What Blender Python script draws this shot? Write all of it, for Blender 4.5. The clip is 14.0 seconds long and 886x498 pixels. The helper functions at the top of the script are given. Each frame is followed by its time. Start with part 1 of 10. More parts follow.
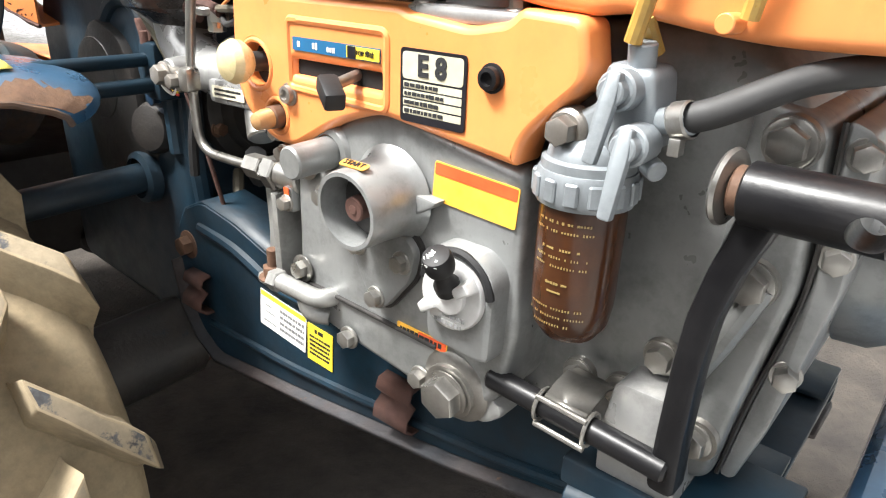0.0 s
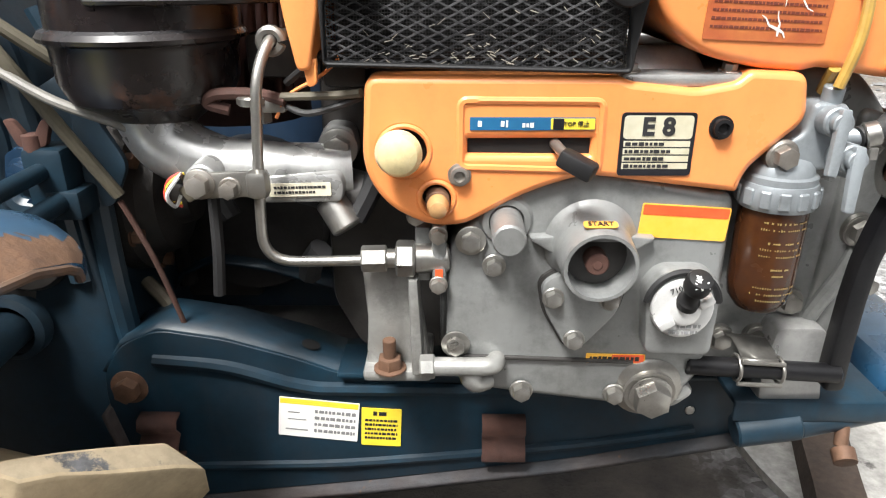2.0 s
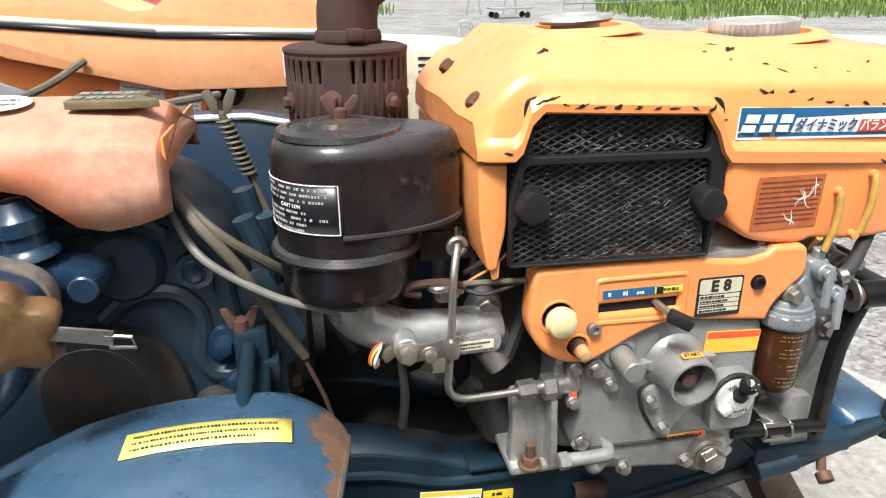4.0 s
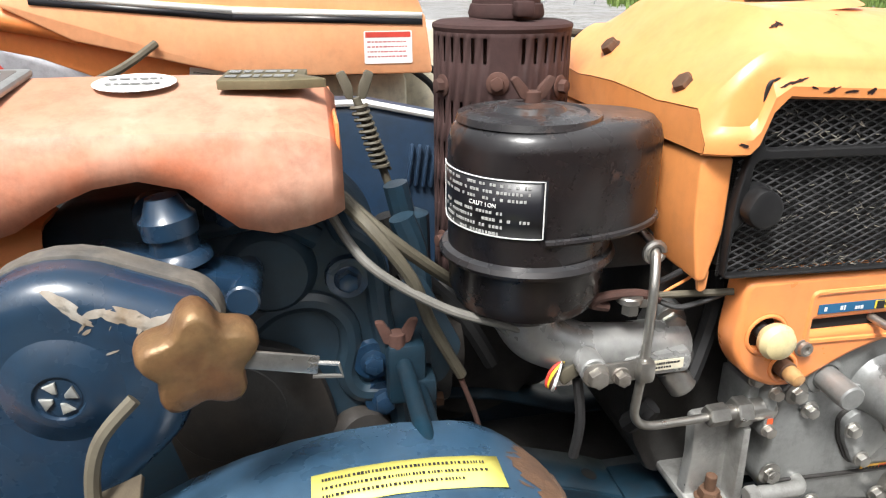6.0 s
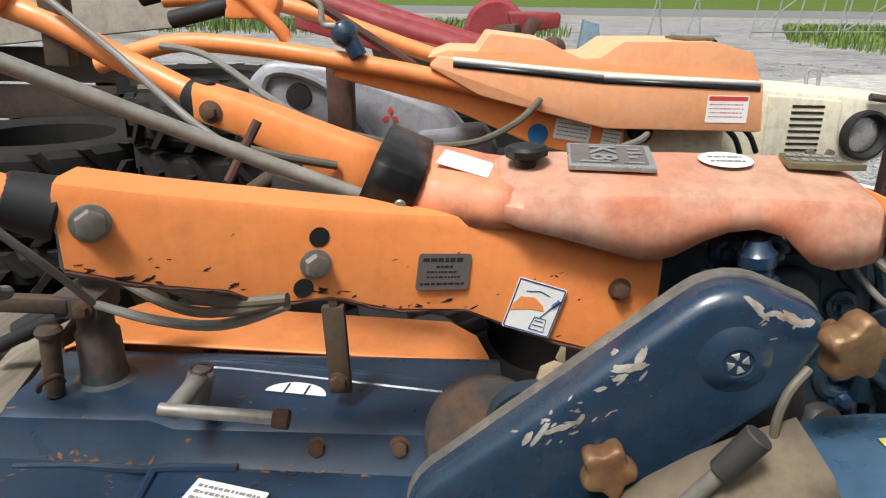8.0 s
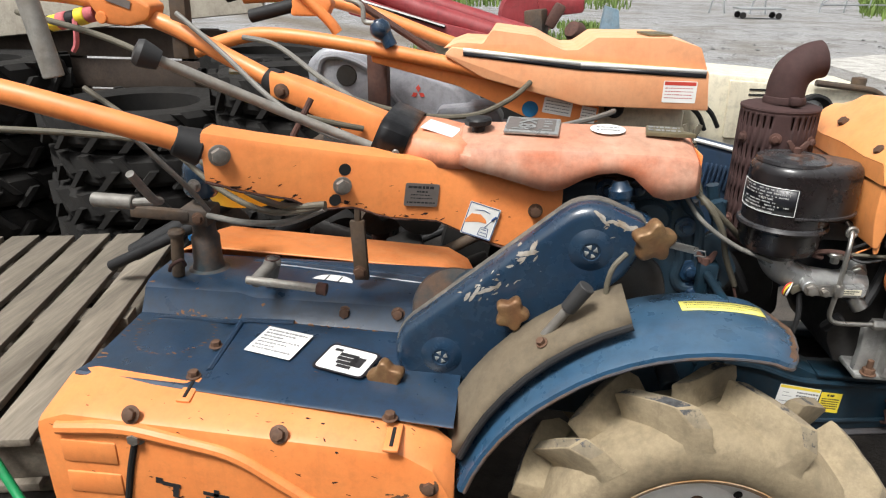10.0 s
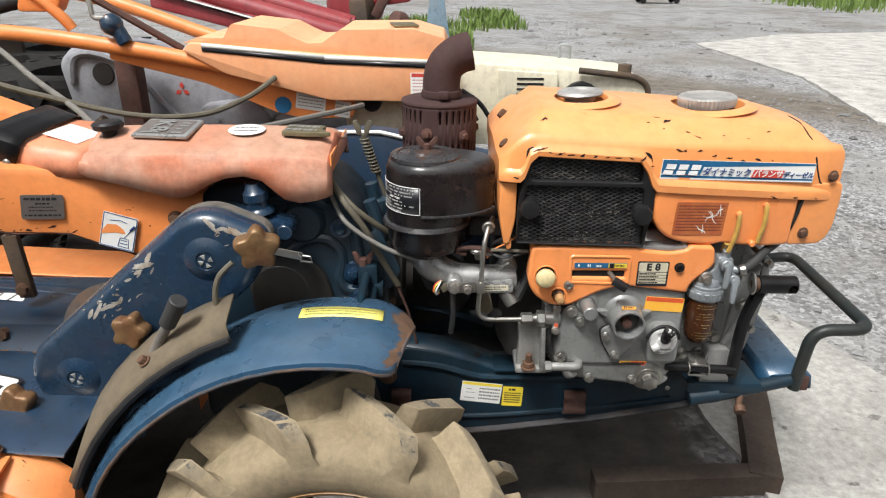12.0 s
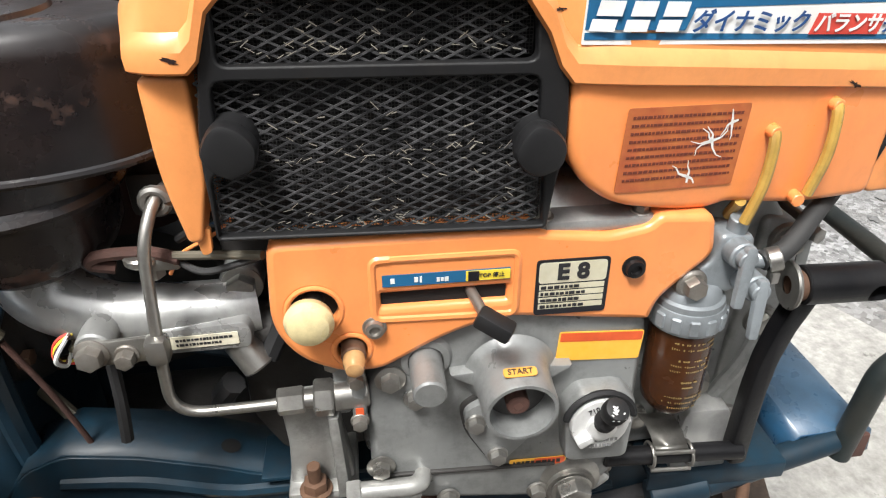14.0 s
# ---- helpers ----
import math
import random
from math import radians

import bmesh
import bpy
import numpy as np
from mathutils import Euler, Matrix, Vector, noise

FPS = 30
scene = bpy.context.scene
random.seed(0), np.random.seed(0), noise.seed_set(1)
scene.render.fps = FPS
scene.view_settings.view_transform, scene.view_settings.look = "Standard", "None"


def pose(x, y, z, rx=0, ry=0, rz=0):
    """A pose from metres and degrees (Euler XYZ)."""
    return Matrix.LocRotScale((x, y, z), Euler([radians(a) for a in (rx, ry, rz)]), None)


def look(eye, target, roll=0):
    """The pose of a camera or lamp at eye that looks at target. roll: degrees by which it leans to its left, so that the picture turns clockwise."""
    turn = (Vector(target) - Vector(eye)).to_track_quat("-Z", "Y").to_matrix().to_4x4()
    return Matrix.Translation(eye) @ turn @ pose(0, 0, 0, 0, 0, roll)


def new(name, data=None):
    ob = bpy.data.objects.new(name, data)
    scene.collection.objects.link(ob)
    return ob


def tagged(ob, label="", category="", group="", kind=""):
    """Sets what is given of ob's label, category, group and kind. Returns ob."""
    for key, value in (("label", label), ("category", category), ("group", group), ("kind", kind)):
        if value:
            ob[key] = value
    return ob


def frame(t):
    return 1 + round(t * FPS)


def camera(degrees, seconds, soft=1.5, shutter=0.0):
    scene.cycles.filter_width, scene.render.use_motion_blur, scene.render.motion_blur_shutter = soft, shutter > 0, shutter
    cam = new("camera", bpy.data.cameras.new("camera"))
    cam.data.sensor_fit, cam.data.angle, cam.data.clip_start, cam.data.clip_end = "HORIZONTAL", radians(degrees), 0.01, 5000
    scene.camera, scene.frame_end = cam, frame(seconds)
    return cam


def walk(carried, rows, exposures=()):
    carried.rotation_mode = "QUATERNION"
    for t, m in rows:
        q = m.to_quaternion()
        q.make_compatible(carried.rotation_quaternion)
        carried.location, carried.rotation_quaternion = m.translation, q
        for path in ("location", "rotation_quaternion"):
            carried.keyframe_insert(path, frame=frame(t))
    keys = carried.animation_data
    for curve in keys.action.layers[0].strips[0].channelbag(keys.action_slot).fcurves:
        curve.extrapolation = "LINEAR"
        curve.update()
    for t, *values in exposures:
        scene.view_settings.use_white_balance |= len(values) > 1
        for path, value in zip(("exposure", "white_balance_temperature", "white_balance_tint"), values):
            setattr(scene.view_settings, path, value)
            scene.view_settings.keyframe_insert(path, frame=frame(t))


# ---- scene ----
cam = camera(66.1, 14.0, soft=1.15)
PATH = [
    (0, (0.296, -0.316, 0.755), (-0.869, 1.111, -0.024), 2.2),
    (0.2, (0.264, -0.337, 0.765), (-0.794, 1.147, -0.06), 0.4),
    (0.5, (0.184, -0.356, 0.754), (-0.673, 1.284, -0.005), 1.5),
    (1, (0.07, -0.374, 0.77), (-0.331, 1.427, -0.001), 0.7),
    (1.5, (-0.049, -0.445, 0.796), (-0.224, 1.392, 0.025), 0.3),
    (2, (-0.118, -0.472, 0.799), (-0.143, 1.375, 0.033), -0.1),
    (2.5, (-0.204, -0.457, 0.854), (-0.025, 1.379, 0.081), -0.5),
    (3, (-0.304, -0.487, 0.91), (0.001, 1.34, 0.155), -0.8),
    (3.2, (-0.335, -0.519, 0.942), (0.018, 1.311, 0.216), -1.0),
    (5.3, (-0.419, -0.595, 1.006), (-0.051, 1.23, 0.276), -0.3),
    (5.5, (-0.438, -0.554, 0.993), (-0.083, 1.267, 0.245), -0.1),
    (6, (-0.528, -0.46, 0.968), (-0.174, 1.364, 0.228), -0.2),
    (6.5, (-0.653, -0.484, 0.968), (-0.487, 1.372, 0.242), 0.2),
    (6.8, (-0.722, -0.52, 0.984), (-0.563, 1.345, 0.279), 0.6),
    (7, (-0.77, -0.548, 0.992), (-0.628, 1.325, 0.305), 0.3),
    (7.5, (-0.887, -0.605, 1.025), (-0.816, 1.279, 0.358), 0.4),
    (8, (-0.973, -0.666, 1.058), (-1.008, 1.216, 0.381), 0.8),
    (8.2, (-1.002, -0.687, 1.062), (-1.101, 1.187, 0.37), 1.0),
    (10.3, (-0.799, -1.192, 1.187), (-0.988, 0.643, 0.413), 0.9),
    (10.5, (-0.775, -1.234, 1.211), (-0.874, 0.603, 0.427), 0.9),
    (10.7, (-0.714, -1.254, 1.216), (-0.767, 0.586, 0.435), 0.2),
    (11, (-0.617, -1.241, 1.214), (-0.569, 0.596, 0.424), 0.1),
    (11.5, (-0.433, -1.176, 1.23), (-0.415, 0.658, 0.432), 0.4),
    (11.8, (-0.369, -1.103, 1.218), (-0.374, 0.723, 0.4), 0.8),
    (12, (-0.324, -1.03, 1.163), (-0.324, 0.811, 0.38), 0.5),
    (12.5, (-0.254, -0.828, 1.102), (-0.149, 1.005, 0.307), 0.3),
    (13, (-0.185, -0.582, 1.021), (0.089, 1.215, 0.186), -0.3),
    (13.2, (-0.144, -0.496, 0.999), (0.162, 1.27, 0.112), -0.3),
    (13.5, (-0.111, -0.425, 0.981), (0.179, 1.302, 0.014), -0.4),
    (14, (-0.113, -0.384, 0.943), (0.104, 1.335, -0.057), -0.2),
]
EXPOSURES = [(0, 2.30), (0.5, 2.10), (1, 1.75), (1.5, 1.70), (2, 1.80), (2.5, 1.80), (3, 1.70), (5.5, 1.35), (6, 1.50), (6.5, 1.40), (7, 1.05), (7.5, 0.90), (8, 0.95), (10.5, 1.08), (11.5, 0.93), (12, 0.98), (12.5, 0.93), (13, 0.97), (14, 1.32)]
walk(cam, [(t, look(eye, target, roll)) for t, eye, target, roll in PATH], EXPOSURES)

# ---- world and sun: bright overcast day ----
world = bpy.data.worlds.new("overcast_sky")
scene.world = world
world.use_nodes = True
wn = world.node_tree.nodes
sky = wn.new("ShaderNodeTexSky")
sky.sky_type = "NISHITA"
sky.sun_disc = False
sky.sun_elevation = radians(60)
sky.sun_rotation = radians(205)
sky.air_density = 1.0
sky.dust_density = 4.0
whiten = wn.new("ShaderNodeMix")
whiten.data_type = "RGBA"
whiten.inputs[0].default_value = 0.92
grey = wn.new("ShaderNodeRGBToBW")
wl = world.node_tree.links
wl.new(sky.outputs[0], grey.inputs[0])
wl.new(sky.outputs[0], whiten.inputs[6])
wl.new(grey.outputs[0], whiten.inputs[7])
wl.new(whiten.outputs[2], wn["Background"].inputs[0])
wn["Background"].inputs[1].default_value = 0.092
sun_data = bpy.data.lights.new("sun", "SUN")
sun_data.energy = 2.3
sun_data.angle = radians(14)
sun_data.color = (1.0, 0.985, 0.95)
sun = new("sun", sun_data)
sun.matrix_world = look((0, 0, 10), (3.2, 4.8, 0))

# ---- node materials ----
def nodes_of(m):
    m.use_nodes = True
    t = m.node_tree
    return t, t.nodes["Principled BSDF"]


def noise_node(t, vec, scale, detail=4.0, rough=0.55, w=0.0):
    n = t.nodes.new("ShaderNodeTexNoise")
    n.noise_dimensions = "4D"
    n.inputs["Scale"].default_value = scale
    n.inputs["Detail"].default_value = detail
    n.inputs["Roughness"].default_value = rough
    n.inputs["W"].default_value = w
    t.links.new(vec, n.inputs["Vector"])
    return n.outputs["Fac"]


def ramp(t, fac, lo, hi, a=0.0, b=1.0):
    n = t.nodes.new("ShaderNodeMapRange")
    n.inputs[1].default_value, n.inputs[2].default_value = lo, hi
    n.inputs[3].default_value, n.inputs[4].default_value = a, b
    t.links.new(fac, n.inputs[0])
    return n.outputs[0]


def blend(t, fac, a, b):
    n = t.nodes.new("ShaderNodeMix")
    n.data_type = "RGBA"
    for value, i in ((fac, 0), (a, 6), (b, 7)):
        if isinstance(value, (tuple, float, int)):
            n.inputs[i].default_value = (*value, 1) if isinstance(value, tuple) else value
        else:
            t.links.new(value, n.inputs[i])
    return n.outputs[2]


def surface(name, base, rough=0.5, metal=0.0, stain=None, stain_amount=0.5, stain_scale=9.0, grain=90.0, grain_amount=0.12,
            rust=None, rust_at=0.62, rust_scale=14.0, bump=0.15, bump_scale=160.0, coat=0.0, spread=0.0, seed=0.0, dust_sheen=None, dust_sheen_amount=0.0, grime=0.6, spec=0.5):
    """Paint, metal, rubber or stone: base colour, broad stains, fine grain, patches of rust, relief; faces that look up
    take a dusty tint, on the orange hood painted sky sheen.
    """
    m = bpy.data.materials.new(name)
    t, p = nodes_of(m)
    co = t.nodes.new("ShaderNodeTexCoord").outputs["Object"]
    stain = stain or tuple(c * 0.55 for c in base)
    broad = ramp(t, noise_node(t, co, stain_scale, 5.0, 0.6, seed), 0.38, 0.72, 0.0, stain_amount)
    col = blend(t, broad, base, stain)
    fine = ramp(t, noise_node(t, co, grain, 3.0, 0.6, seed + 3), 0.3, 0.7, 0.0, 1.0)
    dark = tuple(c * (1 - grain_amount) for c in (1, 1, 1))
    mul = t.nodes.new("ShaderNodeMix")
    mul.data_type, mul.blend_type = "RGBA", "MULTIPLY"
    mul.inputs[0].default_value = 1.0
    t.links.new(col, mul.inputs[6])
    t.links.new(blend(t, fine, dark, (1.0, 1.0, 1.0)), mul.inputs[7])
    col = mul.outputs[2]
    if spread:
        info = t.nodes.new("ShaderNodeObjectInfo")
        geo = t.nodes.new("ShaderNodeNewGeometry")
        add = t.nodes.new("ShaderNodeMath")
        add.operation = "ADD"
        t.links.new(info.outputs["Random"], add.inputs[0])
        t.links.new(geo.outputs["Random Per Island"], add.inputs[1])
        hsv = t.nodes.new("ShaderNodeHueSaturation")
        t.links.new(ramp(t, add.outputs[0], 0.0, 2.0, 1 - spread, 1 + spread), hsv.inputs["Value"])
        t.links.new(col, hsv.inputs["Color"])
        col = hsv.outputs[0]
    if dust_sheen:
        geo2 = t.nodes.new("ShaderNodeNewGeometry")
        sep = t.nodes.new("ShaderNodeSeparateXYZ")
        t.links.new(geo2.outputs["Normal"], sep.inputs[0])
        up = ramp(t, sep.outputs[2], 0.3, 0.95, 0.0, dust_sheen_amount)
        patch = ramp(t, noise_node(t, co, 16.0, 4.0, 0.6, seed + 8), 0.3, 0.65, 0.35, 1.0)
        both = t.nodes.new("ShaderNodeMath")
        both.operation = "MULTIPLY"
        t.links.new(up, both.inputs[0])
        t.links.new(patch, both.inputs[1])
        col = blend(t, both.outputs[0], col, dust_sheen)
    if grime and bump:
        # fine dirt blotches and runs of dirt
        spots = ramp(t, noise_node(t, co, 34.0, 8.0, 0.72, seed + 21), 0.48, 0.64, 0.0, 0.62 * grime)
        stretch = t.nodes.new("ShaderNodeMapping")
        stretch.inputs["Scale"].default_value = (46.0, 46.0, 5.0)
        t.links.new(co, stretch.inputs["Vector"])
        runs = ramp(t, noise_node(t, stretch.outputs[0], 1.0, 5.0, 0.6, seed + 23), 0.52, 0.70, 0.0, 0.5 * grime)
        col = blend(t, spots, col, tuple(0.30 * c + 0.012 for c in base))
        col = blend(t, runs, col, tuple(0.42 * c + d for c, d in zip(base, (0.016, 0.012, 0.009))))
    rough_out = ramp(t, noise_node(t, co, 24.0, 4.0, 0.6, seed + 5), 0.3, 0.7, max(0.05, rough - 0.1), min(1.0, rough + 0.12))
    if rust:
        spot = ramp(t, noise_node(t, co, rust_scale, 8.0, 0.68, seed + 11), rust_at, rust_at + 0.04)
        tone = ramp(t, noise_node(t, co, 70.0, 4.0, 0.6, seed + 13), 0.35, 0.65)
        col = blend(t, spot, col, blend(t, tone, rust, tuple(c * 0.4 for c in rust)))
        r2 = t.nodes.new("ShaderNodeMix")
        t.links.new(spot, r2.inputs[0])
        t.links.new(rough_out, r2.inputs[2])
        r2.inputs[3].default_value = 0.9
        rough_out = r2.outputs[0]
        m2 = ramp(t, spot, 0.0, 1.0, metal, 0.0)
        t.links.new(m2, p.inputs["Metallic"])
    else:
        p.inputs["Metallic"].default_value = metal
    t.links.new(col, p.inputs["Base Color"])
    t.links.new(rough_out, p.inputs["Roughness"])
    p.inputs["Specular IOR Level"].default_value = spec
    p.inputs["Coat Weight"].default_value = coat
    p.inputs["Coat Roughness"].default_value = 0.25
    if bump:
        b = t.nodes.new("ShaderNodeBump")
        b.inputs["Strength"].default_value = bump
        b.inputs["Distance"].default_value = 0.002
        t.links.new(noise_node(t, co, bump_scale, 5.0, 0.6, seed + 17), b.inputs["Height"])
        t.links.new(b.outputs[0], p.inputs["Normal"])
    return m


RUST = (0.13, 0.055, 0.028)
DIRT = (0.17, 0.125, 0.075)
M = {}
# upward orange faces are paler: fading, plus sky reflection painted into the colour
M["orange"] = surface("orange_paint", grime=0.22, base=(0.82, 0.315, 0.10), dust_sheen=(0.84, 0.47, 0.23), dust_sheen_amount=0.4, rough=0.38, coat=0.25, stain=(0.80, 0.265, 0.075), stain_amount=0.5, grain_amount=0.05, rust=(0.06, 0.028, 0.022), rust_at=0.70, rust_scale=24, bump=0.04)
M["orange_clean"] = surface("orange_panel_paint", grime=0.2, base=(0.82, 0.285, 0.09), rough=0.34, coat=0.3, stain=(0.80, 0.235, 0.055), stain_amount=0.4, grain_amount=0.03, bump=0.03)
M["orange_old"] = surface("weathered_orange_paint", grime=0.25, base=(0.78, 0.262, 0.075), rough=0.45, stain=(0.72, 0.19, 0.045), stain_amount=0.6, grain_amount=0.08, rust=(0.09, 0.04, 0.025), rust_at=0.70, rust_scale=18, bump=0.08, dust_sheen=(0.5, 0.25, 0.11), dust_sheen_amount=0.25)
M["pink"] = surface("sun_bleached_orange_plastic", grime=0.5, base=(0.60, 0.185, 0.090), rough=0.6, stain=(0.66, 0.42, 0.31), stain_amount=1.0, stain_scale=9, grain_amount=0.2, bump=0.1, dust_sheen=(0.36, 0.23, 0.16), dust_sheen_amount=0.8, rust=(0.24, 0.15, 0.10), rust_at=0.70, rust_scale=11)
M["peach"] = surface("faded_orange_hood_paint", grime=0.2, base=(0.76, 0.37, 0.19), rough=0.5, stain=(0.72, 0.26, 0.10), stain_amount=0.5, grain_amount=0.06, bump=0.05, dust_sheen=(0.8, 0.5, 0.3), dust_sheen_amount=0.5)
M["blue"] = surface("dark_blue_paint", (0.009, 0.033, 0.074), 0.34, coat=0.25, spec=0.4, stain=(0.016, 0.034, 0.058), stain_amount=0.7, grain_amount=0.15, rust=(0.14, 0.07, 0.035), rust_at=0.69, rust_scale=16, bump=0.12, grime=0.9, dust_sheen=(0.06, 0.075, 0.085), dust_sheen_amount=0.1)
M["blue_case"] = surface("chipped_blue_casting_paint", (0.010, 0.032, 0.068), 0.26, coat=0.5, spec=0.4, stain=(0.026, 0.046, 0.07), stain_amount=0.75, grain_amount=0.12, rust=(0.30, 0.27, 0.23), rust_at=0.735, rust_scale=12, bump=0.06, seed=4)
M["blue_fender"] = surface("glossy_blue_fender_paint", (0.020, 0.075, 0.15), 0.3, coat=0.5, stain=(0.03, 0.075, 0.13), stain_amount=0.7, stain_scale=5, grain_amount=0.12, rust=(0.16, 0.075, 0.035), rust_at=0.70, rust_scale=12, bump=0.04, dust_sheen=(0.12, 0.16, 0.19), dust_sheen_amount=0.3)
M["blue_gear"] = surface("grimy_blue_gearbox_paint", (0.013, 0.038, 0.062), 0.42, stain=(0.03, 0.028, 0.024), stain_amount=0.7, stain_scale=8, grain_amount=0.2, rust=(0.14, 0.075, 0.04), rust_at=0.70, bump=0.15)
M["blue_rail"] = surface("blue_frame_paint", (0.008, 0.030, 0.050), 0.45, coat=0.05, spec=0.3, grime=1.0, stain=(0.010, 0.011, 0.013), stain_amount=0.95, stain_scale=7, grain_amount=0.2, rust=(0.07, 0.05, 0.04), rust_at=0.66, rust_scale=10, bump=0.1)
M["bright_blue"] = surface("bright_blue_plastic", (0.02, 0.17, 0.42), 0.5)
M["engine"] = surface("grey_engine_enamel", (0.30, 0.308, 0.305), 0.34, metal=0.4, grime=0.7, stain=(0.20, 0.20, 0.19), stain_amount=0.6, grain_amount=0.1, rust=(0.05, 0.04, 0.034), rust_at=0.69, rust_scale=30, bump=0.12, bump_scale=240)
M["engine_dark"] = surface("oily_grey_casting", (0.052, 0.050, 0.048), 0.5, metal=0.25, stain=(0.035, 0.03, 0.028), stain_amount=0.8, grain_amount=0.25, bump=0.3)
M["silver"] = surface("silver_enamel", (0.40, 0.405, 0.40), 0.30, metal=0.5, stain=(0.33, 0.32, 0.30), stain_amount=0.5, grain_amount=0.08, bump=0.05)
M["zinc"] = surface("zinc_plated_steel", (0.42, 0.41, 0.385), 0.34, metal=0.85, stain=(0.26, 0.24, 0.21), stain_amount=0.6, grain_amount=0.15, bump=0.05)
M["chrome"] = surface("worn_chrome", (0.72, 0.71, 0.69), 0.16, metal=1.0, stain=(0.35, 0.3, 0.26), stain_amount=0.5, grain_amount=0.1, rust=(0.17, 0.09, 0.05), rust_at=0.66, rust_scale=40, bump=0.05)
M["alu"] = surface("grey_diecast_alloy", (0.30, 0.33, 0.35), 0.45, metal=0.45, stain=(0.19, 0.20, 0.21), stain_amount=0.5, grain_amount=0.1, bump=0.1)
M["black_paint"] = surface("worn_black_paint", (0.005, 0.005, 0.006), 0.36, coat=0.1, spec=0.22, stain=(0.02, 0.02, 0.021), stain_amount=0.5, grain_amount=0.2, bump=0.15)
M["black_plastic"] = surface("black_plastic", (0.010, 0.010, 0.011), 0.5, spec=0.3, stain=(0.028, 0.028, 0.028), stain_amount=0.5, bump=0.1)
M["black_gap"] = surface("dark_gap", (0.006, 0.006, 0.006), 0.9, bump=0)
M["cleaner"] = surface("rust_speckled_black_enamel", (0.007, 0.007, 0.009), 0.28, spec=0.4, coat=0.15, stain=(0.032, 0.021, 0.018), stain_amount=0.85, stain_scale=9, grain_amount=0.35, rust=(0.070, 0.034, 0.023), rust_at=0.585, rust_scale=12, bump=0.08, dust_sheen=(0.13, 0.14, 0.15), dust_sheen_amount=0.3)
M["rust"] = surface("brown_rust", (0.105, 0.047, 0.034), 0.85, stain=(0.05, 0.025, 0.022), stain_amount=0.7, stain_scale=18, grain_amount=0.3, bump=0.35)
M["rust_muffler"] = surface("even_rusted_steel", (0.066, 0.036, 0.034), 0.8, spec=0.25, stain=(0.045, 0.024, 0.023), stain_amount=0.6, stain_scale=14, grain_amount=0.2, bump=0.2)
M["rust_bolt"] = surface("rusty_bolt_steel", (0.16, 0.085, 0.05), 0.7, metal=0.3, stain=(0.07, 0.04, 0.03), stain_amount=0.7, stain_scale=60, grain_amount=0.3, bump=0.2)
M["bolt"] = surface("dull_bolt_steel", (0.36, 0.34, 0.31), 0.42, metal=0.75, stain=(0.16, 0.12, 0.09), stain_amount=0.6, stain_scale=50, grain_amount=0.15, bump=0.08)
M["brass"] = surface("tarnished_brass_casting", (0.20, 0.095, 0.042), 0.45, metal=0.35, stain=(0.34, 0.24, 0.11), stain_amount=0.6, stain_scale=30, grain_amount=0.3, bump=0.5)
M["tyre"] = surface("mud_caked_rubber", (0.33, 0.262, 0.165), 0.92, stain=(0.20, 0.155, 0.095), stain_amount=0.7, stain_scale=8, grain_amount=0.22, rust=(0.055, 0.047, 0.04), rust_at=0.66, rust_scale=9, bump=0.4, bump_scale=120)
M["lug"] = surface("mud_caked_lug_rubber", (0.35, 0.28, 0.178), 0.9, stain=(0.22, 0.17, 0.105), stain_amount=0.6, stain_scale=9, grain_amount=0.22, rust=(0.075, 0.078, 0.085), rust_at=0.61, rust_scale=8, bump=0.35, bump_scale=130)
M["lug_top"] = surface("worn_bare_lug_rubber", (0.30, 0.245, 0.165), 0.8, stain=(0.17, 0.14, 0.10), stain_amount=0.6, stain_scale=12, grain_amount=0.25, rust=(0.085, 0.086, 0.09), rust_at=0.52, rust_scale=16, bump=0.3)
M["old_tyre"] = surface("dusty_black_rubber", (0.013, 0.0125, 0.012), 0.85, spec=0.25, stain=(0.028, 0.025, 0.022), stain_amount=0.6, grain_amount=0.25, bump=0.3)
M["rim"] = surface("rusty_white_rim_paint", (0.86, 0.85, 0.83), 0.42, grime=0.15, stain=(0.78, 0.73, 0.64), stain_amount=0.5, stain_scale=12, grain_amount=0.06, rust=(0.36, 0.20, 0.07), rust_at=0.61, rust_scale=9, bump=0.1)
M["rim_rust"] = surface("orange_rusted_rim_paint", (0.34, 0.18, 0.06), 0.7, stain=(0.66, 0.6, 0.5), stain_amount=0.5, stain_scale=22, grain_amount=0.25, bump=0.3)
M["rim_stained"] = surface("rust_stained_white_hub_paint", (0.74, 0.71, 0.65), 0.5, stain=(0.42, 0.27, 0.12), stain_amount=0.9, stain_scale=16, grain_amount=0.2, rust=(0.26, 0.13, 0.05), rust_at=0.56, rust_scale=20, bump=0.2)
M["rubber"] = surface("black_rubber", (0.012, 0.012, 0.013), 0.6, spec=0.3, stain=(0.035, 0.035, 0.036), stain_amount=0.5, bump=0.15)
M["grey_rubber"] = surface("grey_rubber_hose", (0.026, 0.026, 0.027), 0.6, stain=(0.05, 0.05, 0.048), stain_amount=0.6, bump=0.15)
M["cable"] = surface("olive_cable_sheath", (0.12, 0.105, 0.075), 0.6, stain=(0.09, 0.08, 0.055), stain_amount=0.6, stain_scale=30, bump=0.1)
M["grey_cable"] = surface("grey_cable_sheath", (0.18, 0.172, 0.155), 0.55, stain=(0.17, 0.16, 0.14), stain_amount=0.6, stain_scale=30, bump=0.1)
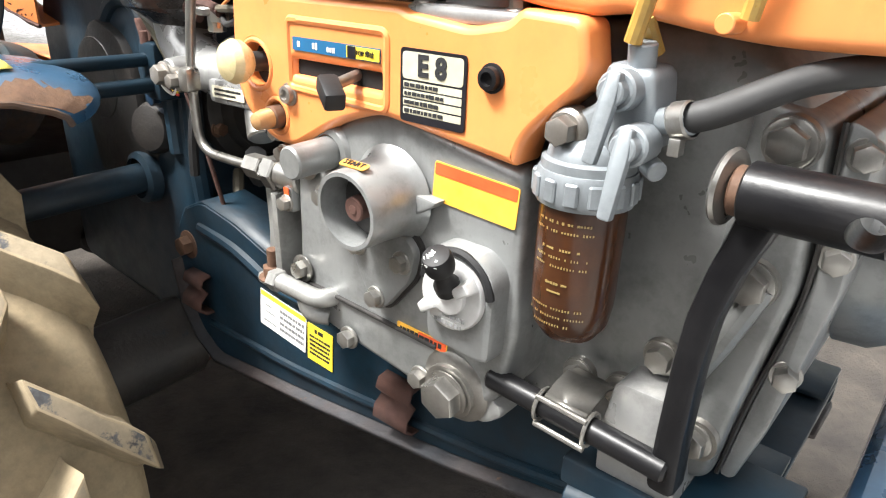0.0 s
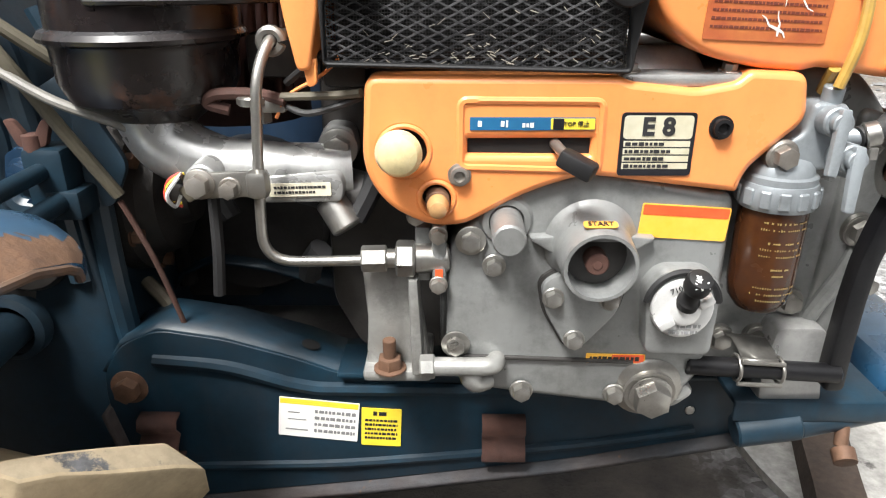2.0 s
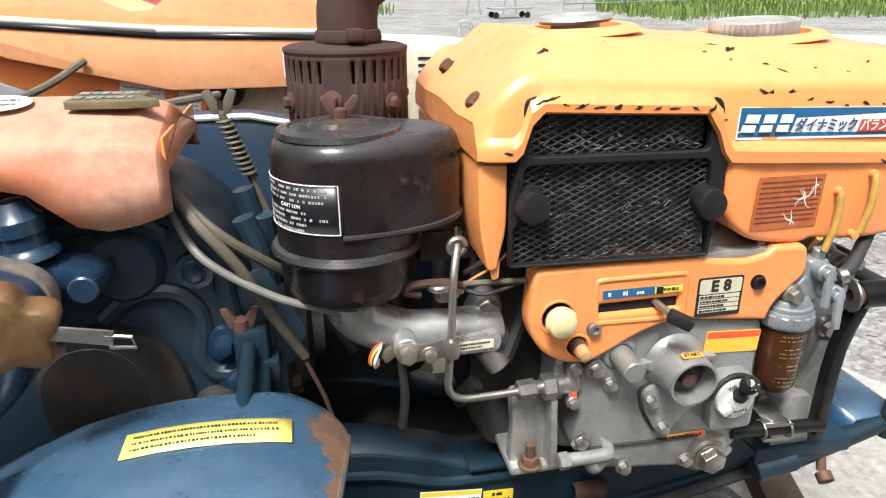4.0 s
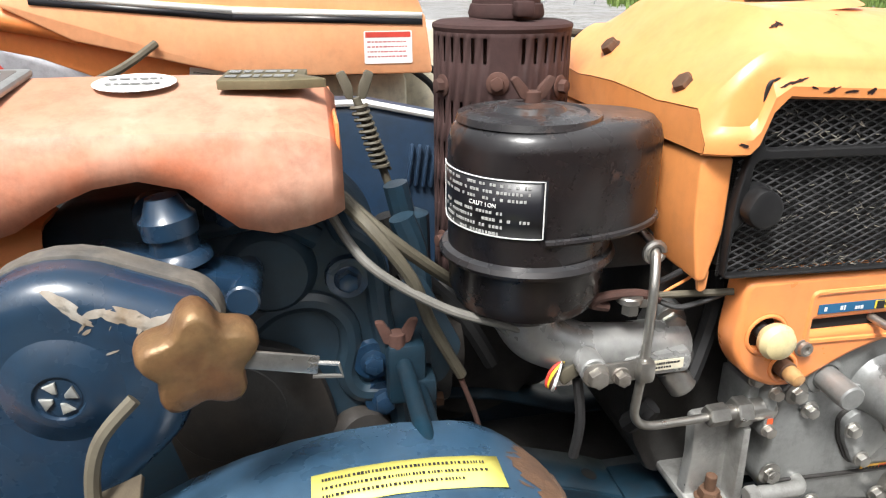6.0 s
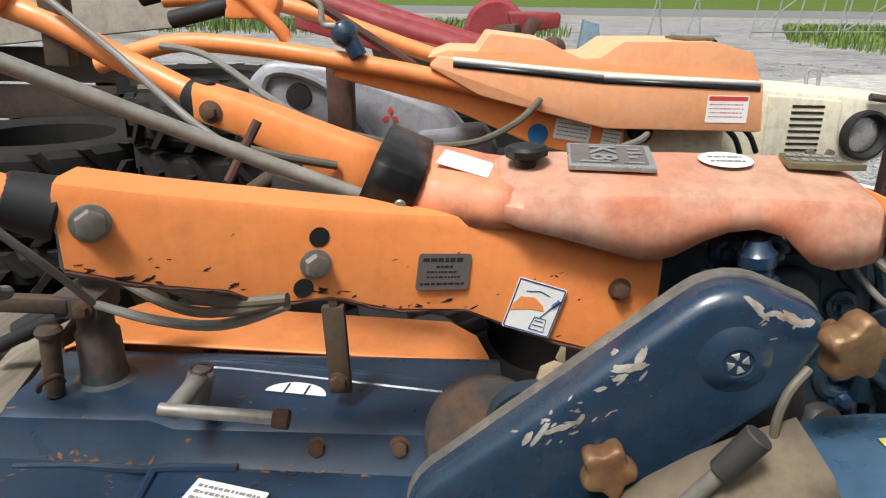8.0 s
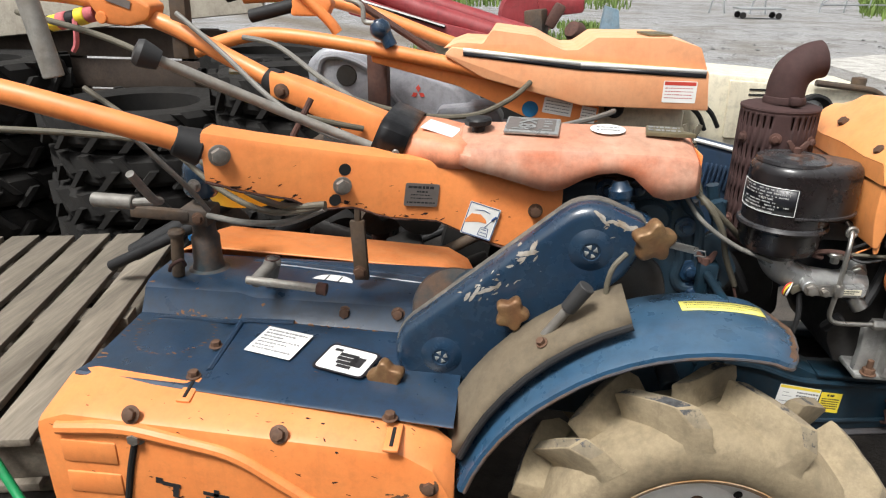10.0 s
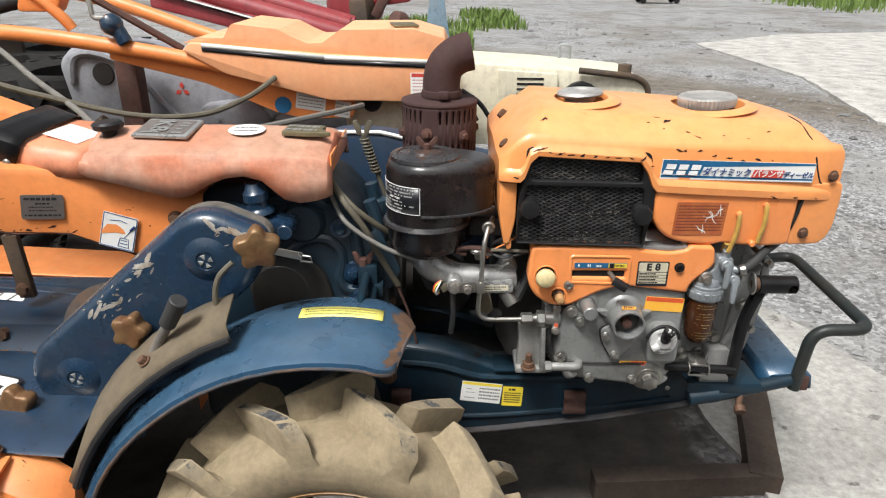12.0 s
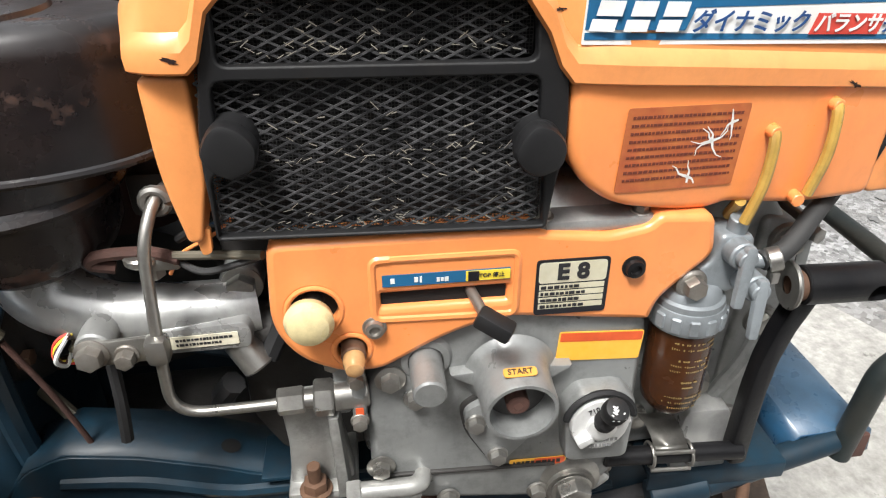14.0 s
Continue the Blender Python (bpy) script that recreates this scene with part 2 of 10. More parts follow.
M["khaki"] = surface("dried_mud_on_sheet", (0.155, 0.122, 0.08), 0.9, stain=(0.13, 0.10, 0.065), stain_amount=0.7, stain_scale=9, grain_amount=0.2, rust=(0.04, 0.045, 0.05), rust_at=0.70, bump=0.25)
M["ivory"] = surface("ivory_plastic", (0.66, 0.55, 0.30), 0.28, coat=0.3, stain=(0.58, 0.47, 0.24), stain_amount=0.4, grain_amount=0.03, bump=0.02)
M["amber_tube"] = surface("yellowed_plastic_tube", (0.50, 0.32, 0.075), 0.3, stain=(0.30, 0.15, 0.03), stain_amount=0.6, stain_scale=40, bump=0.05)
M["bowl"] = surface("brown_resin_bowl", (0.052, 0.017, 0.006), 0.2, coat=0.12, spec=0.35, stain=(0.085, 0.032, 0.010), stain_amount=0.7, stain_scale=30, grain_amount=0.3, bump=0.03)
M["bulb"] = surface("clouded_amber_lens", (0.50, 0.30, 0.13), 0.2, coat=0.5, stain=(0.3, 0.12, 0.05), stain_amount=0.6, stain_scale=60, bump=0.02)
M["white_label"] = surface("white_label", (0.76, 0.76, 0.74), 0.5, stain=(0.6, 0.58, 0.52), stain_amount=0.4, grain_amount=0.04, bump=0)
M["yellow_label"] = surface("yellow_label", (0.80, 0.62, 0.04), 0.45, stain=(0.66, 0.50, 0.08), stain_amount=0.4, grain_amount=0.05, bump=0)
M["lemon_label"] = surface("lemon_label", (0.82, 0.74, 0.16), 0.45, stain=(0.72, 0.66, 0.25), stain_amount=0.5, grain_amount=0.05, bump=0)
M["amber_label"] = surface("amber_label", (0.86, 0.42, 0.04), 0.4, stain=(0.86, 0.58, 0.12), stain_amount=0.6, stain_scale=40, grain_amount=0.04, bump=0)
M["red_label"] = surface("red_label", (0.72, 0.11, 0.03), 0.4, stain=(0.5, 0.06, 0.02), stain_amount=0.6, stain_scale=50, bump=0)
M["brick_label"] = surface("peeling_brick_red_label", (0.42, 0.10, 0.035), 0.5, stain=(0.56, 0.21, 0.05), stain_amount=0.6, stain_scale=60, grain_amount=0.2, rust=(0.62, 0.55, 0.42), rust_at=0.70, rust_scale=30, bump=0)
M["blue_label"] = surface("blue_label", (0.015, 0.12, 0.26), 0.4, stain=(0.02, 0.09, 0.18), stain_amount=0.4, bump=0)
M["black_label"] = surface("black_label", (0.012, 0.012, 0.016), 0.35, bump=0)
M["gold_label"] = surface("tarnished_gold_foil", (0.74, 0.70, 0.54), 0.35, metal=0.3, stain=(0.60, 0.53, 0.32), stain_amount=0.5, stain_scale=60, bump=0)
M["ink"] = surface("black_ink", (0.02, 0.02, 0.022), 0.6, bump=0)
M["grey_ink"] = surface("grey_ink", (0.22, 0.22, 0.22), 0.6, bump=0)
M["blue_ink"] = surface("blue_ink", (0.012, 0.06, 0.20), 0.6, bump=0)
M["red_ink"] = surface("red_ink", (0.62, 0.06, 0.04), 0.6, bump=0)
M["white_ink"] = surface("white_ink", (0.8, 0.8, 0.78), 0.5, bump=0)
M["gold_ink"] = surface("faded_gold_ink", (0.30, 0.205, 0.07), 0.5, bump=0)
M["cream"] = surface("cream_paint", (0.70, 0.66, 0.52), 0.45, stain=(0.56, 0.50, 0.36), stain_amount=0.5, grain_amount=0.05, rust=(0.2, 0.1, 0.05), rust_at=0.75, bump=0.05)
M["grey_far"] = surface("dull_silver_gearcase_paint", (0.34, 0.35, 0.38), 0.5, metal=0.2, stain=(0.24, 0.24, 0.26), stain_amount=0.6, grain_amount=0.1, bump=0.08)
M["maroon"] = surface("faded_maroon_paint", (0.26, 0.028, 0.035), 0.45, stain=(0.36, 0.09, 0.09), stain_amount=0.6, grain_amount=0.08, bump=0.05)
M["navy"] = surface("navy_sheet_paint", (0.018, 0.042, 0.085), 0.45, stain=(0.03, 0.045, 0.065), stain_amount=0.6, bump=0.05)
M["dark_wood"] = surface("wet_dark_timber", (0.075, 0.052, 0.038), 0.85, stain=(0.04, 0.028, 0.021), stain_amount=0.8, stain_scale=12, grain_amount=0.35, bump=0.5)
M["plywood"] = surface("dirty_beige_board", (0.44, 0.40, 0.33), 0.85, stain=(0.33, 0.29, 0.23), stain_amount=0.7, grain_amount=0.12, bump=0.1)
M["green_hose"] = surface("green_hose", (0.01, 0.27, 0.09), 0.4, bump=0.03)
M["asphalt"] = surface("grey_asphalt", (0.17, 0.17, 0.175), 0.9, stain=(0.12, 0.12, 0.12), stain_amount=0.5, stain_scale=0.4, grain=40, bump=0.3)
M["stone"] = surface("mixed_grey_gravel_stone", (0.27, 0.27, 0.27), 0.9, stain=(0.16, 0.15, 0.14), stain_amount=0.7, stain_scale=30, spread=0.55, bump=0.3)
M["galvanised"] = surface("galvanised_pipe", (0.42, 0.44, 0.45), 0.5, metal=0.6, bump=0.05)
M["pinkcloth"] = surface("faded_pink_tape", (0.55, 0.14, 0.15), 0.8, bump=0.1)


# ---- mesh builders ----
def finish(bm, angle=35):
    mesh = bpy.data.meshes.new("mesh")
    bm.to_mesh(mesh)
    bm.free()
    mesh.polygons.foreach_set("use_smooth", [True] * len(mesh.polygons))
    mesh.set_sharp_from_angle(angle=radians(angle))
    return mesh


def part(name, bm, material, parent=None, label="", angle=35):
    """Links a bmesh (or a mesh) as ONE object under a thing or under a part."""
    mesh = finish(bm, angle) if isinstance(bm, bmesh.types.BMesh) else bm
    ob = new(name, mesh)
    if not mesh.materials:
        mesh.materials.append(M[material] if isinstance(material, str) else material)
    if parent is not None:
        ob.parent = parent
        if parent.type == "EMPTY":
            ob.matrix_parent_inverse = Matrix.Translation(-parent.location)
    if label:
        ob["label"] = label
    return ob


def thing(name, at, label, category, group="", kind=""):
    ob = new(name)
    ob.empty_display_size = 0.1
    ob.location = at
    return tagged(ob, label, category, group, kind)


def merge(bm, extra, m=None):
    mesh = bpy.data.meshes.new("tmp")
    extra.to_mesh(mesh)
    extra.free()
    if m is not None:
        mesh.transform(m)
    bm.from_mesh(mesh)
    bpy.data.meshes.remove(mesh)
    return bm


def box(bm, centre, size, bev=0.0, m=None, seg=2):
    b = bmesh.new()
    bmesh.ops.create_cube(b, size=1.0, matrix=Matrix.Diagonal((*size, 1)))
    if bev:
        bmesh.ops.bevel(b, geom=b.edges[:], offset=bev, segments=seg, profile=0.5, affect="EDGES")
    return merge(bm, b, Matrix.Translation(centre) @ (m or Matrix()))


def prism(bm, pts, y0, y1, bev=0.0, seg=2, m=None):
    """A solid whose outline is pts in x and z, from y0 to y1."""
    b = bmesh.new()
    area = sum(p[0] * q[1] - q[0] * p[1] for p, q in zip(pts, pts[1:] + pts[:1]))
    if area < 0:
        pts = pts[::-1]
    f = b.faces.new([b.verts.new((x, y0, z)) for x, z in pts])
    r = bmesh.ops.extrude_face_region(b, geom=[f])
    bmesh.ops.translate(b, verts=[v for v in r["geom"] if isinstance(v, bmesh.types.BMVert)], vec=(0, y1 - y0, 0))
    bmesh.ops.recalc_face_normals(b, faces=b.faces[:])
    if bev:
        rim = [e for e in b.edges if abs(e.verts[0].co.y - e.verts[1].co.y) < 1e-6 and abs(e.verts[0].co.y - y0) < 1e-6]
        bmesh.ops.bevel(b, geom=rim, offset=bev, segments=seg, profile=0.5, affect="EDGES", clamp_overlap=True)
    return merge(bm, b, m)


def frame_of(axis):
    return Vector(axis).normalized().to_track_quat("Z", "Y").to_matrix().to_4x4()


def lathe(bm, profile, at=(0, 0, 0), axis=(0, 0, 1), n=28):
    """Turns a profile of (radius, height) about an axis."""
    m = Matrix.Translation(at) @ frame_of(axis)
    rings = []
    for r, h in profile:
        if r < 1e-6:
            rings.append([bm.verts.new(m @ Vector((0, 0, h)))])
        else:
            rings.append([bm.verts.new(m @ Vector((r * math.cos(6.28318530718 * i / n), r * math.sin(6.28318530718 * i / n), h))) for i in range(n)])
    for a, b in zip(rings, rings[1:]):
        for i in range(n):
            j = (i + 1) % n
            if len(a) == 1 and len(b) > 1:
                bm.faces.new((a[0], b[j], b[i]))
            elif len(b) == 1 and len(a) > 1:
                bm.faces.new((a[i], a[j], b[0]))
            elif len(a) > 1:
                bm.faces.new((a[i], a[j], b[j], b[i]))
    return bm


def rod(bm, p, q, r, r2=None, n=18, bev=0.0):
    p, q = Vector(p), Vector(q)
    h = (q - p).length
    r2 = r if r2 is None else r2
    e = min(bev or 0.12 * r, 0.3 * h)
    return lathe(bm, [(0, 0), (r - e, 0), (r, e), (r2, h - e), (r2 - e, h), (0, h)], p, q - p, n)


def curve_points(pts, step=8):
    pts = [Vector(p) for p in pts]
    out = []
    for i in range(len(pts) - 1):
        a, b, c, d = pts[max(i - 1, 0)], pts[i], pts[i + 1], pts[min(i + 2, len(pts) - 1)]
        for k in range(step):
            t = k / step
            out.append(0.5 * ((2 * b) + (c - a) * t + (2 * a - 5 * b + 4 * c - d) * t * t + (3 * b - a - 3 * c + d) * t ** 3))
    return out + [pts[-1]]


def bent(pts, r, step=6):
    """Straight runs with rounded bends of radius about r, for pipes."""
    pts = [Vector(p) for p in pts]
    out = [pts[0]]
    for a, b, c in zip(pts, pts[1:], pts[2:]):
        u, v = (a - b), (c - b)
        d = min(r, 0.45 * u.length, 0.45 * v.length)
        p, q = b + u.normalized() * d, b + v.normalized() * d
        out += [p.lerp(b, k / step).lerp(b.lerp(q, k / step), k / step) for k in range(step + 1)]
    return out + [pts[-1]]


def tube(bm, path, r, n=10, radii=None):
    path = [Vector(p) for p in path]
    t0 = (path[1] - path[0]).normalized()
    u = t0.orthogonal().normalized()
    rings = []
    for i, p in enumerate(path):
        t = (path[min(i + 1, len(path) - 1)] - path[max(i - 1, 0)]).normalized()
        u = (u - t * u.dot(t)).normalized()
        v = t.cross(u)
        rr = radii[i] if radii else r
        rings.append([bm.verts.new(p + rr * (u * math.cos(6.28318530718 * k / n) + v * math.sin(6.28318530718 * k / n))) for k in range(n)])
    for a, b in zip(rings, rings[1:]):
        for i in range(n):
            bm.faces.new((a[i], a[(i + 1) % n], b[(i + 1) % n], b[i]))
    bm.faces.new(rings[0][::-1])
    bm.faces.new(rings[-1])
    return bm


def hexbolt(bm, at, axis=(0, -1, 0), r=0.008, h=0.006, washer=1.5, dome=True):
    """A hexagon head on its washer; r is the head's corner radius."""
    m = Matrix.Translation(at) @ frame_of(axis)
    if washer:
        lathe(bm, [(0, 0), (r * washer, 0), (r * washer, 0.0012), (r * washer * 0.92, 0.0018), (0, 0.0018)], at, axis, 20)
    b = bmesh.new()
    bmesh.ops.create_cone(b, cap_ends=True, segments=6, radius1=r, radius2=r, depth=h, matrix=Matrix.Translation((0, 0, h / 2 + 0.0015)))
    top = [e for e in b.edges if all(v.co.z > h * 0.6 for v in e.verts)]
    bmesh.ops.bevel(b, geom=top, offset=r * 0.16, segments=2, profile=0.5, affect="EDGES")
    return merge(bm, b, m)


def grid(bm, rows, close=False):
    """Faces over rows of points; close joins each row's ends."""
    vs = [[bm.verts.new(p) for p in row] for row in rows]
    for a, b in zip(vs, vs[1:]):
        k = len(a) if close else len(a) - 1
        for i in range(k):
            j = (i + 1) % len(a)
            bm.faces.new((a[i], a[j], b[j], b[i]))
    return vs


def sheet(name, rows, material, parent, thick=0.003, label="", close=False, angle=40):
    """A curved metal sheet with thickness."""
    bm = bmesh.new()
    grid(bm, rows, close)
    bmesh.ops.recalc_face_normals(bm, faces=bm.faces[:])
    ob = part(name, bm, material, parent, label, angle)
    s = ob.modifiers.new("thickness", "SOLIDIFY")
    s.thickness, s.offset = thick, 0.0
    return ob


def bake(ob, cutters=()):
    """Turns an object's modifiers into mesh, with cutters (bmeshes) taken out of it."""
    extra = []
    for bm in cutters:
        mesh = bpy.data.meshes.new("cutter")
        bm.to_mesh(mesh)
        bm.free()
        c = bpy.data.objects.new("cutter", mesh)
        scene.collection.objects.link(c)
        b = ob.modifiers.new("cut", "BOOLEAN")
        b.object, b.operation, b.solver = c, "DIFFERENCE", "EXACT"
        extra.append(c)
    mesh = bpy.data.meshes.new_from_object(ob.evaluated_get(bpy.context.evaluated_depsgraph_get()))
    ob.modifiers.clear()
    ob.data = mesh
    for c in extra:
        bpy.data.objects.remove(c)
    mesh.set_sharp_from_angle(angle=radians(30))
    bpy.context.view_layer.update()
    return ob


def rounded(pts, r, step=5):
    """A closed outline with its corners rounded; r is one radius or one for each corner."""
    out = []
    n = len(pts)
    for i in range(n):
        a, b, c = (Vector(pts[i - 1]), Vector(pts[i]), Vector(pts[(i + 1) % n]))
        rr = r[i] if isinstance(r, (list, tuple)) else r
        u, v = a - b, c - b
        d = min(rr, 0.48 * u.length, 0.48 * v.length)
        p, q = b + u.normalized() * d, b + v.normalized() * d
        out += [tuple(p.lerp(b, k / step).lerp(b.lerp(q, k / step), k / step)) for k in range(step + 1)]
    return out


def circle(cx, cz, r, n=24):
    return [(cx + r * math.cos(6.28318530718 * i / n), cz + r * math.sin(6.28318530718 * i / n)) for i in range(n)]


def plate(outline, holes, y0, y1, bev=0.0):
    """A mesh plate with holes: outlines in x and z, from y0 to y1 (y0 nearer the viewer's side)."""
    c = bpy.data.curves.new("plate", "CURVE")
    c.dimensions, c.fill_mode = "2D", "BOTH"
    for loop in [outline, *holes]:
        s = c.splines.new("POLY")
        s.points.add(len(loop) - 1)
        for p, (x, z) in zip(s.points, loop):
            p.co = (x, z, 0, 1)
        s.use_cyclic_u = True
    c.extrude = (y1 - y0) / 2 - bev
    c.bevel_depth, c.bevel_resolution, c.offset = bev, 2, -bev
    ob = bpy.data.objects.new("tmp_plate", c)
    scene.collection.objects.link(ob)
    mesh = bpy.data.meshes.new_from_object(ob.evaluated_get(bpy.context.evaluated_depsgraph_get()))
    bpy.data.objects.remove(ob)
    bpy.data.curves.remove(c)
    mesh.transform(Matrix(((1, 0, 0, 0), (0, 0, -1, (y0 + y1) / 2), (0, 1, 0, 0), (0, 0, 0, 1))))
    mesh.materials.clear()
    mesh.polygons.foreach_set("use_smooth", [True] * len(mesh.polygons))
    mesh.set_sharp_from_angle(angle=radians(35))
    return mesh


def lettering(text, size, m, material, parent, name="lettering", space=1.0, bold=0.0):
    """Words in the built-in font, turned into a thin mesh, lying on the plane of m (its x and y)."""
    c = bpy.data.curves.new("text", "FONT")
    c.body, c.size, c.align_x, c.align_y = text, size, "CENTER", "CENTER"
    c.extrude, c.space_character, c.offset, c.resolution_u = 0.0003, space, bold, 3
    ob = bpy.data.objects.new("tmp_text", c)
    scene.collection.objects.link(ob)
    mesh = bpy.data.meshes.new_from_object(ob.evaluated_get(bpy.context.evaluated_depsgraph_get()))
    bpy.data.objects.remove(ob)
    bpy.data.curves.remove(c)
    mesh.transform(m)
    mesh.materials.clear()
    return part(name, mesh, material, parent)


def facing(x, y, z, rz=0, rx=90, ry=0):
    """A pose whose plane faces the near side (towards -y), x along the machine."""
    return pose(x, y, z, rx, ry, rz)


def decal(name, m, w, h, material, parent, r=0.003, thick=0.0006, label=""):
    """A thin printed sheet, w by h, with rounded corners, its face along m's z."""
    bm = bmesh.new()
    pts = rounded([(-w / 2, -h / 2), (w / 2, -h / 2), (w / 2, h / 2), (-w / 2, h / 2)], r, 3)
    f = bm.faces.new([bm.verts.new((x, z, 0)) for x, z in pts])
    e = bmesh.ops.extrude_face_region(bm, geom=[f])
    bmesh.ops.translate(bm, verts=[v for v in e["geom"] if isinstance(v, bmesh.types.BMVert)], vec=(0, 0, thick))
    bmesh.ops.recalc_face_normals(bm, faces=bm.faces[:])
    bm.transform(m)
    return part(name, bm, material, parent, label)


def bars(m, rows, material, parent, seed=1, thick=0.0004, lift=0.0008, name="print"):
    """Unreadable print: short bars. rows: (x0, x1, y, height, word length)."""
    rnd = random.Random(seed)
    bm = bmesh.new()
    for x0, x1, y, h, word in rows:
        x = x0
        while x < x1 - word * 0.3:
            w = min(word * rnd.uniform(0.5, 1.3), x1 - x)
            b = bmesh.new()
            bmesh.ops.create_cube(b, size=1.0, matrix=Matrix.Translation((x + w / 2, y, lift)) @ Matrix.Diagonal((w, h * rnd.uniform(0.75, 1.0), thick, 1)))
            merge(bm, b)
            x += w + word * rnd.uniform(0.18, 0.4)
    bm.transform(m)
    return part(name, bm, material, parent)


def lerp_rows(a, b, k):
    return [[Vector(p).lerp(Vector(q), i / k) for p, q in zip(a, b)] for i in range(k + 1)]


def patch_outline(rnd, size, lean=0.0, ragged=0.35):
    k = rnd.randint(13, 20)
    sx, sy = size * rnd.uniform(1.0, 2.3), size * rnd.uniform(0.25, 0.65)
    a0 = lean + rnd.uniform(-0.5, 0.5)
    out = []
    for i in range(k):
        a = 6.28318530718 * i / k
        r = rnd.uniform(ragged, 1.1)
        x, y = sx * r * math.cos(a), sy * r * math.sin(a)
        out.append((x * math.cos(a0) - y * math.sin(a0), x * math.sin(a0) + y * math.cos(a0)))
    return out


def drape(ob, points, name, material, lift=0.0006):
    """A thin flake lying on the surface of ob: each of its rays meets the mesh, or it is left out."""
    bm = bmesh.new()
    mid = sum((Vector(p) for p, _ in points[1:]), Vector(points[0][0])) / len(points)
    rings = []
    for k in (1.0, 0.6, 0.25):
        ring = []
        for start, way in points:
            hit, place, normal, _ = ob.ray_cast(mid.lerp(Vector(start), k), Vector(way))
            if not hit:
                bm.free()
                return None
            if normal.dot(Vector(way)) > 0:
                normal = -normal
            ring.append(place + normal * lift)
        rings.append(ring)
    vs = grid(bm, rings, True)
    bm.faces.new(vs[-1])
    bmesh.ops.recalc_face_normals(bm, faces=bm.faces[:])
    return part(name, bm, material, ob)


def chips(ob, spots, way, material, seed, name="paint_chip", reach=0.0004, lean=0.0, ragged=0.35):
    """Flaked paint on a side that faces the viewer; spots are (x, z, size)."""
    rnd = random.Random(seed)
    bpy.context.view_layer.update()
    for x, z, size in spots:
        pts = [((x + dx, -0.6, z + dy), way) for dx, dy in patch_outline(rnd, size, lean, ragged)]
        drape(ob, pts, name, material, reach)


def chips_top(ob, spots, material, seed, name="paint_chip", reach=0.0004):
    rnd = random.Random(seed)
    bpy.context.view_layer.update()
    for x, y, size in spots:
        pts = [((x + dx, y + dy, 2.0), (0, 0, -1)) for dx, dy in patch_outline(rnd, size)]
        drape(ob, pts, name, material, reach)


M["chip_dark"] = surface("bare_dark_steel_chip", (0.022, 0.013, 0.013), 0.8, spec=0.2, stain=(0.06, 0.028, 0.02), stain_amount=0.6, stain_scale=60, bump=0.1)
M["chip_pale"] = surface("bare_filler_chip", (0.42, 0.40, 0.36), 0.75, stain=(0.22, 0.15, 0.085), stain_amount=1.0, stain_scale=38, grain_amount=0.3, bump=0.3)
M["chip_rust"] = surface("flaking_rust", (0.16, 0.085, 0.045), 0.9, stain=(0.09, 0.05, 0.035), stain_amount=0.7, stain_scale=40, grain_amount=0.4, bump=0.5)
# for the added wall out of view that holds back sky light
M["unseen_wall"] = surface("dark_blocker_boards", (0.09, 0.08, 0.07), 0.9, stain=(0.05, 0.045, 0.04), stain_amount=0.7, stain_scale=2, bump=0.3)
M["plate_metal"] = surface("dark_etched_metal", (0.24, 0.205, 0.19), 0.4, metal=0.5, stain=(0.2, 0.18, 0.16), stain_amount=0.5, stain_scale=40, bump=0)
M["brown_ink"] = surface("brown_ink", (0.16, 0.035, 0.02), 0.6, bump=0)
M["dull_ink"] = surface("worn_white_ink", (0.42, 0.42, 0.41), 0.6, bump=0)
# near-black for low gearbox parts: grease, with the shade there put into the colour
M["greasy"] = surface("greasy_shaded_casting", (0.022, 0.022, 0.022), 0.5, stain=(0.045, 0.034, 0.026), stain_amount=0.8, stain_scale=11, grain_amount=0.3, rust=(0.02, 0.045, 0.06), rust_at=0.64, rust_scale=9, bump=0.35)
M["start_amber"] = surface("worn_amber_label", (0.66, 0.30, 0.035), 0.5, stain=(0.50, 0.30, 0.10), stain_amount=0.7, stain_scale=90, bump=0)

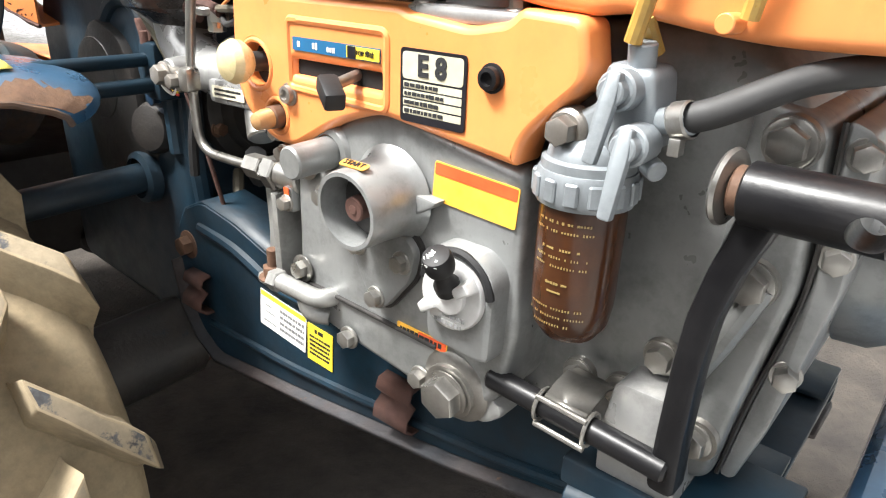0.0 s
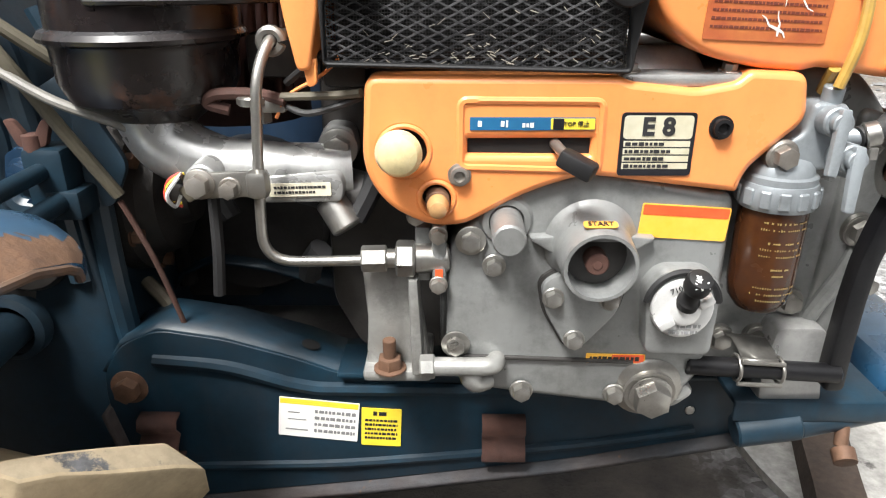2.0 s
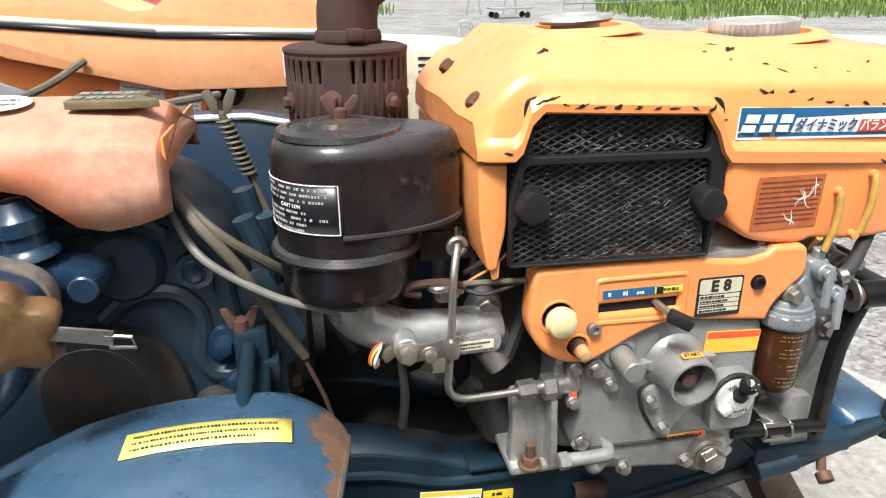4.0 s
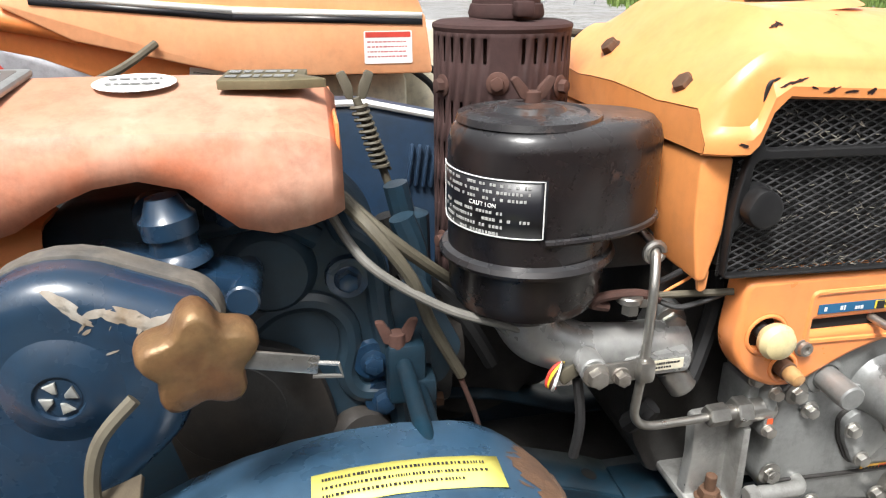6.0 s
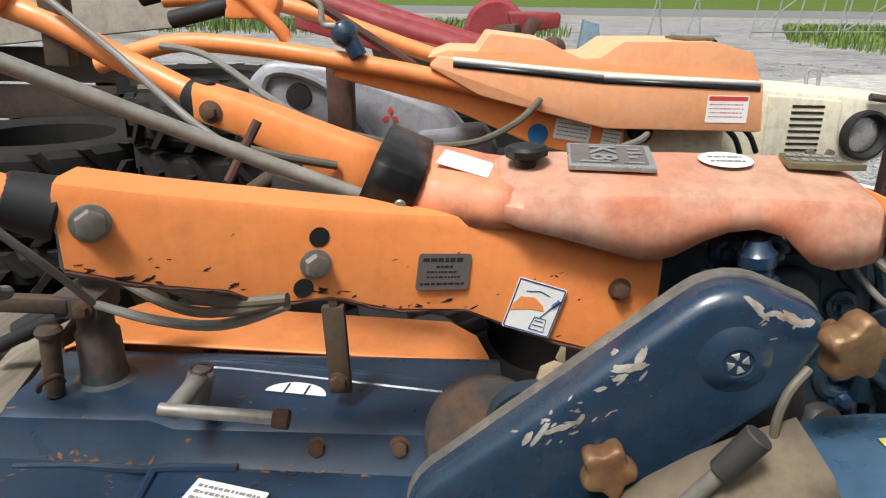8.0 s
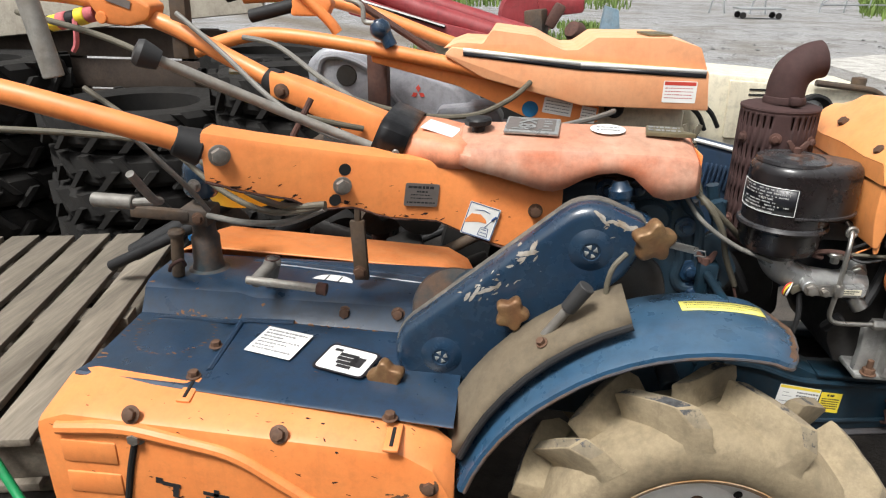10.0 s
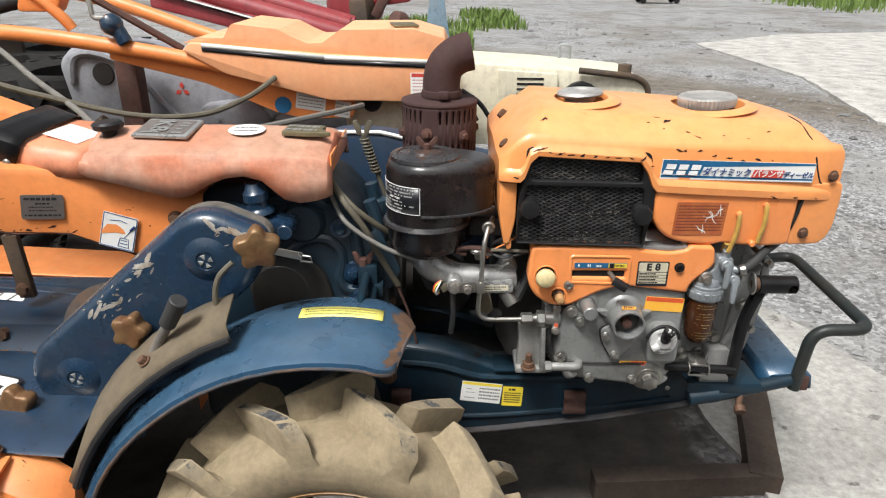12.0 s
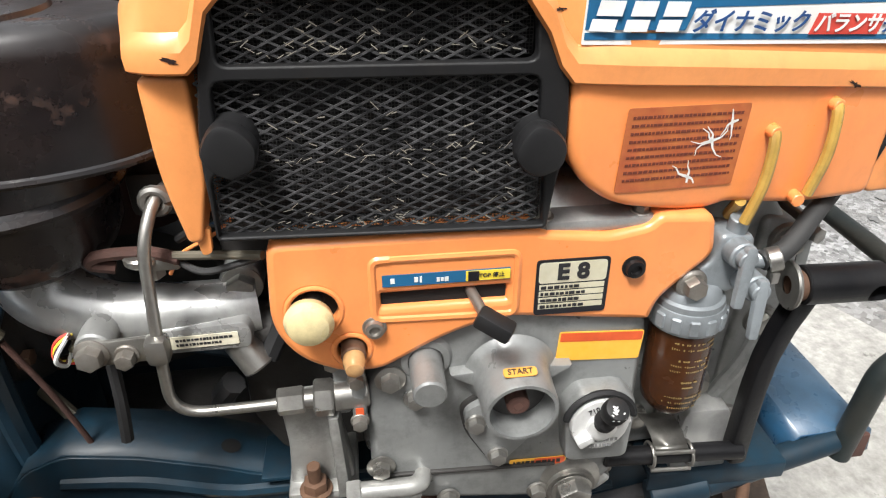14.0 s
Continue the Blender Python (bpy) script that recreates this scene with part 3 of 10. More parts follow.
# ---- ground ----
def ground_material():
    m = bpy.data.materials.new("yard_ground")
    t, p = nodes_of(m)
    co = t.nodes.new("ShaderNodeTexCoord").outputs["Object"]
    sep = t.nodes.new("ShaderNodeSeparateXYZ")
    t.links.new(co, sep.inputs[0])
    coarse = noise_node(t, co, 0.7, 6.0, 0.6, 2)
    mid = noise_node(t, co, 7.0, 6.0, 0.65, 5)
    fine = noise_node(t, co, 60.0, 5.0, 0.7, 8)
    vor = t.nodes.new("ShaderNodeTexVoronoi")
    vor.inputs["Scale"].default_value = 62.0
    t.links.new(co, vor.inputs["Vector"])
    chip = t.nodes.new("ShaderNodeSeparateColor")
    t.links.new(vor.outputs["Color"], chip.inputs[0])
    gravel = blend(t, ramp(t, chip.outputs[0], 0.0, 1.0), (0.055, 0.056, 0.060), (0.50, 0.50, 0.505))
    gravel = blend(t, ramp(t, fine, 0.35, 0.65, 0.0, 0.45), gravel, (0.20, 0.20, 0.20))
    gravel = blend(t, ramp(t, noise_node(t, co, 2.2, 6.0, 0.7, 19), 0.50, 0.62, 0.0, 0.7), gravel, (0.085, 0.080, 0.074))
    gravel = blend(t, ramp(t, coarse, 0.46, 0.62, 0.0, 0.55), gravel, (0.30, 0.295, 0.285))
    patchy = noise_node(t, co, 0.42, 5.0, 0.65, 12)
    gravel = blend(t, ramp(t, patchy, 0.48, 0.66, 0.0, 0.75), gravel, (0.135, 0.118, 0.095))
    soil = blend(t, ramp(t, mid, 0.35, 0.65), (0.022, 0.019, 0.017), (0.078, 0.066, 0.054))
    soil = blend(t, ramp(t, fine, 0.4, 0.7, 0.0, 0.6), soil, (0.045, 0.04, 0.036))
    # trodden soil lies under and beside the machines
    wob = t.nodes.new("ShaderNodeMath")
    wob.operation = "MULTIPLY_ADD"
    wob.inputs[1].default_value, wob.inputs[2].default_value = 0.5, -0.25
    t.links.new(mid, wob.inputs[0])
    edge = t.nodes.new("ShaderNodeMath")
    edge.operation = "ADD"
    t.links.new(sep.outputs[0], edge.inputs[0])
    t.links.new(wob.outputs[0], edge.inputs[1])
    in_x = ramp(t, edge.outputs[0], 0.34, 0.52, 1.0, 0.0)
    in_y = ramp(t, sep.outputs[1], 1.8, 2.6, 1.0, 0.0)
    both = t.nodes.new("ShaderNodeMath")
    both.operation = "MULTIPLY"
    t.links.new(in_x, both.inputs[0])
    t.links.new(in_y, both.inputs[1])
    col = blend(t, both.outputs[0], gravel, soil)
    # muddy wheel rut across the yard
    line = t.nodes.new("ShaderNodeMath")
    line.operation = "MULTIPLY_ADD"
    line.inputs[1].default_value = 1.15
    t.links.new(sep.outputs[0], line.inputs[0])
    t.links.new(sep.outputs[1], line.inputs[2])
    dist = t.nodes.new("ShaderNodeMath")
    dist.operation = "ADD"
    dist.inputs[1].default_value = -8.35
    t.links.new(line.outputs[0], dist.inputs[0])
    ab = t.nodes.new("ShaderNodeMath")
    ab.operation = "ABSOLUTE"
    t.links.new(dist.outputs[0], ab.inputs[0])
    rut = ramp(t, ab.outputs[0], 0.3, 1.5, 0.9, 0.0)
    col = blend(t, rut, col, blend(t, ramp(t, mid, 0.4, 0.6), (0.09, 0.072, 0.055), (0.17, 0.145, 0.115)))
    t.links.new(col, p.inputs["Base Color"])
    p.inputs["Roughness"].default_value = 0.95
    b = t.nodes.new("ShaderNodeBump")
    b.inputs["Strength"].default_value = 0.7
    b.inputs["Distance"].default_value = 0.012
    hsum = t.nodes.new("ShaderNodeMath")
    hsum.operation = "ADD"
    t.links.new(mid, hsum.inputs[0])
    t.links.new(chip.outputs[0], hsum.inputs[1])
    rel = t.nodes.new("ShaderNodeMath")
    rel.operation = "MULTIPLY_ADD"
    rel.inputs[1].default_value = 0.9
    t.links.new(fine, rel.inputs[0])
    t.links.new(hsum.outputs[0], rel.inputs[2])
    t.links.new(rel.outputs[0], b.inputs["Height"])
    t.links.new(b.outputs[0], p.inputs["Normal"])
    return m


def ground_height(x, y):
    h = 0.012 * noise.noise(Vector((x * 0.8, y * 0.8, 0))) + 0.006 * noise.noise(Vector((x * 4, y * 4, 3)))
    dip = math.exp(-(((x + 0.49) / 0.34) ** 4)) * math.exp(-(((y + 0.17) / 0.22) ** 4))
    dip += math.exp(-(((x + 0.49) / 0.34) ** 4)) * math.exp(-(((y - 0.55) / 0.2) ** 4))
    return h - 0.062 * dip - 0.012


def build_ground():
    bm = bmesh.new()
    xs = [-400, -150, -60, -25, -12, -7] + [-5 + 0.125 * i for i in range(0, 105)] + [9.5, 13, 18, 30, 60, 150, 400]
    ys = [-60, -20, -8, -4] + [-2.5 + 0.125 * i for i in range(0, 101)] + [11, 13, 16, 20, 26, 36, 60, 140, 900]
    rows = [[(x, y, ground_height(x, y)) for x in xs] for y in ys]
    grid(bm, rows)
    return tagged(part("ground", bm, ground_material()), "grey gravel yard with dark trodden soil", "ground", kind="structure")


build_ground()


def concrete_material(tone):
    m = surface("pale_concrete", (0.56 * tone, 0.545 * tone, 0.51 * tone), 0.9, stain=(0.24, 0.23, 0.21), stain_amount=0.9, stain_scale=4.5, grain=60, grain_amount=0.4, rust=(0.22, 0.21, 0.195), rust_at=0.60, rust_scale=9, bump=0.6, bump_scale=55)
    return m


def concrete_slab(name, outline, label, thick, seed, tone):
    """A broken-edged concrete slab: its rim wanders as worn edges do."""
    bm = bmesh.new()
    pts = []
    n = len(outline)
    for i in range(n):
        a, b = Vector(outline[i]), Vector(outline[(i + 1) % n])
        k = max(2, int((b - a).length / 0.05))
        k = min(k, 60)
        for j in range(k):
            p = a.lerp(b, j / k)
            w = 0.035 * min(1.0, (b - a).length)
            pts.append((p.x + w * noise.noise(Vector((p.x * 5, p.y * 5, seed))), p.y + w * noise.noise(Vector((p.x * 5, p.y * 5, seed + 9)))))
    top = [bm.verts.new((x, y, thick)) for x, y in pts]
    low = [bm.verts.new((x * 1.0, y, -0.05)) for x, y in pts]
    bm.faces.new(top)
    for i in range(len(pts)):
        j = (i + 1) % len(pts)
        bm.faces.new((top[i], low[i], low[j], top[j]))
    bmesh.ops.recalc_face_normals(bm, faces=bm.faces[:])
    return tagged(part(name, bm, concrete_material(tone)), label, "concrete slab", kind="structure")


concrete_slab("pavement", [(0.30, -0.6), (1.35, -0.35), (1.18, 0.55), (1.02, 0.72), (0.92, 1.0), (0.72, 1.45), (0.45, 1.2), (0.40, 0.62), (0.46, 0.1)], "pale worn concrete slab with a broken edge", 0.008, 1, 0.86)
concrete_slab("pavement", [(3.1, 4.3), (4.6, 3.4), (9.5, 4.5), (12.5, 9.0), (9.0, 12.3), (5.6, 11.4), (3.5, 9.8), (3.6, 6.6)], "large pale concrete patch in the gravel yard", 0.012, 2, 1.10)

# ================= the walking tractor =================
tractor = thing("walking_tractor", (-0.49, 0.19, 0.0), "orange and blue walking tractor with diesel engine and rotary tiller", "walking tractor")
T = tractor


def hood():
    """Orange sheet hood: a crowned top, sloped shoulders, a rear apron and a side skirt cut away over the grille."""
    xs = [-0.236, -0.234, -0.228, -0.22, -0.212, -0.204, -0.198, -0.190, -0.178, -0.170, -0.164, -0.15, -0.10, -0.05, -0.018, -0.004, 0.004, 0.012, 0.020, 0.05, 0.10, 0.15, 0.20, 0.25, 0.285, 0.31, 0.326, 0.334]
    rows = []
    for x in xs:
        drop = -0.055 * (x - 0.02)
        top = 0.936 + drop
        if x < -0.165:
            k = (-0.165 - x) / 0.071
            top -= 0.072 * k + 0.006 * k ** 6
        if x > 0.25:
            k = (x - 0.25) / 0.084
            top -= 0.012 * k + 0.030 * k ** 3
        if x <= -0.200:
            low = 0.842
        elif x < -0.184:
            low = 0.842 + 0.043 * min(1, (x + 0.200) / 0.014)
        elif x <= -0.012:
            low = 0.885 - 0.009 * (x + 0.184) / 0.172
        elif x < 0.008:
            low = 0.876 - 0.047 * (x + 0.012) / 0.020
        else:
            low = 0.829 - 0.095 * (x - 0.008)
        side = 0.012 + (0.010 * ((x - 0.25) / 0.08) ** 2 if x > 0.25 else 0) + (0.010 * ((-0.20 - x) / 0.036) ** 3 if x < -0.20 else 0)
        crease = min(0.897 + drop - (0.030 * (-0.192 - x) / 0.044 if x < -0.192 else 0), top - 0.006)
        half = []
        bottom = min(low, crease - 0.006)
        room = crease - 0.003 - bottom
        half.append((side + 0.004, bottom))
        half.append((side - 0.0005, bottom + min(0.002, 0.2 * room)))
        half.append((side - 0.001, bottom + min(0.012, 0.4 * room)))
        half.append((side + 0.0015, bottom + min(0.017, 0.6 * room)))
        half.append((side + 0.005, bottom + min(0.021, 0.8 * room)))
        half.append((side + 0.0075, crease - 0.002))
        half.append((side + 0.010, crease + 0.004))
        half.append((side + 0.014, crease + 0.008))
        half.append((side + 0.058, crease + 0.86 * (top - crease)))
        half.append((side + 0.070, top - 0.002))
        half.append((side + 0.10, top))
        half.append((0.17, top + 0.002))
        far = [(0.34 - y, z) for y, z in half[-2::-1]]
        rows.append([(x, y, z) for y, z in half + far])
    ob = sheet("engine_hood", rows, "orange", T, 0.003, "chipped orange sheet-metal hood", angle=22)
    # front and rear closing faces
    bm = bmesh.new()
    for row, s in ((rows[0], -1), (rows[-1], 1)):
        bm = bmesh.new()
        bm.faces.new([bm.verts.new(Vector(p) + Vector((0.0008 * s, 0, 0))) for p in row])
        bmesh.ops.recalc_face_normals(bm, faces=bm.faces[:])
        part("hood_end", bm, "orange", ob)
    for x, y, z in ((-0.214, 0.22, 0.8985), (-0.222, 0.075, 0.884)):
        b = bmesh.new()
        hexbolt(b, (x, y, z), (-0.74, 0, 0.67), 0.009, 0.008, 1.2)
        part("bolt", b, "rust_bolt", ob)
    b = bmesh.new()
    hexbolt(b, (0.313, 0.018, 0.842), (0.15, -1, 0), 0.0075, 0.006, 1.3)
    part("bolt", b, "rust_bolt", ob)
    # openings over radiator and tank
    cutters = []
    for cx, cy, r in ((-0.091, 0.150, 0.044), (0.133, 0.162, 0.060)):
        bm = bmesh.new()
        rod(bm, (cx, cy, 0.88), (cx, cy, 1.0), r, n=40)
        cutters.append(bm)
    bake(ob, cutters)
    # open seam between hood and front cap, lying on the sheet
    path = []
    for x, u in ((0.262, 0.12), (0.266, 0.085), (0.269, 0.065), (0.272, 0.05), (0.274, 0.04)):
        path.append(ob.ray_cast(Vector((x, u, 2.0)), Vector((0, 0, -1)))[1])
    for x, z in ((0.277, 0.873), (0.282, 0.857), (0.288, 0.842), (0.293, 0.832), (0.300, 0.826), (0.316, 0.822)):
        path.append(ob.ray_cast(Vector((x, -0.5, z)), Vector((0, 1, 0)))[1])
    bm = bmesh.new()
    tube(bm, path, 0.0016, 6)
    part("seam", bm, "black_gap", ob)
    for cx, cy, cz, r in ((-0.091, 0.150, 0.9455, 0.048), (0.133, 0.162, 0.9335, 0.064)):
        bm = bmesh.new()
        lathe(bm, [(r + 0.020, -0.003), (r + 0.012, 0.002), (r + 0.003, 0.004), (r - 0.002, 0.0025), (r - 0.005, -0.012)], (cx, cy, cz), (-0.055, 0, 1), 40)
        part("cap_collar", bm, "orange", ob)
        bm = bmesh.new()
        lathe(bm, [(r + 0.004, 0.0), (r + 0.004, -0.055), (0, -0.055)], (cx, cy, cz - 0.012), (-0.055, 0, 1), 32)
        part("cap_well", bm, "black_gap", ob)
    return ob


def narrow(ob):
    """Draws the sides of hood and tank in towards the front end, as the pressings run."""
    for o in [ob, *ob.children_recursive]:
        if "narrowed" in o.data:
            continue
        o.data["narrowed"] = True
        for v in o.data.vertices:
            run = -0.020 + 0.041 * min(1.25, max(0.0, (v.co.x - 0.03) / 0.25))
            v.co.y += run * max(-1.0, min(1.0, (0.17 - v.co.y) / 0.13))
        o.data.update()


HOOD = hood()
chips(HOOD, [(-0.182, 0.8941, 0.004), (-0.172, 0.8967, 0.005), (-0.160, 0.8916, 0.003), (-0.145, 0.8895, 0.005), (-0.128, 0.8882, 0.004), (-0.11, 0.8874, 0.004), (-0.09, 0.8860, 0.005), (-0.072, 0.8847, 0.004), (-0.055, 0.8839, 0.004), (-0.015, 0.8821, 0.005), (-0.035, 0.8835, 0.005), (-0.19, 0.8720, 0.003), (0.205, 0.8070, 0.006), (0.212, 0.8120, 0.004), (0.276, 0.8020, 0.004), (0.288, 0.8060, 0.003), (0.05, 0.8930, 0.004), (0.075, 0.8920, 0.003), (-0.21, 0.8500, 0.003), (0.10, 0.8834, 0.003), (0.15, 0.8732, 0.003), (0.22, 0.8680, 0.003), (0.125, 0.8788, 0.004), (0.175, 0.8745, 0.004), (0.20, 0.8720, 0.003), (0.232, 0.8660, 0.003), (0.25, 0.8640, 0.004), (0.04, 0.8945, 0.003), (-0.195, 0.8600, 0.003), (0.0, 0.8700, 0.003), (0.206, 0.8010, 0.004), (0.29, 0.7980, 0.004), (0.25, 0.8100, 0.004)], (0, 1, 0), "chip_dark", 3)
chips_top(HOOD, [(-0.165, 0.055, 0.006), (0.03, 0.065, 0.006), (0.015, 0.072, 0.004), (0.0, 0.06, 0.003), (0.022, 0.05, 0.003), (0.12, 0.04, 0.003), (0.16, 0.035, 0.003), (0.2, 0.05, 0.003), (0.075, 0.036, 0.003), (0.225, 0.036, 0.002), (-0.10, 0.07, 0.002), (0.06, 0.045, 0.003)], "chip_dark", 4)

# radiator cap and fuel cap
M["cap_metal"] = surface("weathered_bright_plating", (0.62, 0.61, 0.59), 0.4, metal=0.6, stain=(0.40, 0.36, 0.31), stain_amount=0.6, stain_scale=40, rust=(0.17, 0.09, 0.05), rust_at=0.68, rust_scale=40, bump=0.1)
bm = bmesh.new()
lathe(bm, [(0, 0.0), (0.026, 0.0), (0.026, 0.008), (0.038, 0.009), (0.040, 0.012), (0.038, 0.016), (0.022, 0.018), (0.018, 0.015), (0.008, 0.016), (0, 0.0165)], (-0.091, 0.150, 0.9425), (-0.055, 0, 1), 36)
part("radiator_cap", bm, "cap_metal", T, "rust-spotted chrome radiator cap")
bm = bmesh.new()
prof = [(0, -0.03), (0.036, -0.03), (0.037, 0.0), (0.047, 0.002), (0.0485, 0.010), (0.048, 0.0165), (0.045, 0.019), (0.040, 0.0195), (0.036, 0.017), (0, 0.0175)]
m = Matrix.Translation((0.133, 0.162, 0.9315)) @ frame_of((-0.055, 0, 1))
rings = []
for r, h in prof[1:-1]:
    k = 0.0011 if 0.001 < h < 0.017 and r > 0.045 else 0.0
    rings.append([m @ Vector(((r + k * math.cos(1.5708 * i)) * math.cos(6.28318530718 * i / 184), (r + k * math.cos(1.5708 * i)) * math.sin(6.28318530718 * i / 184), h)) for i in range(184)])
vs = grid(bm, rings, True)
bm.faces.new(vs[-1])
bm.faces.new(vs[0][::-1])
bmesh.ops.recalc_face_normals(bm, faces=bm.faces[:])
part("fuel_cap", bm, "cap_metal", T, "ribbed chrome fuel cap")


def strands(x0, x1, z0, z1, px, pz, y, half, thick):
    """Expanded metal: rows of crossing slanted strands."""
    vs, fs = [], []
    for i in range(int((x1 - x0) / px) + 1):
        for j in range(int((z1 - z0) / pz) + 1):
            cx = x0 + i * px + (px / 2 if j % 2 else 0)
            cz = z0 + j * pz
            for sx in (-1, 1):
                ex, ez = cx + sx * px / 2, cz + pz
                if ex < x0 or ex > x1 or ez > z1 or cx > x1:
                    continue
                d = Vector((ex - cx, 0, ez - cz)).normalized()
                q = Vector((-d.z, 0, d.x)) * half
                k = len(vs)
                yy = y - (0.0004 if sx > 0 else 0)
                a, b2 = Vector((cx, yy, cz)), Vector((ex, yy, ez))
                vs += [a - q, a + q, b2 + q, b2 - q] if sx > 0 else [a + q, a - q, b2 - q, b2 + q]
                fs.append((k, k + 1, k + 2, k + 3))
    mesh = bpy.data.meshes.new("mesh")
    mesh.from_pydata(vs, [], fs)
    return mesh


def grille():
    # one pressed frame with an upper and a lower opening
    outline = rounded([(-0.205, 0.737), (-0.206, 0.800), (-0.1985, 0.842), (-0.1955, 0.900), (-0.002, 0.892), (0.010, 0.835), (0.012, 0.790), (0.006, 0.760), (0.003, 0.732)], [0.004, 0.02, 0.01, 0.012, 0.012, 0.02, 0.02, 0.01, 0.004])
    upper = rounded([(-0.1885, 0.8445), (-0.1865, 0.895), (-0.0125, 0.887), (-0.0095, 0.8415)], 0.006, 3)[::-1]
    lower = rounded([(-0.2035, 0.740), (-0.2025, 0.778), (-0.1945, 0.786), (-0.1940, 0.8365), (-0.0065, 0.8335), (-0.0060, 0.780), (-0.0010, 0.770), (0.0005, 0.735)], [0.002, 0.003, 0.003, 0.008, 0.008, 0.003, 0.003, 0.002], 3)[::-1]
    ob = part("radiator_grille", plate(outline, [upper, lower], -0.004, 0.006, 0.0015), "black_plastic", T, "black expanded-mesh radiator grille")
    for z0, z1, x0, x1 in ((0.735, 0.838, -0.2035, 0.001), (0.8425, 0.894, -0.188, -0.010)):
        me = part("expanded_mesh", strands(x0, x1, z0, z1, 0.0138, 0.0033, 0.0035, 0.00062, 0.0008), "mesh_steel", ob)
        s = me.modifiers.new("thickness", "SOLIDIFY")
        s.thickness, s.offset = 0.0009, 0.0
        # fine insect screen behind it
        bm = bmesh.new()
        n, k = int((x1 - x0) / 0.0021), int((z1 - z0) / 0.0021)
        for i in range(n + 1):
            x = x0 + (x1 - x0) * i / n
            bm.faces.new([bm.verts.new(p) for p in ((x - 0.0003, 0.0105, z0), (x + 0.0003, 0.0105, z0), (x + 0.0003, 0.0105, z1), (x - 0.0003, 0.0105, z1))])
        for i in range(k + 1):
            z = z0 + (z1 - z0) * i / k
            bm.faces.new([bm.verts.new(p) for p in ((x0, 0.0102, z - 0.0003), (x1, 0.0102, z - 0.0003), (x1, 0.0102, z + 0.0003), (x0, 0.0102, z + 0.0003))])
        part("insect_screen", bm, "screen_wire", ob)
    # chaff and dry grass caught in the mesh
    rnd = random.Random(77)
    bm = bmesh.new()
    for i in range(170):
        u = rnd.random()
        x = rnd.uniform(-0.178, -0.02)
        z = rnd.choice([rnd.uniform(0.846, 0.876), 0.8475 + abs(rnd.gauss(0, 0.004)), 0.737 + abs(rnd.gauss(0, 0.010)), rnd.uniform(0.74, 0.83), 0.788 + rnd.gauss(0, 0.004)])
        a, l = rnd.uniform(-0.9, 0.9), rnd.uniform(0.002, 0.007)
        d, w = Vector((math.cos(a), 0, math.sin(a))) * l / 2, Vector((0, 0, rnd.uniform(0.00015, 0.0004)))
        p = Vector((x, rnd.uniform(0.0018, 0.0026), z))
        bm.faces.new([bm.verts.new(q) for q in (p - d - w, p + d - w, p + d + w, p - d + w)])
    tagged(part("chaff", bm, "chaff", ob), "pale chaff caught in the mesh", kind="stuff")
    for x, z, r in ((-0.1865, 0.8015, 0.021), (-0.0065, 0.7925, 0.021)):
        bm = bmesh.new()
        lathe(bm, [(0.015, 0.0), (0.013, 0.012), (0.0, 0.012)], (x, 0.004, z + 0.001), (0, -1, 0), 20)
        prism(bm, rounded([(x - 0.018, z - 0.003), (x - 0.012, z + 0.010), (x - 0.004, z + 0.0165), (x + 0.008, z + 0.012), (x + 0.016, z + 0.001), (x + 0.013, z - 0.013), (x - 0.002, z - 0.019), (x - 0.012, z - 0.013)], 0.006), -0.019, -0.007, 0.004)
        part("wing_knob", bm, "black_plastic", ob, "black plastic wing knob")
    return ob


M["mesh_steel"] = surface("dusty_black_expanded_steel", (0.022, 0.022, 0.024), 0.4, metal=0.2, stain=(0.30, 0.30, 0.31), stain_amount=0.45, stain_scale=60, grain=300, grain_amount=0.5, bump=0)
M["screen_wire"] = surface("black_insect_screen", (0.010, 0.010, 0.011), 0.6, stain=(0.16, 0.155, 0.15), stain_amount=0.5, stain_scale=45, grain=300, grain_amount=0.5, bump=0)
M["chaff"] = surface("dry_chaff", (0.30, 0.28, 0.24), 0.9, stain=(0.22, 0.19, 0.14), stain_amount=0.7, stain_scale=60, bump=0)
grille()

# orange side plate at the radiator's rear corner
bm = bmesh.new()
prism(bm, rounded([(-0.2345, 0.838), (-0.207, 0.838), (-0.2065, 0.775), (-0.2155, 0.733), (-0.2245, 0.7325), (-0.2335, 0.780)], [0.006, 0.004, 0.01, 0.004, 0.005, 0.02]), 0.004, 0.33, 0.009, 3)
SHROUD = part("radiator_shroud", bm, "orange", T, "orange radiator side shroud")
bm = bmesh.new()
prism(bm, rounded([(-0.2215, 0.738), (-0.211, 0.742), (-0.212, 0.723), (-0.2185, 0.721)], 0.003), 0.008, 0.012, 0.001)
part("shroud_tab", bm, "orange", SHROUD)
# radiator core body behind the grille
bm = bmesh.new()
box(bm, (-0.098, 0.165, 0.812), (0.204, 0.29, 0.150), 0.006)
part("radiator_core", bm, "black_plastic", T)


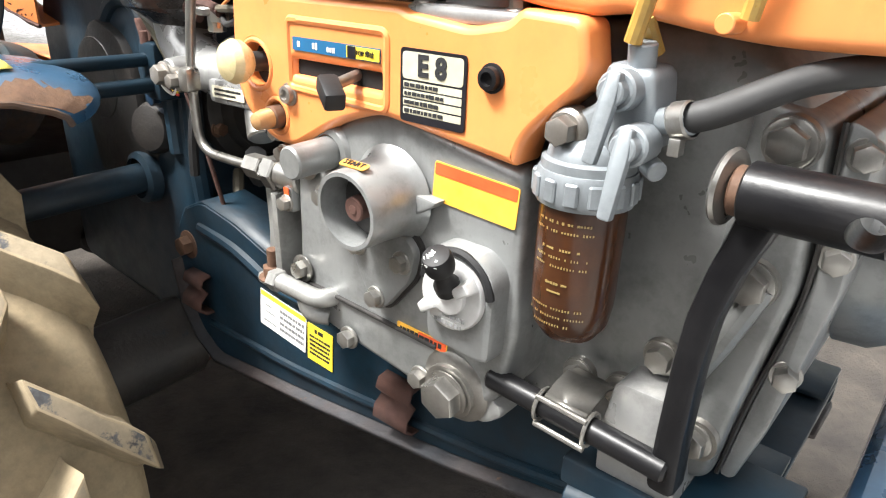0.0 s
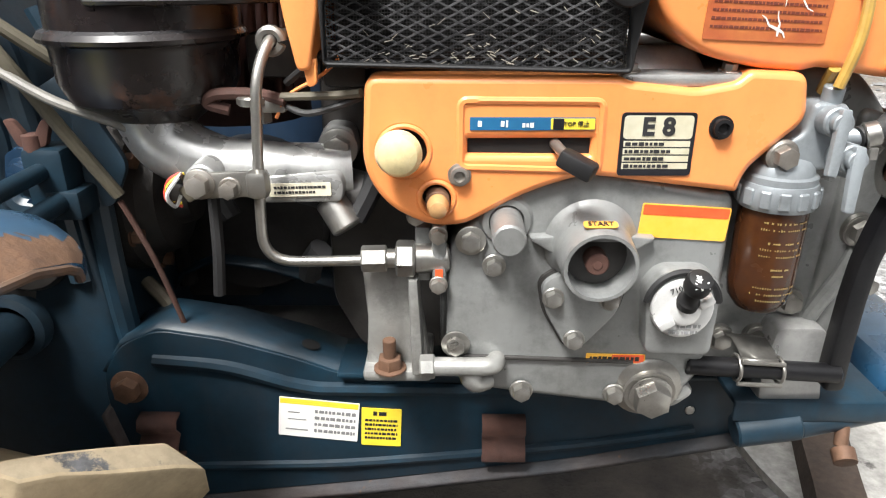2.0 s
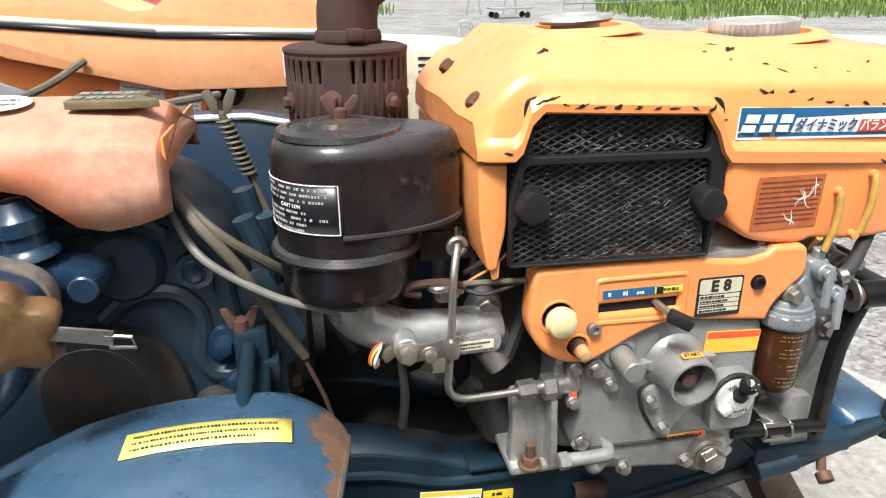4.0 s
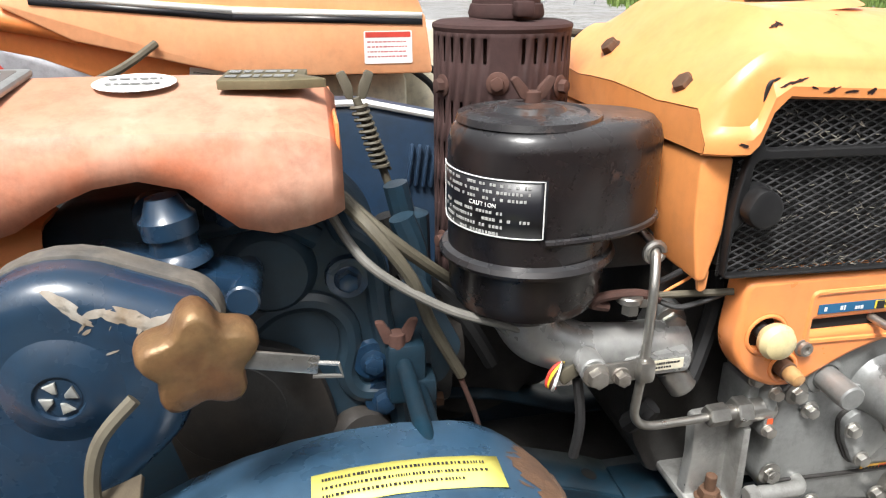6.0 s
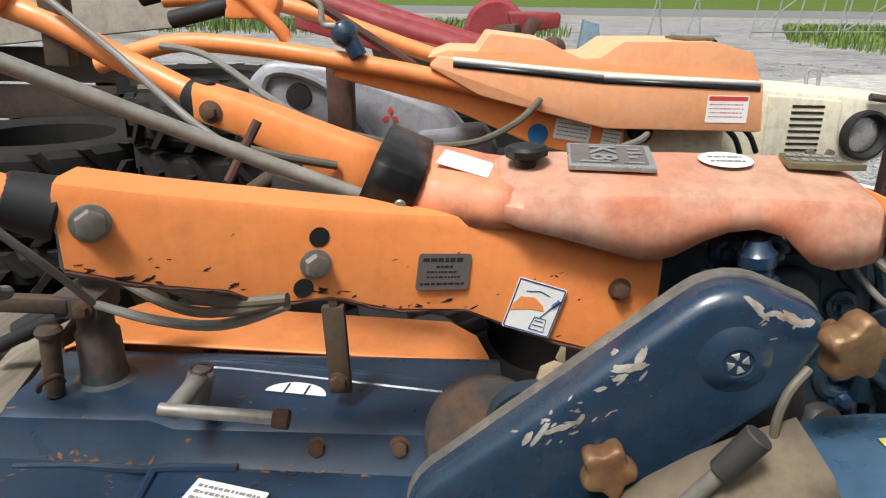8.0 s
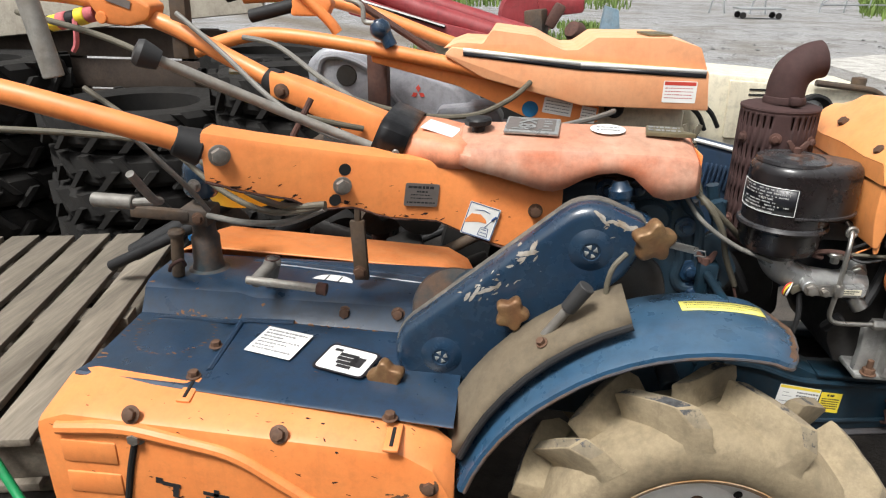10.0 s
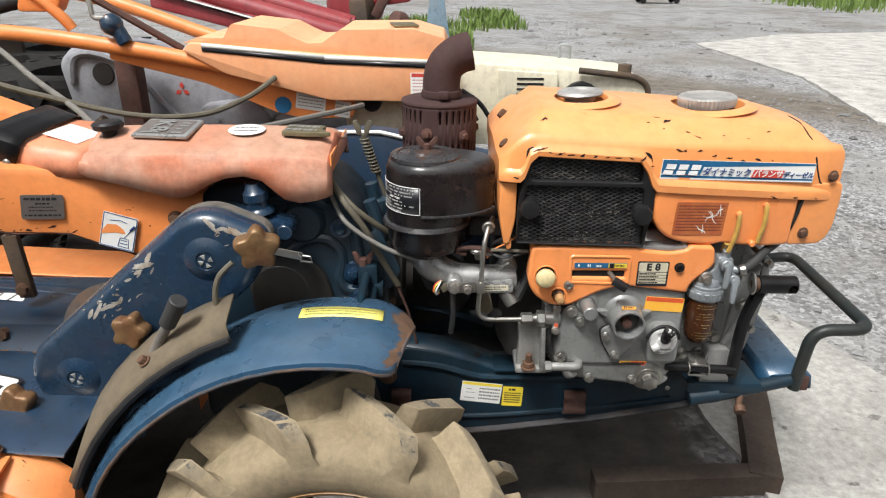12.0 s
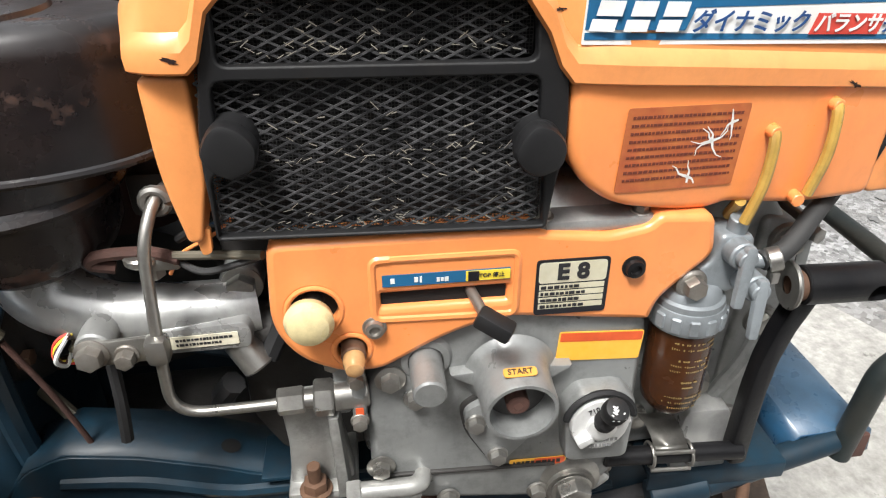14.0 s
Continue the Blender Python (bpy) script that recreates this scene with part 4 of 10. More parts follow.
def tank():
    bm = bmesh.new()
    prism(bm, rounded([(0.012, 0.835), (0.013, 0.772), (0.046, 0.744), (0.096, 0.7335), (0.122, 0.7315), (0.134, 0.7345), (0.20, 0.7235), (0.259, 0.724), (0.262, 0.83)], [0.01, 0.034, 0.02, 0.02, 0.008, 0.006, 0.03, 0.01, 0.01]), 0.014, 0.326, 0.022, 5)
    ob = part("fuel_tank", bm, "orange_clean", T, "rounded orange fuel tank", 50)
    bm = bmesh.new()
    prism(bm, rounded([(0.270, 0.83), (0.266, 0.795), (0.252, 0.735), (0.258, 0.7235), (0.318, 0.7215), (0.334, 0.745), (0.338, 0.80), (0.336, 0.83)], [0.004, 0.01, 0.01, 0.008, 0.02, 0.02, 0.02, 0.01]), 0.017, 0.323, 0.014, 4)
    part("front_cap", bm, "orange", ob, "orange front cap of the hood", 50)
    bm = bmesh.new()
    hexbolt(bm, (0.281, 0.0165, 0.7445), (0, -1, 0), 0.0075, 0.006, 1.3)
    part("bolt", bm, "rust_bolt", ob)
    bm = bmesh.new()
    tube(bm, curve_points([(0.2685, 0.0165, 0.818), (0.265, 0.0155, 0.795), (0.2575, 0.0165, 0.760), (0.2525, 0.022, 0.735)]), 0.0032, 6)
    part("seam", bm, "black_gap", ob)
    m = facing(0.091, 0.0135, 0.7805, 0, 90, 0) @ pose(0, 0, 0, 0, 0, -3)
    lab = decal("caution_label", m, 0.088, 0.056, "brick_label", ob, 0.002, 0.0006, "peeling brick-red caution label")
    bars(m, [(-0.04, 0.04, 0.022 - i * 0.0052, 0.002, 0.0026) for i in range(9)], "brown_ink", lab, 3)
    # torn star-shaped tear that shows the white backing
    rnd = random.Random(5)
    bm = bmesh.new()
    for cx, cy, n in ((0.020, 0.004, 6), (0.008, -0.020, 4), (0.032, 0.016, 4)):
        for k in range(n):
            a, p, w = 6.283 * k / n + rnd.uniform(-0.4, 0.4), Vector((cx, cy)), 0.0022
            for q in range(3):
                a += rnd.uniform(-0.7, 0.7)
                e = p + Vector((math.cos(a), math.sin(a) * 0.7)) * rnd.uniform(0.004, 0.008)
                if abs(e.x) > 0.042 or abs(e.y) > 0.026:
                    break
                s2 = Vector((-math.sin(a), math.cos(a))) * w / 2
                bm.faces.new([bm.verts.new((v.x, v.y, 0.0011)) for v in (p - s2, e - s2 * 0.6, e + s2 * 0.6, p + s2)])
                p, w = e, w * 0.62
    bmesh.ops.recalc_face_normals(bm, faces=bm.faces[:])
    bm.transform(m)
    part("torn_patch", bm, "white_label", lab)
    for top, low in (((0.157, 0.010, 0.782), (0.147, 0.006, 0.722)), ((0.202, 0.010, 0.796), (0.196, 0.008, 0.736))):
        bm = bmesh.new()
        t, l = Vector(top), Vector(low)
        tube(bm, curve_points([t + Vector((0.001, 0.008, 0.004)), t + Vector((0, -0.002, 0.0)), t.lerp(l, 0.5) + Vector((0.002, -0.004, 0)), l]), 0.0042, 10)
        part("sight_tube", bm, "amber_tube", ob, "yellowed clear plastic fuel tube")
        bm = bmesh.new()
        rod(bm, t + Vector((0, 0.012, 0.003)), t + Vector((0, -0.003, 0.003)), 0.0046)
        part("tube_nipple", bm, "orange_clean", ob)
    bm = bmesh.new()
    rod(bm, (0.190, 0.02, 0.7335), (0.187, 0.004, 0.7335), 0.0048)
    part("tube_nipple", bm, "orange_clean", ob)
    bm = bmesh.new()
    tube(bm, curve_points([(0.147, 0.016, 0.734), (0.148, 0.024, 0.724), (0.149, 0.030, 0.716)]), 0.0045, 10)
    part("sight_tube", bm, "amber_tube", ob)
    return ob


TANK = tank()


def brand_strip():
    """Blue and white strip; the maker's lettering is drawn as plain slanted shapes."""
    m = facing(0.1455, 0.0150, 0.8575, 0, 86.5, 0) @ pose(0, 0, 0, 0, 0, -3.6)
    ob = decal("name_strip", m, 0.262, 0.031, "white_label", HOOD, 0.001, 0.0007, "blue and white name strip")
    # dark-blue upper wedge and lower line
    bm = bmesh.new()
    pts = [(-0.130, 0.0148), (0.130, 0.0148), (0.130, 0.0118), (-0.130, 0.0028)]
    f = bm.faces.new([bm.verts.new((x, y, 0.0010)) for x, y in pts])
    pts = [(-0.130, -0.0128), (0.130, -0.0128), (0.130, -0.0100), (-0.130, -0.0088)]
    bm.faces.new([bm.verts.new((x, y, 0.0010)) for x, y in pts][::1])
    bm.faces.new([bm.verts.new((x, y, 0.0010)) for x, y in ((-0.130, -0.0072), (-0.067, -0.0072), (-0.062, 0.0056), (-0.130, 0.0033))])
    bm.transform(m)
    part("blue_band", bm, "blue_label", ob)
    # the maker's mark: three plain slanted blocks, each of an upper and a lower half
    for k in range(3):
        x0 = -0.1265 + 0.0207 * k
        for lo, hi, a, b in ((-0.0078, -0.0012, 0.0, 0.0150), (0.0006, 0.0088, 0.0015, 0.0170)):
            bm = bmesh.new()
            bm.faces.new([bm.verts.new((x0 + x + 0.2 * y, y, 0.0016)) for x, y in ((a, lo), (b, lo), (b, hi), (a, hi))])
            bm.transform(m)
            part("name_shape", bm, "white_ink", ob)

    def words(text, x, y, size, mat, lift, wide=1.0):
        slant = Matrix(((wide, 0.2, 0, x), (0, 1, 0, y), (0, 0, 1, lift), (0, 0, 0, 1)))
        lettering(text, size, m @ slant, mat, ob, bold=0.00025)

    words("ダイナミック", -0.0215, -0.0028, 0.0138, "blue_ink", 0.0013)
    bm = bmesh.new()
    prism(bm, [(0.021, -0.0095), (0.074, -0.0095), (0.078, 0.003), (0.025, 0.003)], -0.0016, -0.0010, 0)
    bm.transform(Matrix(((1, 0, 0, 0), (0, 0, 1, 0), (0, -1, 0, 0), (0, 0, 0, 1))))
    bm.transform(m)
    part("red_box", bm, "red_ink", ob)
    words("バランサ", 0.0495, -0.0035, 0.0128, "white_ink", 0.0022)
    words("ディーゼル", 0.1035, -0.0045, 0.0108, "blue_ink", 0.0013)


brand_strip()
for pressing in (HOOD, TANK):
    narrow(pressing)


M["alloy_pipe"] = surface("dull_alloy_pipe", (0.40, 0.40, 0.385), 0.36, metal=0.5, stain=(0.24, 0.23, 0.21), stain_amount=0.6, stain_scale=30, grain_amount=0.12, bump=0.08, grime=0.8)
M["polished"] = surface("worn_bare_aluminium", (0.78, 0.78, 0.77), 0.32, metal=0.45, stain=(0.6, 0.6, 0.58), stain_amount=0.5, stain_scale=40, grain_amount=0.1, bump=0.1, grime=0.3)


def control_panel():
    outline = rounded([(-0.178, 0.7305), (-0.004, 0.7300), (0.004, 0.7265), (0.050, 0.7215), (0.076, 0.7265), (0.084, 0.734), (0.123, 0.732), (0.1285, 0.700), (0.108, 0.681), (0.092, 0.664), (0.088, 0.6475), (-0.022, 0.6605), (-0.062, 0.648), (-0.108, 0.622), (-0.134, 0.6205), (-0.166, 0.636), (-0.1825, 0.665)],
                      [0.010, 0.004, 0.004, 0.006, 0.004, 0.004, 0.008, 0.010, 0.010, 0.012, 0.003, 0.012, 0.02, 0.008, 0.014, 0.022, 0.02])
    slot = rounded([(-0.107, 0.6865), (-0.020, 0.687), (-0.020, 0.6755), (-0.107, 0.6760)], 0.001, 2)
    mesh = plate(outline, [circle(-0.152, 0.6775, 0.0165, 32), circle(-0.129, 0.6425, 0.0112, 28), slot], 0.0, 0.030, 0.005)
    ob = part("control_panel", mesh, "orange_clean", T, "glossy orange pressed control panel")
    # pressed frame round the slot and lips round the holes
    bm = bmesh.new()
    tube(bm, bent([(-0.10, 0.0012, 0.714), (-0.0135, 0.0012, 0.7135), (-0.0135, 0.0012, 0.664), (-0.112, 0.0012, 0.6665), (-0.112, 0.0012, 0.714), (-0.10, 0.0012, 0.714)], 0.006), 0.0032, 8)
    part("pressed_rim", bm, "orange_clean", ob)
    for cx, cz, r in ((-0.152, 0.6775, 0.0185), (-0.129, 0.6425, 0.0128)):
        bm = bmesh.new()
        tube(bm, [(cx + r * math.cos(i * 0.19635), 0.001, cz + r * math.sin(i * 0.19635)) for i in range(33)], 0.0022, 8)
        part("pressed_rim", bm, "orange_clean", ob)
    bm = bmesh.new()
    box(bm, (-0.0635, 0.010, 0.6825), (0.0868, 0.010, 0.0154))
    part("slot_backing", bm, "black_gap", ob)
    bm = bmesh.new()
    lathe(bm, [(0.0163, 0), (0, 0)], (-0.152, 0.012, 0.6775), (0, -1, 0), 24)
    lathe(bm, [(0.0110, 0), (0, 0)], (-0.129, 0.012, 0.6425), (0, -1, 0), 24)
    part("hole_backing", bm, "black_gap", ob)
    # printed strip over the slot
    m = facing(-0.062, -0.0004, 0.698)
    strip = decal("slot_label", m, 0.087, 0.009, "blue_label", ob, 0.0005)
    decal("slot_label_end", m @ pose(0.028, 0, 0.0006), 0.0305, 0.0075, "yellow_label", strip, 0.0004)
    decal("slot_label_end", m @ pose(0.018, 0, 0.0011), 0.0075, 0.0075, "black_label", strip, 0.0004)
    lettering("STOP 停止", 0.0042, m @ pose(0.0295, 0, 0.0016), "ink", strip)
    bars(m, [(-0.038, -0.033, 0, 0.005, 0.004), (-0.022, -0.017, 0, 0.005, 0.004), (-0.007, 0.001, -0.001, 0.0035, 0.003)], "white_ink", strip, 4)
    # speed lever
    bm = bmesh.new()
    rod(bm, (-0.046, 0.010, 0.6835), (-0.039, -0.024, 0.679), 0.0038)
    lever = part("speed_lever", bm, "bolt", ob)
    bm = bmesh.new()
    box(bm, (-0.034, -0.029, 0.6765), (0.026, 0.014, 0.0125), 0.0025, pose(0, 0, 0, 0, 22, -28))
    part("lever_grip", bm, "black_plastic", lever, "black plastic grip")
    # ivory pull knob
    bm = bmesh.new()
    rod(bm, (-0.152, 0.03, 0.679), (-0.154, -0.010, 0.680), 0.0075)
    stem = part("pull_stem", bm, "engine_dark", ob)
    bm = bmesh.new()
    lathe(bm, [(0, -0.004), (0.011, -0.002), (0.0155, 0.004), (0.0165, 0.010), (0.0135, 0.016), (0.007, 0.0195), (0, 0.0205)], (-0.154, -0.008, 0.6805), (-0.05, -1, 0.03), 32)
    part("pull_knob", bm, "ivory", stem, "yellowed ivory plastic knob")
    # lamp under it
    bm = bmesh.new()
    rod(bm, (-0.129, 0.03, 0.6425), (-0.128, -0.008, 0.6420), 0.0088)
    lamp = part("pilot_socket", bm, "rust_bolt", ob)
    bm = bmesh.new()
    lathe(bm, [(0.0076, 0.0), (0.0080, 0.006), (0.0062, 0.013), (0, 0.0165)], (-0.128, -0.008, 0.6420), (0.03, -1, -0.1), 24)
    part("pilot_lens", bm, "bulb", lamp, "clouded amber pilot lens")
    for x, z, mt, r in ((0.069, 0.6955, "black_paint", 0.0068), (-0.1125, 0.661, "bolt", 0.0068)):
        bm = bmesh.new()
        lathe(bm, [(0, 0), (r * 1.25, 0), (r * 1.25, 0.0012), (r, 0.0016), (r * 0.95, 0.0055), (r * 0.6, 0.006), (r * 0.5, 0.0035), (0, 0.0035)], (x, 0.0, z), (0, -1, 0), 20)
        part("screw", bm, mt, ob)
    # maker's plate
    m = facing(0.0255, -0.0004, 0.6835)
    pl = decal("rating_plate", m, 0.052, 0.045, "black_label", ob, 0.003, 0.0008, "black and gold engine rating plate")
    decal("plate_head", m @ pose(0, 0.0122, 0.0008), 0.048, 0.0165, "gold_label", pl, 0.003, 0.0003)
    lettering("E 8", 0.0172, m @ pose(0.0, 0.0122, 0.0014), "ink", pl, space=1.05, bold=0.0007)
    for i in range(4):
        y = 0.0005 - i * 0.0053
        decal("print_band", m @ pose(0, y, 0.0008), 0.0465, 0.0043, "gold_label", pl, 0.0004, 0.0002)
        bars(m, [(-0.022, 0.006 + 0.004 * (i % 2), y, 0.0026, 0.003)], "ink", pl, 20 + i, lift=0.0013)
    return ob


PANEL = control_panel()

# alloy cover peeping over the panel
bm = bmesh.new()
box(bm, (0.041, 0.040, 0.7265), (0.088, 0.070, 0.010), 0.0035)
b = bmesh.new()
bmesh.ops.create_cube(b, size=1.0, matrix=Matrix.Diagonal((0.060, 0.046, 0.022, 1)))
for v in b.verts:
    if v.co.z > 0:
        v.co.x = v.co.x * 0.80 - 0.003
        v.co.y = v.co.y * 0.62 + 0.008
bmesh.ops.bevel(b, geom=b.edges[:], offset=0.005, segments=3, profile=0.5, affect="EDGES")
merge(bm, b, Matrix.Translation((0.036, 0.044, 0.735)))
cov = part("head_cover", bm, "silver", T, "bare alloy valve cover with bolts")
for x, z in ((0.074, 0.7315), (0.0055, 0.7315)):
    bm = bmesh.new()
    hexbolt(bm, (x, 0.014, z), (0, -0.2, 1), 0.0052, 0.005, 1.4)
    part("bolt", bm, "bolt", cov)


def crankcase():
    bm = bmesh.new()
    pts = rounded([(-0.122, 0.508), (-0.121, 0.600), (-0.102, 0.624), (-0.058, 0.652), (-0.020, 0.664), (0.0915, 0.6435), (0.093, 0.535), (0.086, 0.487), (0.066, 0.462), (0.030, 0.457), (-0.058, 0.468), (-0.095, 0.474), (-0.112, 0.490)], 0.010)
    prism(bm, pts, 0.008, 0.062, 0.007, 3)
    ob = part("gear_cover", bm, "engine", T, "grey enamelled timing gear cover")
    # main block behind
    bm = bmesh.new()
    pts = rounded([(-0.128, 0.47), (-0.128, 0.70), (-0.10, 0.725), (0.19, 0.73), (0.225, 0.69), (0.230, 0.60), (0.222, 0.50), (0.205, 0.462), (0.12, 0.455), (-0.05, 0.455)], 0.02)
    prism(bm, pts, 0.058, 0.32, 0.010, 3)
    blk = part("crankcase", bm, "engine", T, "grey cast engine block")
    # raised belt line and strengthening ribs
    bm = bmesh.new()
    box(bm, (-0.045, 0.0065, 0.5045), (0.15, 0.004, 0.003), 0.001, pose(0, 0, 0, 0, 2, 0))
    part("joint_line", bm, "engine_dark", ob)
    # hand-crank cup
    bm = bmesh.new()
    lathe(bm, [(0.035, 0.0), (0.032, 0.004), (0.0292, 0.008), (0.0278, 0.020), (0.0270, 0.042), (0.0262, 0.0442), (0.0235, 0.0442), (0.0232, 0.022), (0.0, 0.022)], (-0.0135, 0.006, 0.6065), (0, -1, -0.05), 36)
    cup = part("crank_cup", bm, "engine", ob, "grey starting-crank cup")
    bm = bmesh.new()
    lathe(bm, [(0.0225, 0.0), (0, 0.0)], (-0.0135, -0.0165, 0.6055), (0, -1, 0), 24)
    part("cup_floor", bm, "engine_dark", cup)
    bm = bmesh.new()
    rod(bm, (-0.0145, -0.014, 0.6045), (-0.0145, -0.030, 0.6035), 0.0085)
    lathe(bm, [(0.0038, 0.0), (0.003, 0.0006), (0, 0.0006)], (-0.0145, -0.030, 0.6035), (0, -1, 0), 14)
    part("crank_dog", bm, "rust", cup, "rusty crank dog")
    for s in (-1, 1):
        bm = bmesh.new()
        prism(bm, [(-0.0135 + s * 0.024, 0.6145), (-0.0135 + s * 0.046, 0.613), (-0.0135 + s * 0.044, 0.6095), (-0.0135 + s * 0.024, 0.5975)], -0.002, 0.008, 0.002)
        part("cup_fin", bm, "engine", cup)
    m = facing(-0.0145, -0.0275, 0.6318, 0, 90) @ pose(0, 0, 0, -72, 0, 0) @ pose(0, 0, 0.0015)
    lab = decal("start_label", m, 0.024, 0.0075, "start_amber", cup, 0.003, 0.0006, "amber START label")
    lettering("START", 0.0062, m @ pose(0, 0, 0.0012), "ink", lab)
    # triangular plate under the cup
    bm = bmesh.new()
    prism(bm, rounded([(-0.050, 0.574), (-0.036, 0.584), (0.006, 0.582), (0.0155, 0.572), (0.011, 0.551), (-0.0145, 0.5195), (-0.0275, 0.5195), (-0.045, 0.551)], 0.008), -0.002, 0.010, 0.002)
    tri_p = part("cover_plate", bm, "engine", ob)
    bm = bmesh.new()
    prism(bm, rounded([(-0.0525, 0.5755), (-0.037, 0.587), (0.007, 0.585), (0.018, 0.574), (0.0132, 0.550), (-0.0135, 0.517), (-0.0285, 0.517), (-0.0475, 0.550)], 0.008), 0.0045, 0.0085, 0)
    part("plate_gasket", bm, "engine_dark", ob)
    for x, z in ((-0.040, 0.564), (0.0036, 0.5625), (-0.0215, 0.5275)):
        bm = bmesh.new()
        hexbolt(bm, (x, -0.002, z), (0, -1, 0), 0.0066, 0.006, 1.3)
        part("bolt", bm, "zinc", tri_p)
    # oil filler block, disc and stopper
    bm = bmesh.new()
    prism(bm, rounded([(0.028, 0.576), (0.040, 0.590), (0.074, 0.590), (0.0865, 0.576), (0.0850, 0.5165), (0.033, 0.518)], 0.008), -0.009, 0.012, 0.004)
    fil = part("oil_filler", bm, "engine", ob, "grey oil filler block")
    bm = bmesh.new()
    lathe(bm, [(0.0238, 0.0), (0.0242, 0.003), (0.0232, 0.0055), (0.0215, 0.0062), (0.0125, 0.0062), (0.0120, 0.0095), (0.0095, 0.0110), (0, 0.0112)], (0.0565, -0.008, 0.5600), (0.04, -1, 0.06), 40)
    disc = part("filler_disc", bm, "polished", fil, "bare alloy filler disc")
    bm = bmesh.new()
    for s in (-1, 1):
        b = bmesh.new()
        bmesh.ops.create_cube(b, size=1.0, matrix=Matrix.Diagonal((0.0135, 0.0115, 0.0105, 1)))
        for v in b.verts:
            if v.co.y < 0:
                v.co.z *= 0.62
                v.co.x *= 0.9
        bmesh.ops.bevel(b, geom=b.edges[:], offset=0.0012, segments=2, profile=0.5, affect="EDGES")
        merge(bm, b, Matrix.Translation((0.0565, -0.0170, 0.5605)) @ pose(0, 0, 0, 0, -34, 0) @ Matrix.Translation((s * 0.0165, 0, 0)))
    part("filler_wing", bm, "polished", disc)
    bm = bmesh.new()
    lathe(bm, [(0.0085, 0.0), (0.0085, 0.006), (0.0062, 0.009), (0.0056, 0.017)], (0.0572, -0.0165, 0.566), (0.06, -0.5, 0.85), 20)
    part("dipstick_neck", bm, "black_plastic", disc)
    bm = bmesh.new()
    lathe(bm, [(0.005, 0), (0.0090, 0.001), (0.0098, 0.004), (0.0098, 0.011), (0.0085, 0.0140), (0.004, 0.0152), (0, 0.0154)], (0.0583, -0.0255, 0.5825), (0.06, -0.5, 0.85), 22)
    knob = part("dipstick_knob", bm, "black_plastic", disc, "black dipstick knob flecked with white paint")
    bpy.context.view_layer.update()
    rnd = random.Random(61)
    for k in range(13):
        a = rnd.uniform(0, 6.28)
        chips(knob, [(0.0592 + 0.0080 * rnd.uniform(0.2, 1) * math.cos(a), 0.5925 + 0.0070 * rnd.uniform(0.2, 1) * math.sin(a), rnd.uniform(0.0006, 0.0012))], (0, 1, 0), "white_ink", 70 + k, "paint_fleck", 0.0002, 0.0, 0.7)
    bars(facing(0.0565, -0.0146, 0.5600) @ pose(0, 0, 0, -4, 0, 0), [(-0.004, 0.014, -0.0130, 0.003, 0.0032), (-0.010, 0.012, -0.0180, 0.003, 0.0032)], "grey_ink", disc, 8)
    lettering("710", 0.0062, facing(0.0495, -0.0148, 0.5765) @ pose(0, 0, 0, -4, 0, 24), "ink", disc)
    bm = bmesh.new()
    tube(bm, [(0.0570 + 0.0272 * math.cos(0.1 + i * 0.14), -0.0090, 0.5615 + 0.0272 * math.sin(0.1 + i * 0.14)) for i in range(22)], 0.0030, 6)
    part("oil_seal", bm, "rubber", fil)
    # labels on the cover
    m = facing(0.0555, 0.0074, 0.6225) @ pose(0, 0, 0, 0, 0, -3.5)
    lab = decal("caution_label", m, 0.066, 0.0265, "amber_label", ob, 0.002, 0.0006, "amber caution label with a red head")
    decal("label_head", m @ pose(0, 0.0085, 0.0006), 0.064, 0.0078, "red_label", lab, 0.001, 0.0003)
    m = facing(0.0155, 0.0074, 0.5045) @ pose(0, 0, 0, 0, 0, -1)
    lab = decal("drain_label", m, 0.048, 0.0085, "amber_label", ob, 0.001, 0.0006, "orange oil drain label")
    decal("label_back", m @ pose(0.010, 0, 0.0006), 0.026, 0.0075, "red_label", lab, 0.001, 0.0002)
    bars(m, [(-0.021, 0.02, 0.0, 0.004, 0.0035)], "ink", lab, 31)
    # valve plunger, bolts and drain plug
    bm = bmesh.new()
    rod(bm, (-0.077, 0.012, 0.6235), (-0.0775, -0.031, 0.6215), 0.0122, n=24)
    lathe(bm, [(0.021, 0.0), (0.018, 0.004), (0.0135, 0.005)], (-0.077, 0.009, 0.6235), (0, -1, -0.05), 24)
    part("relief_cap", bm, "engine", ob, "grey decompression cap")
    for x, z, r, w in ((-0.1035, 0.608, 0.0078, 1.5), (-0.0855, 0.5875, 0.0062, 1.5), (-0.1145, 0.518, 0.0078, 1.5), (-0.060, 0.4745, 0.0075, 1.3), (0.0165, 0.472, 0.007, 1.3)):
        bm = bmesh.new()
        hexbolt(bm, (x, 0.006, z), (0, -1, 0), r, 0.007, w)
        part("bolt", bm, "zinc", ob)
    bm = bmesh.new()
    lathe(bm, [(0.030, -0.012), (0.029, 0.0), (0.025, 0.003), (0.021, 0.004), (0.021, 0.008), (0, 0.008)], (0.0455, 0.010, 0.475), (0, -1, -0.1), 28)
    hexbolt(bm, (0.0455, 0.001, 0.474), (0, -1, -0.1), 0.0155, 0.012, 1.15)
    part("drain_plug", bm, "zinc", ob, "large hexagon drain plug")
    bm = bmesh.new()
    prism(bm, rounded([(0.035, 0.50), (0.064, 0.49), (0.088, 0.468), (0.070, 0.452), (0.03, 0.455)], 0.008), 0.012, 0.05, 0.004)
    part("drain_boss", bm, "silver", ob)
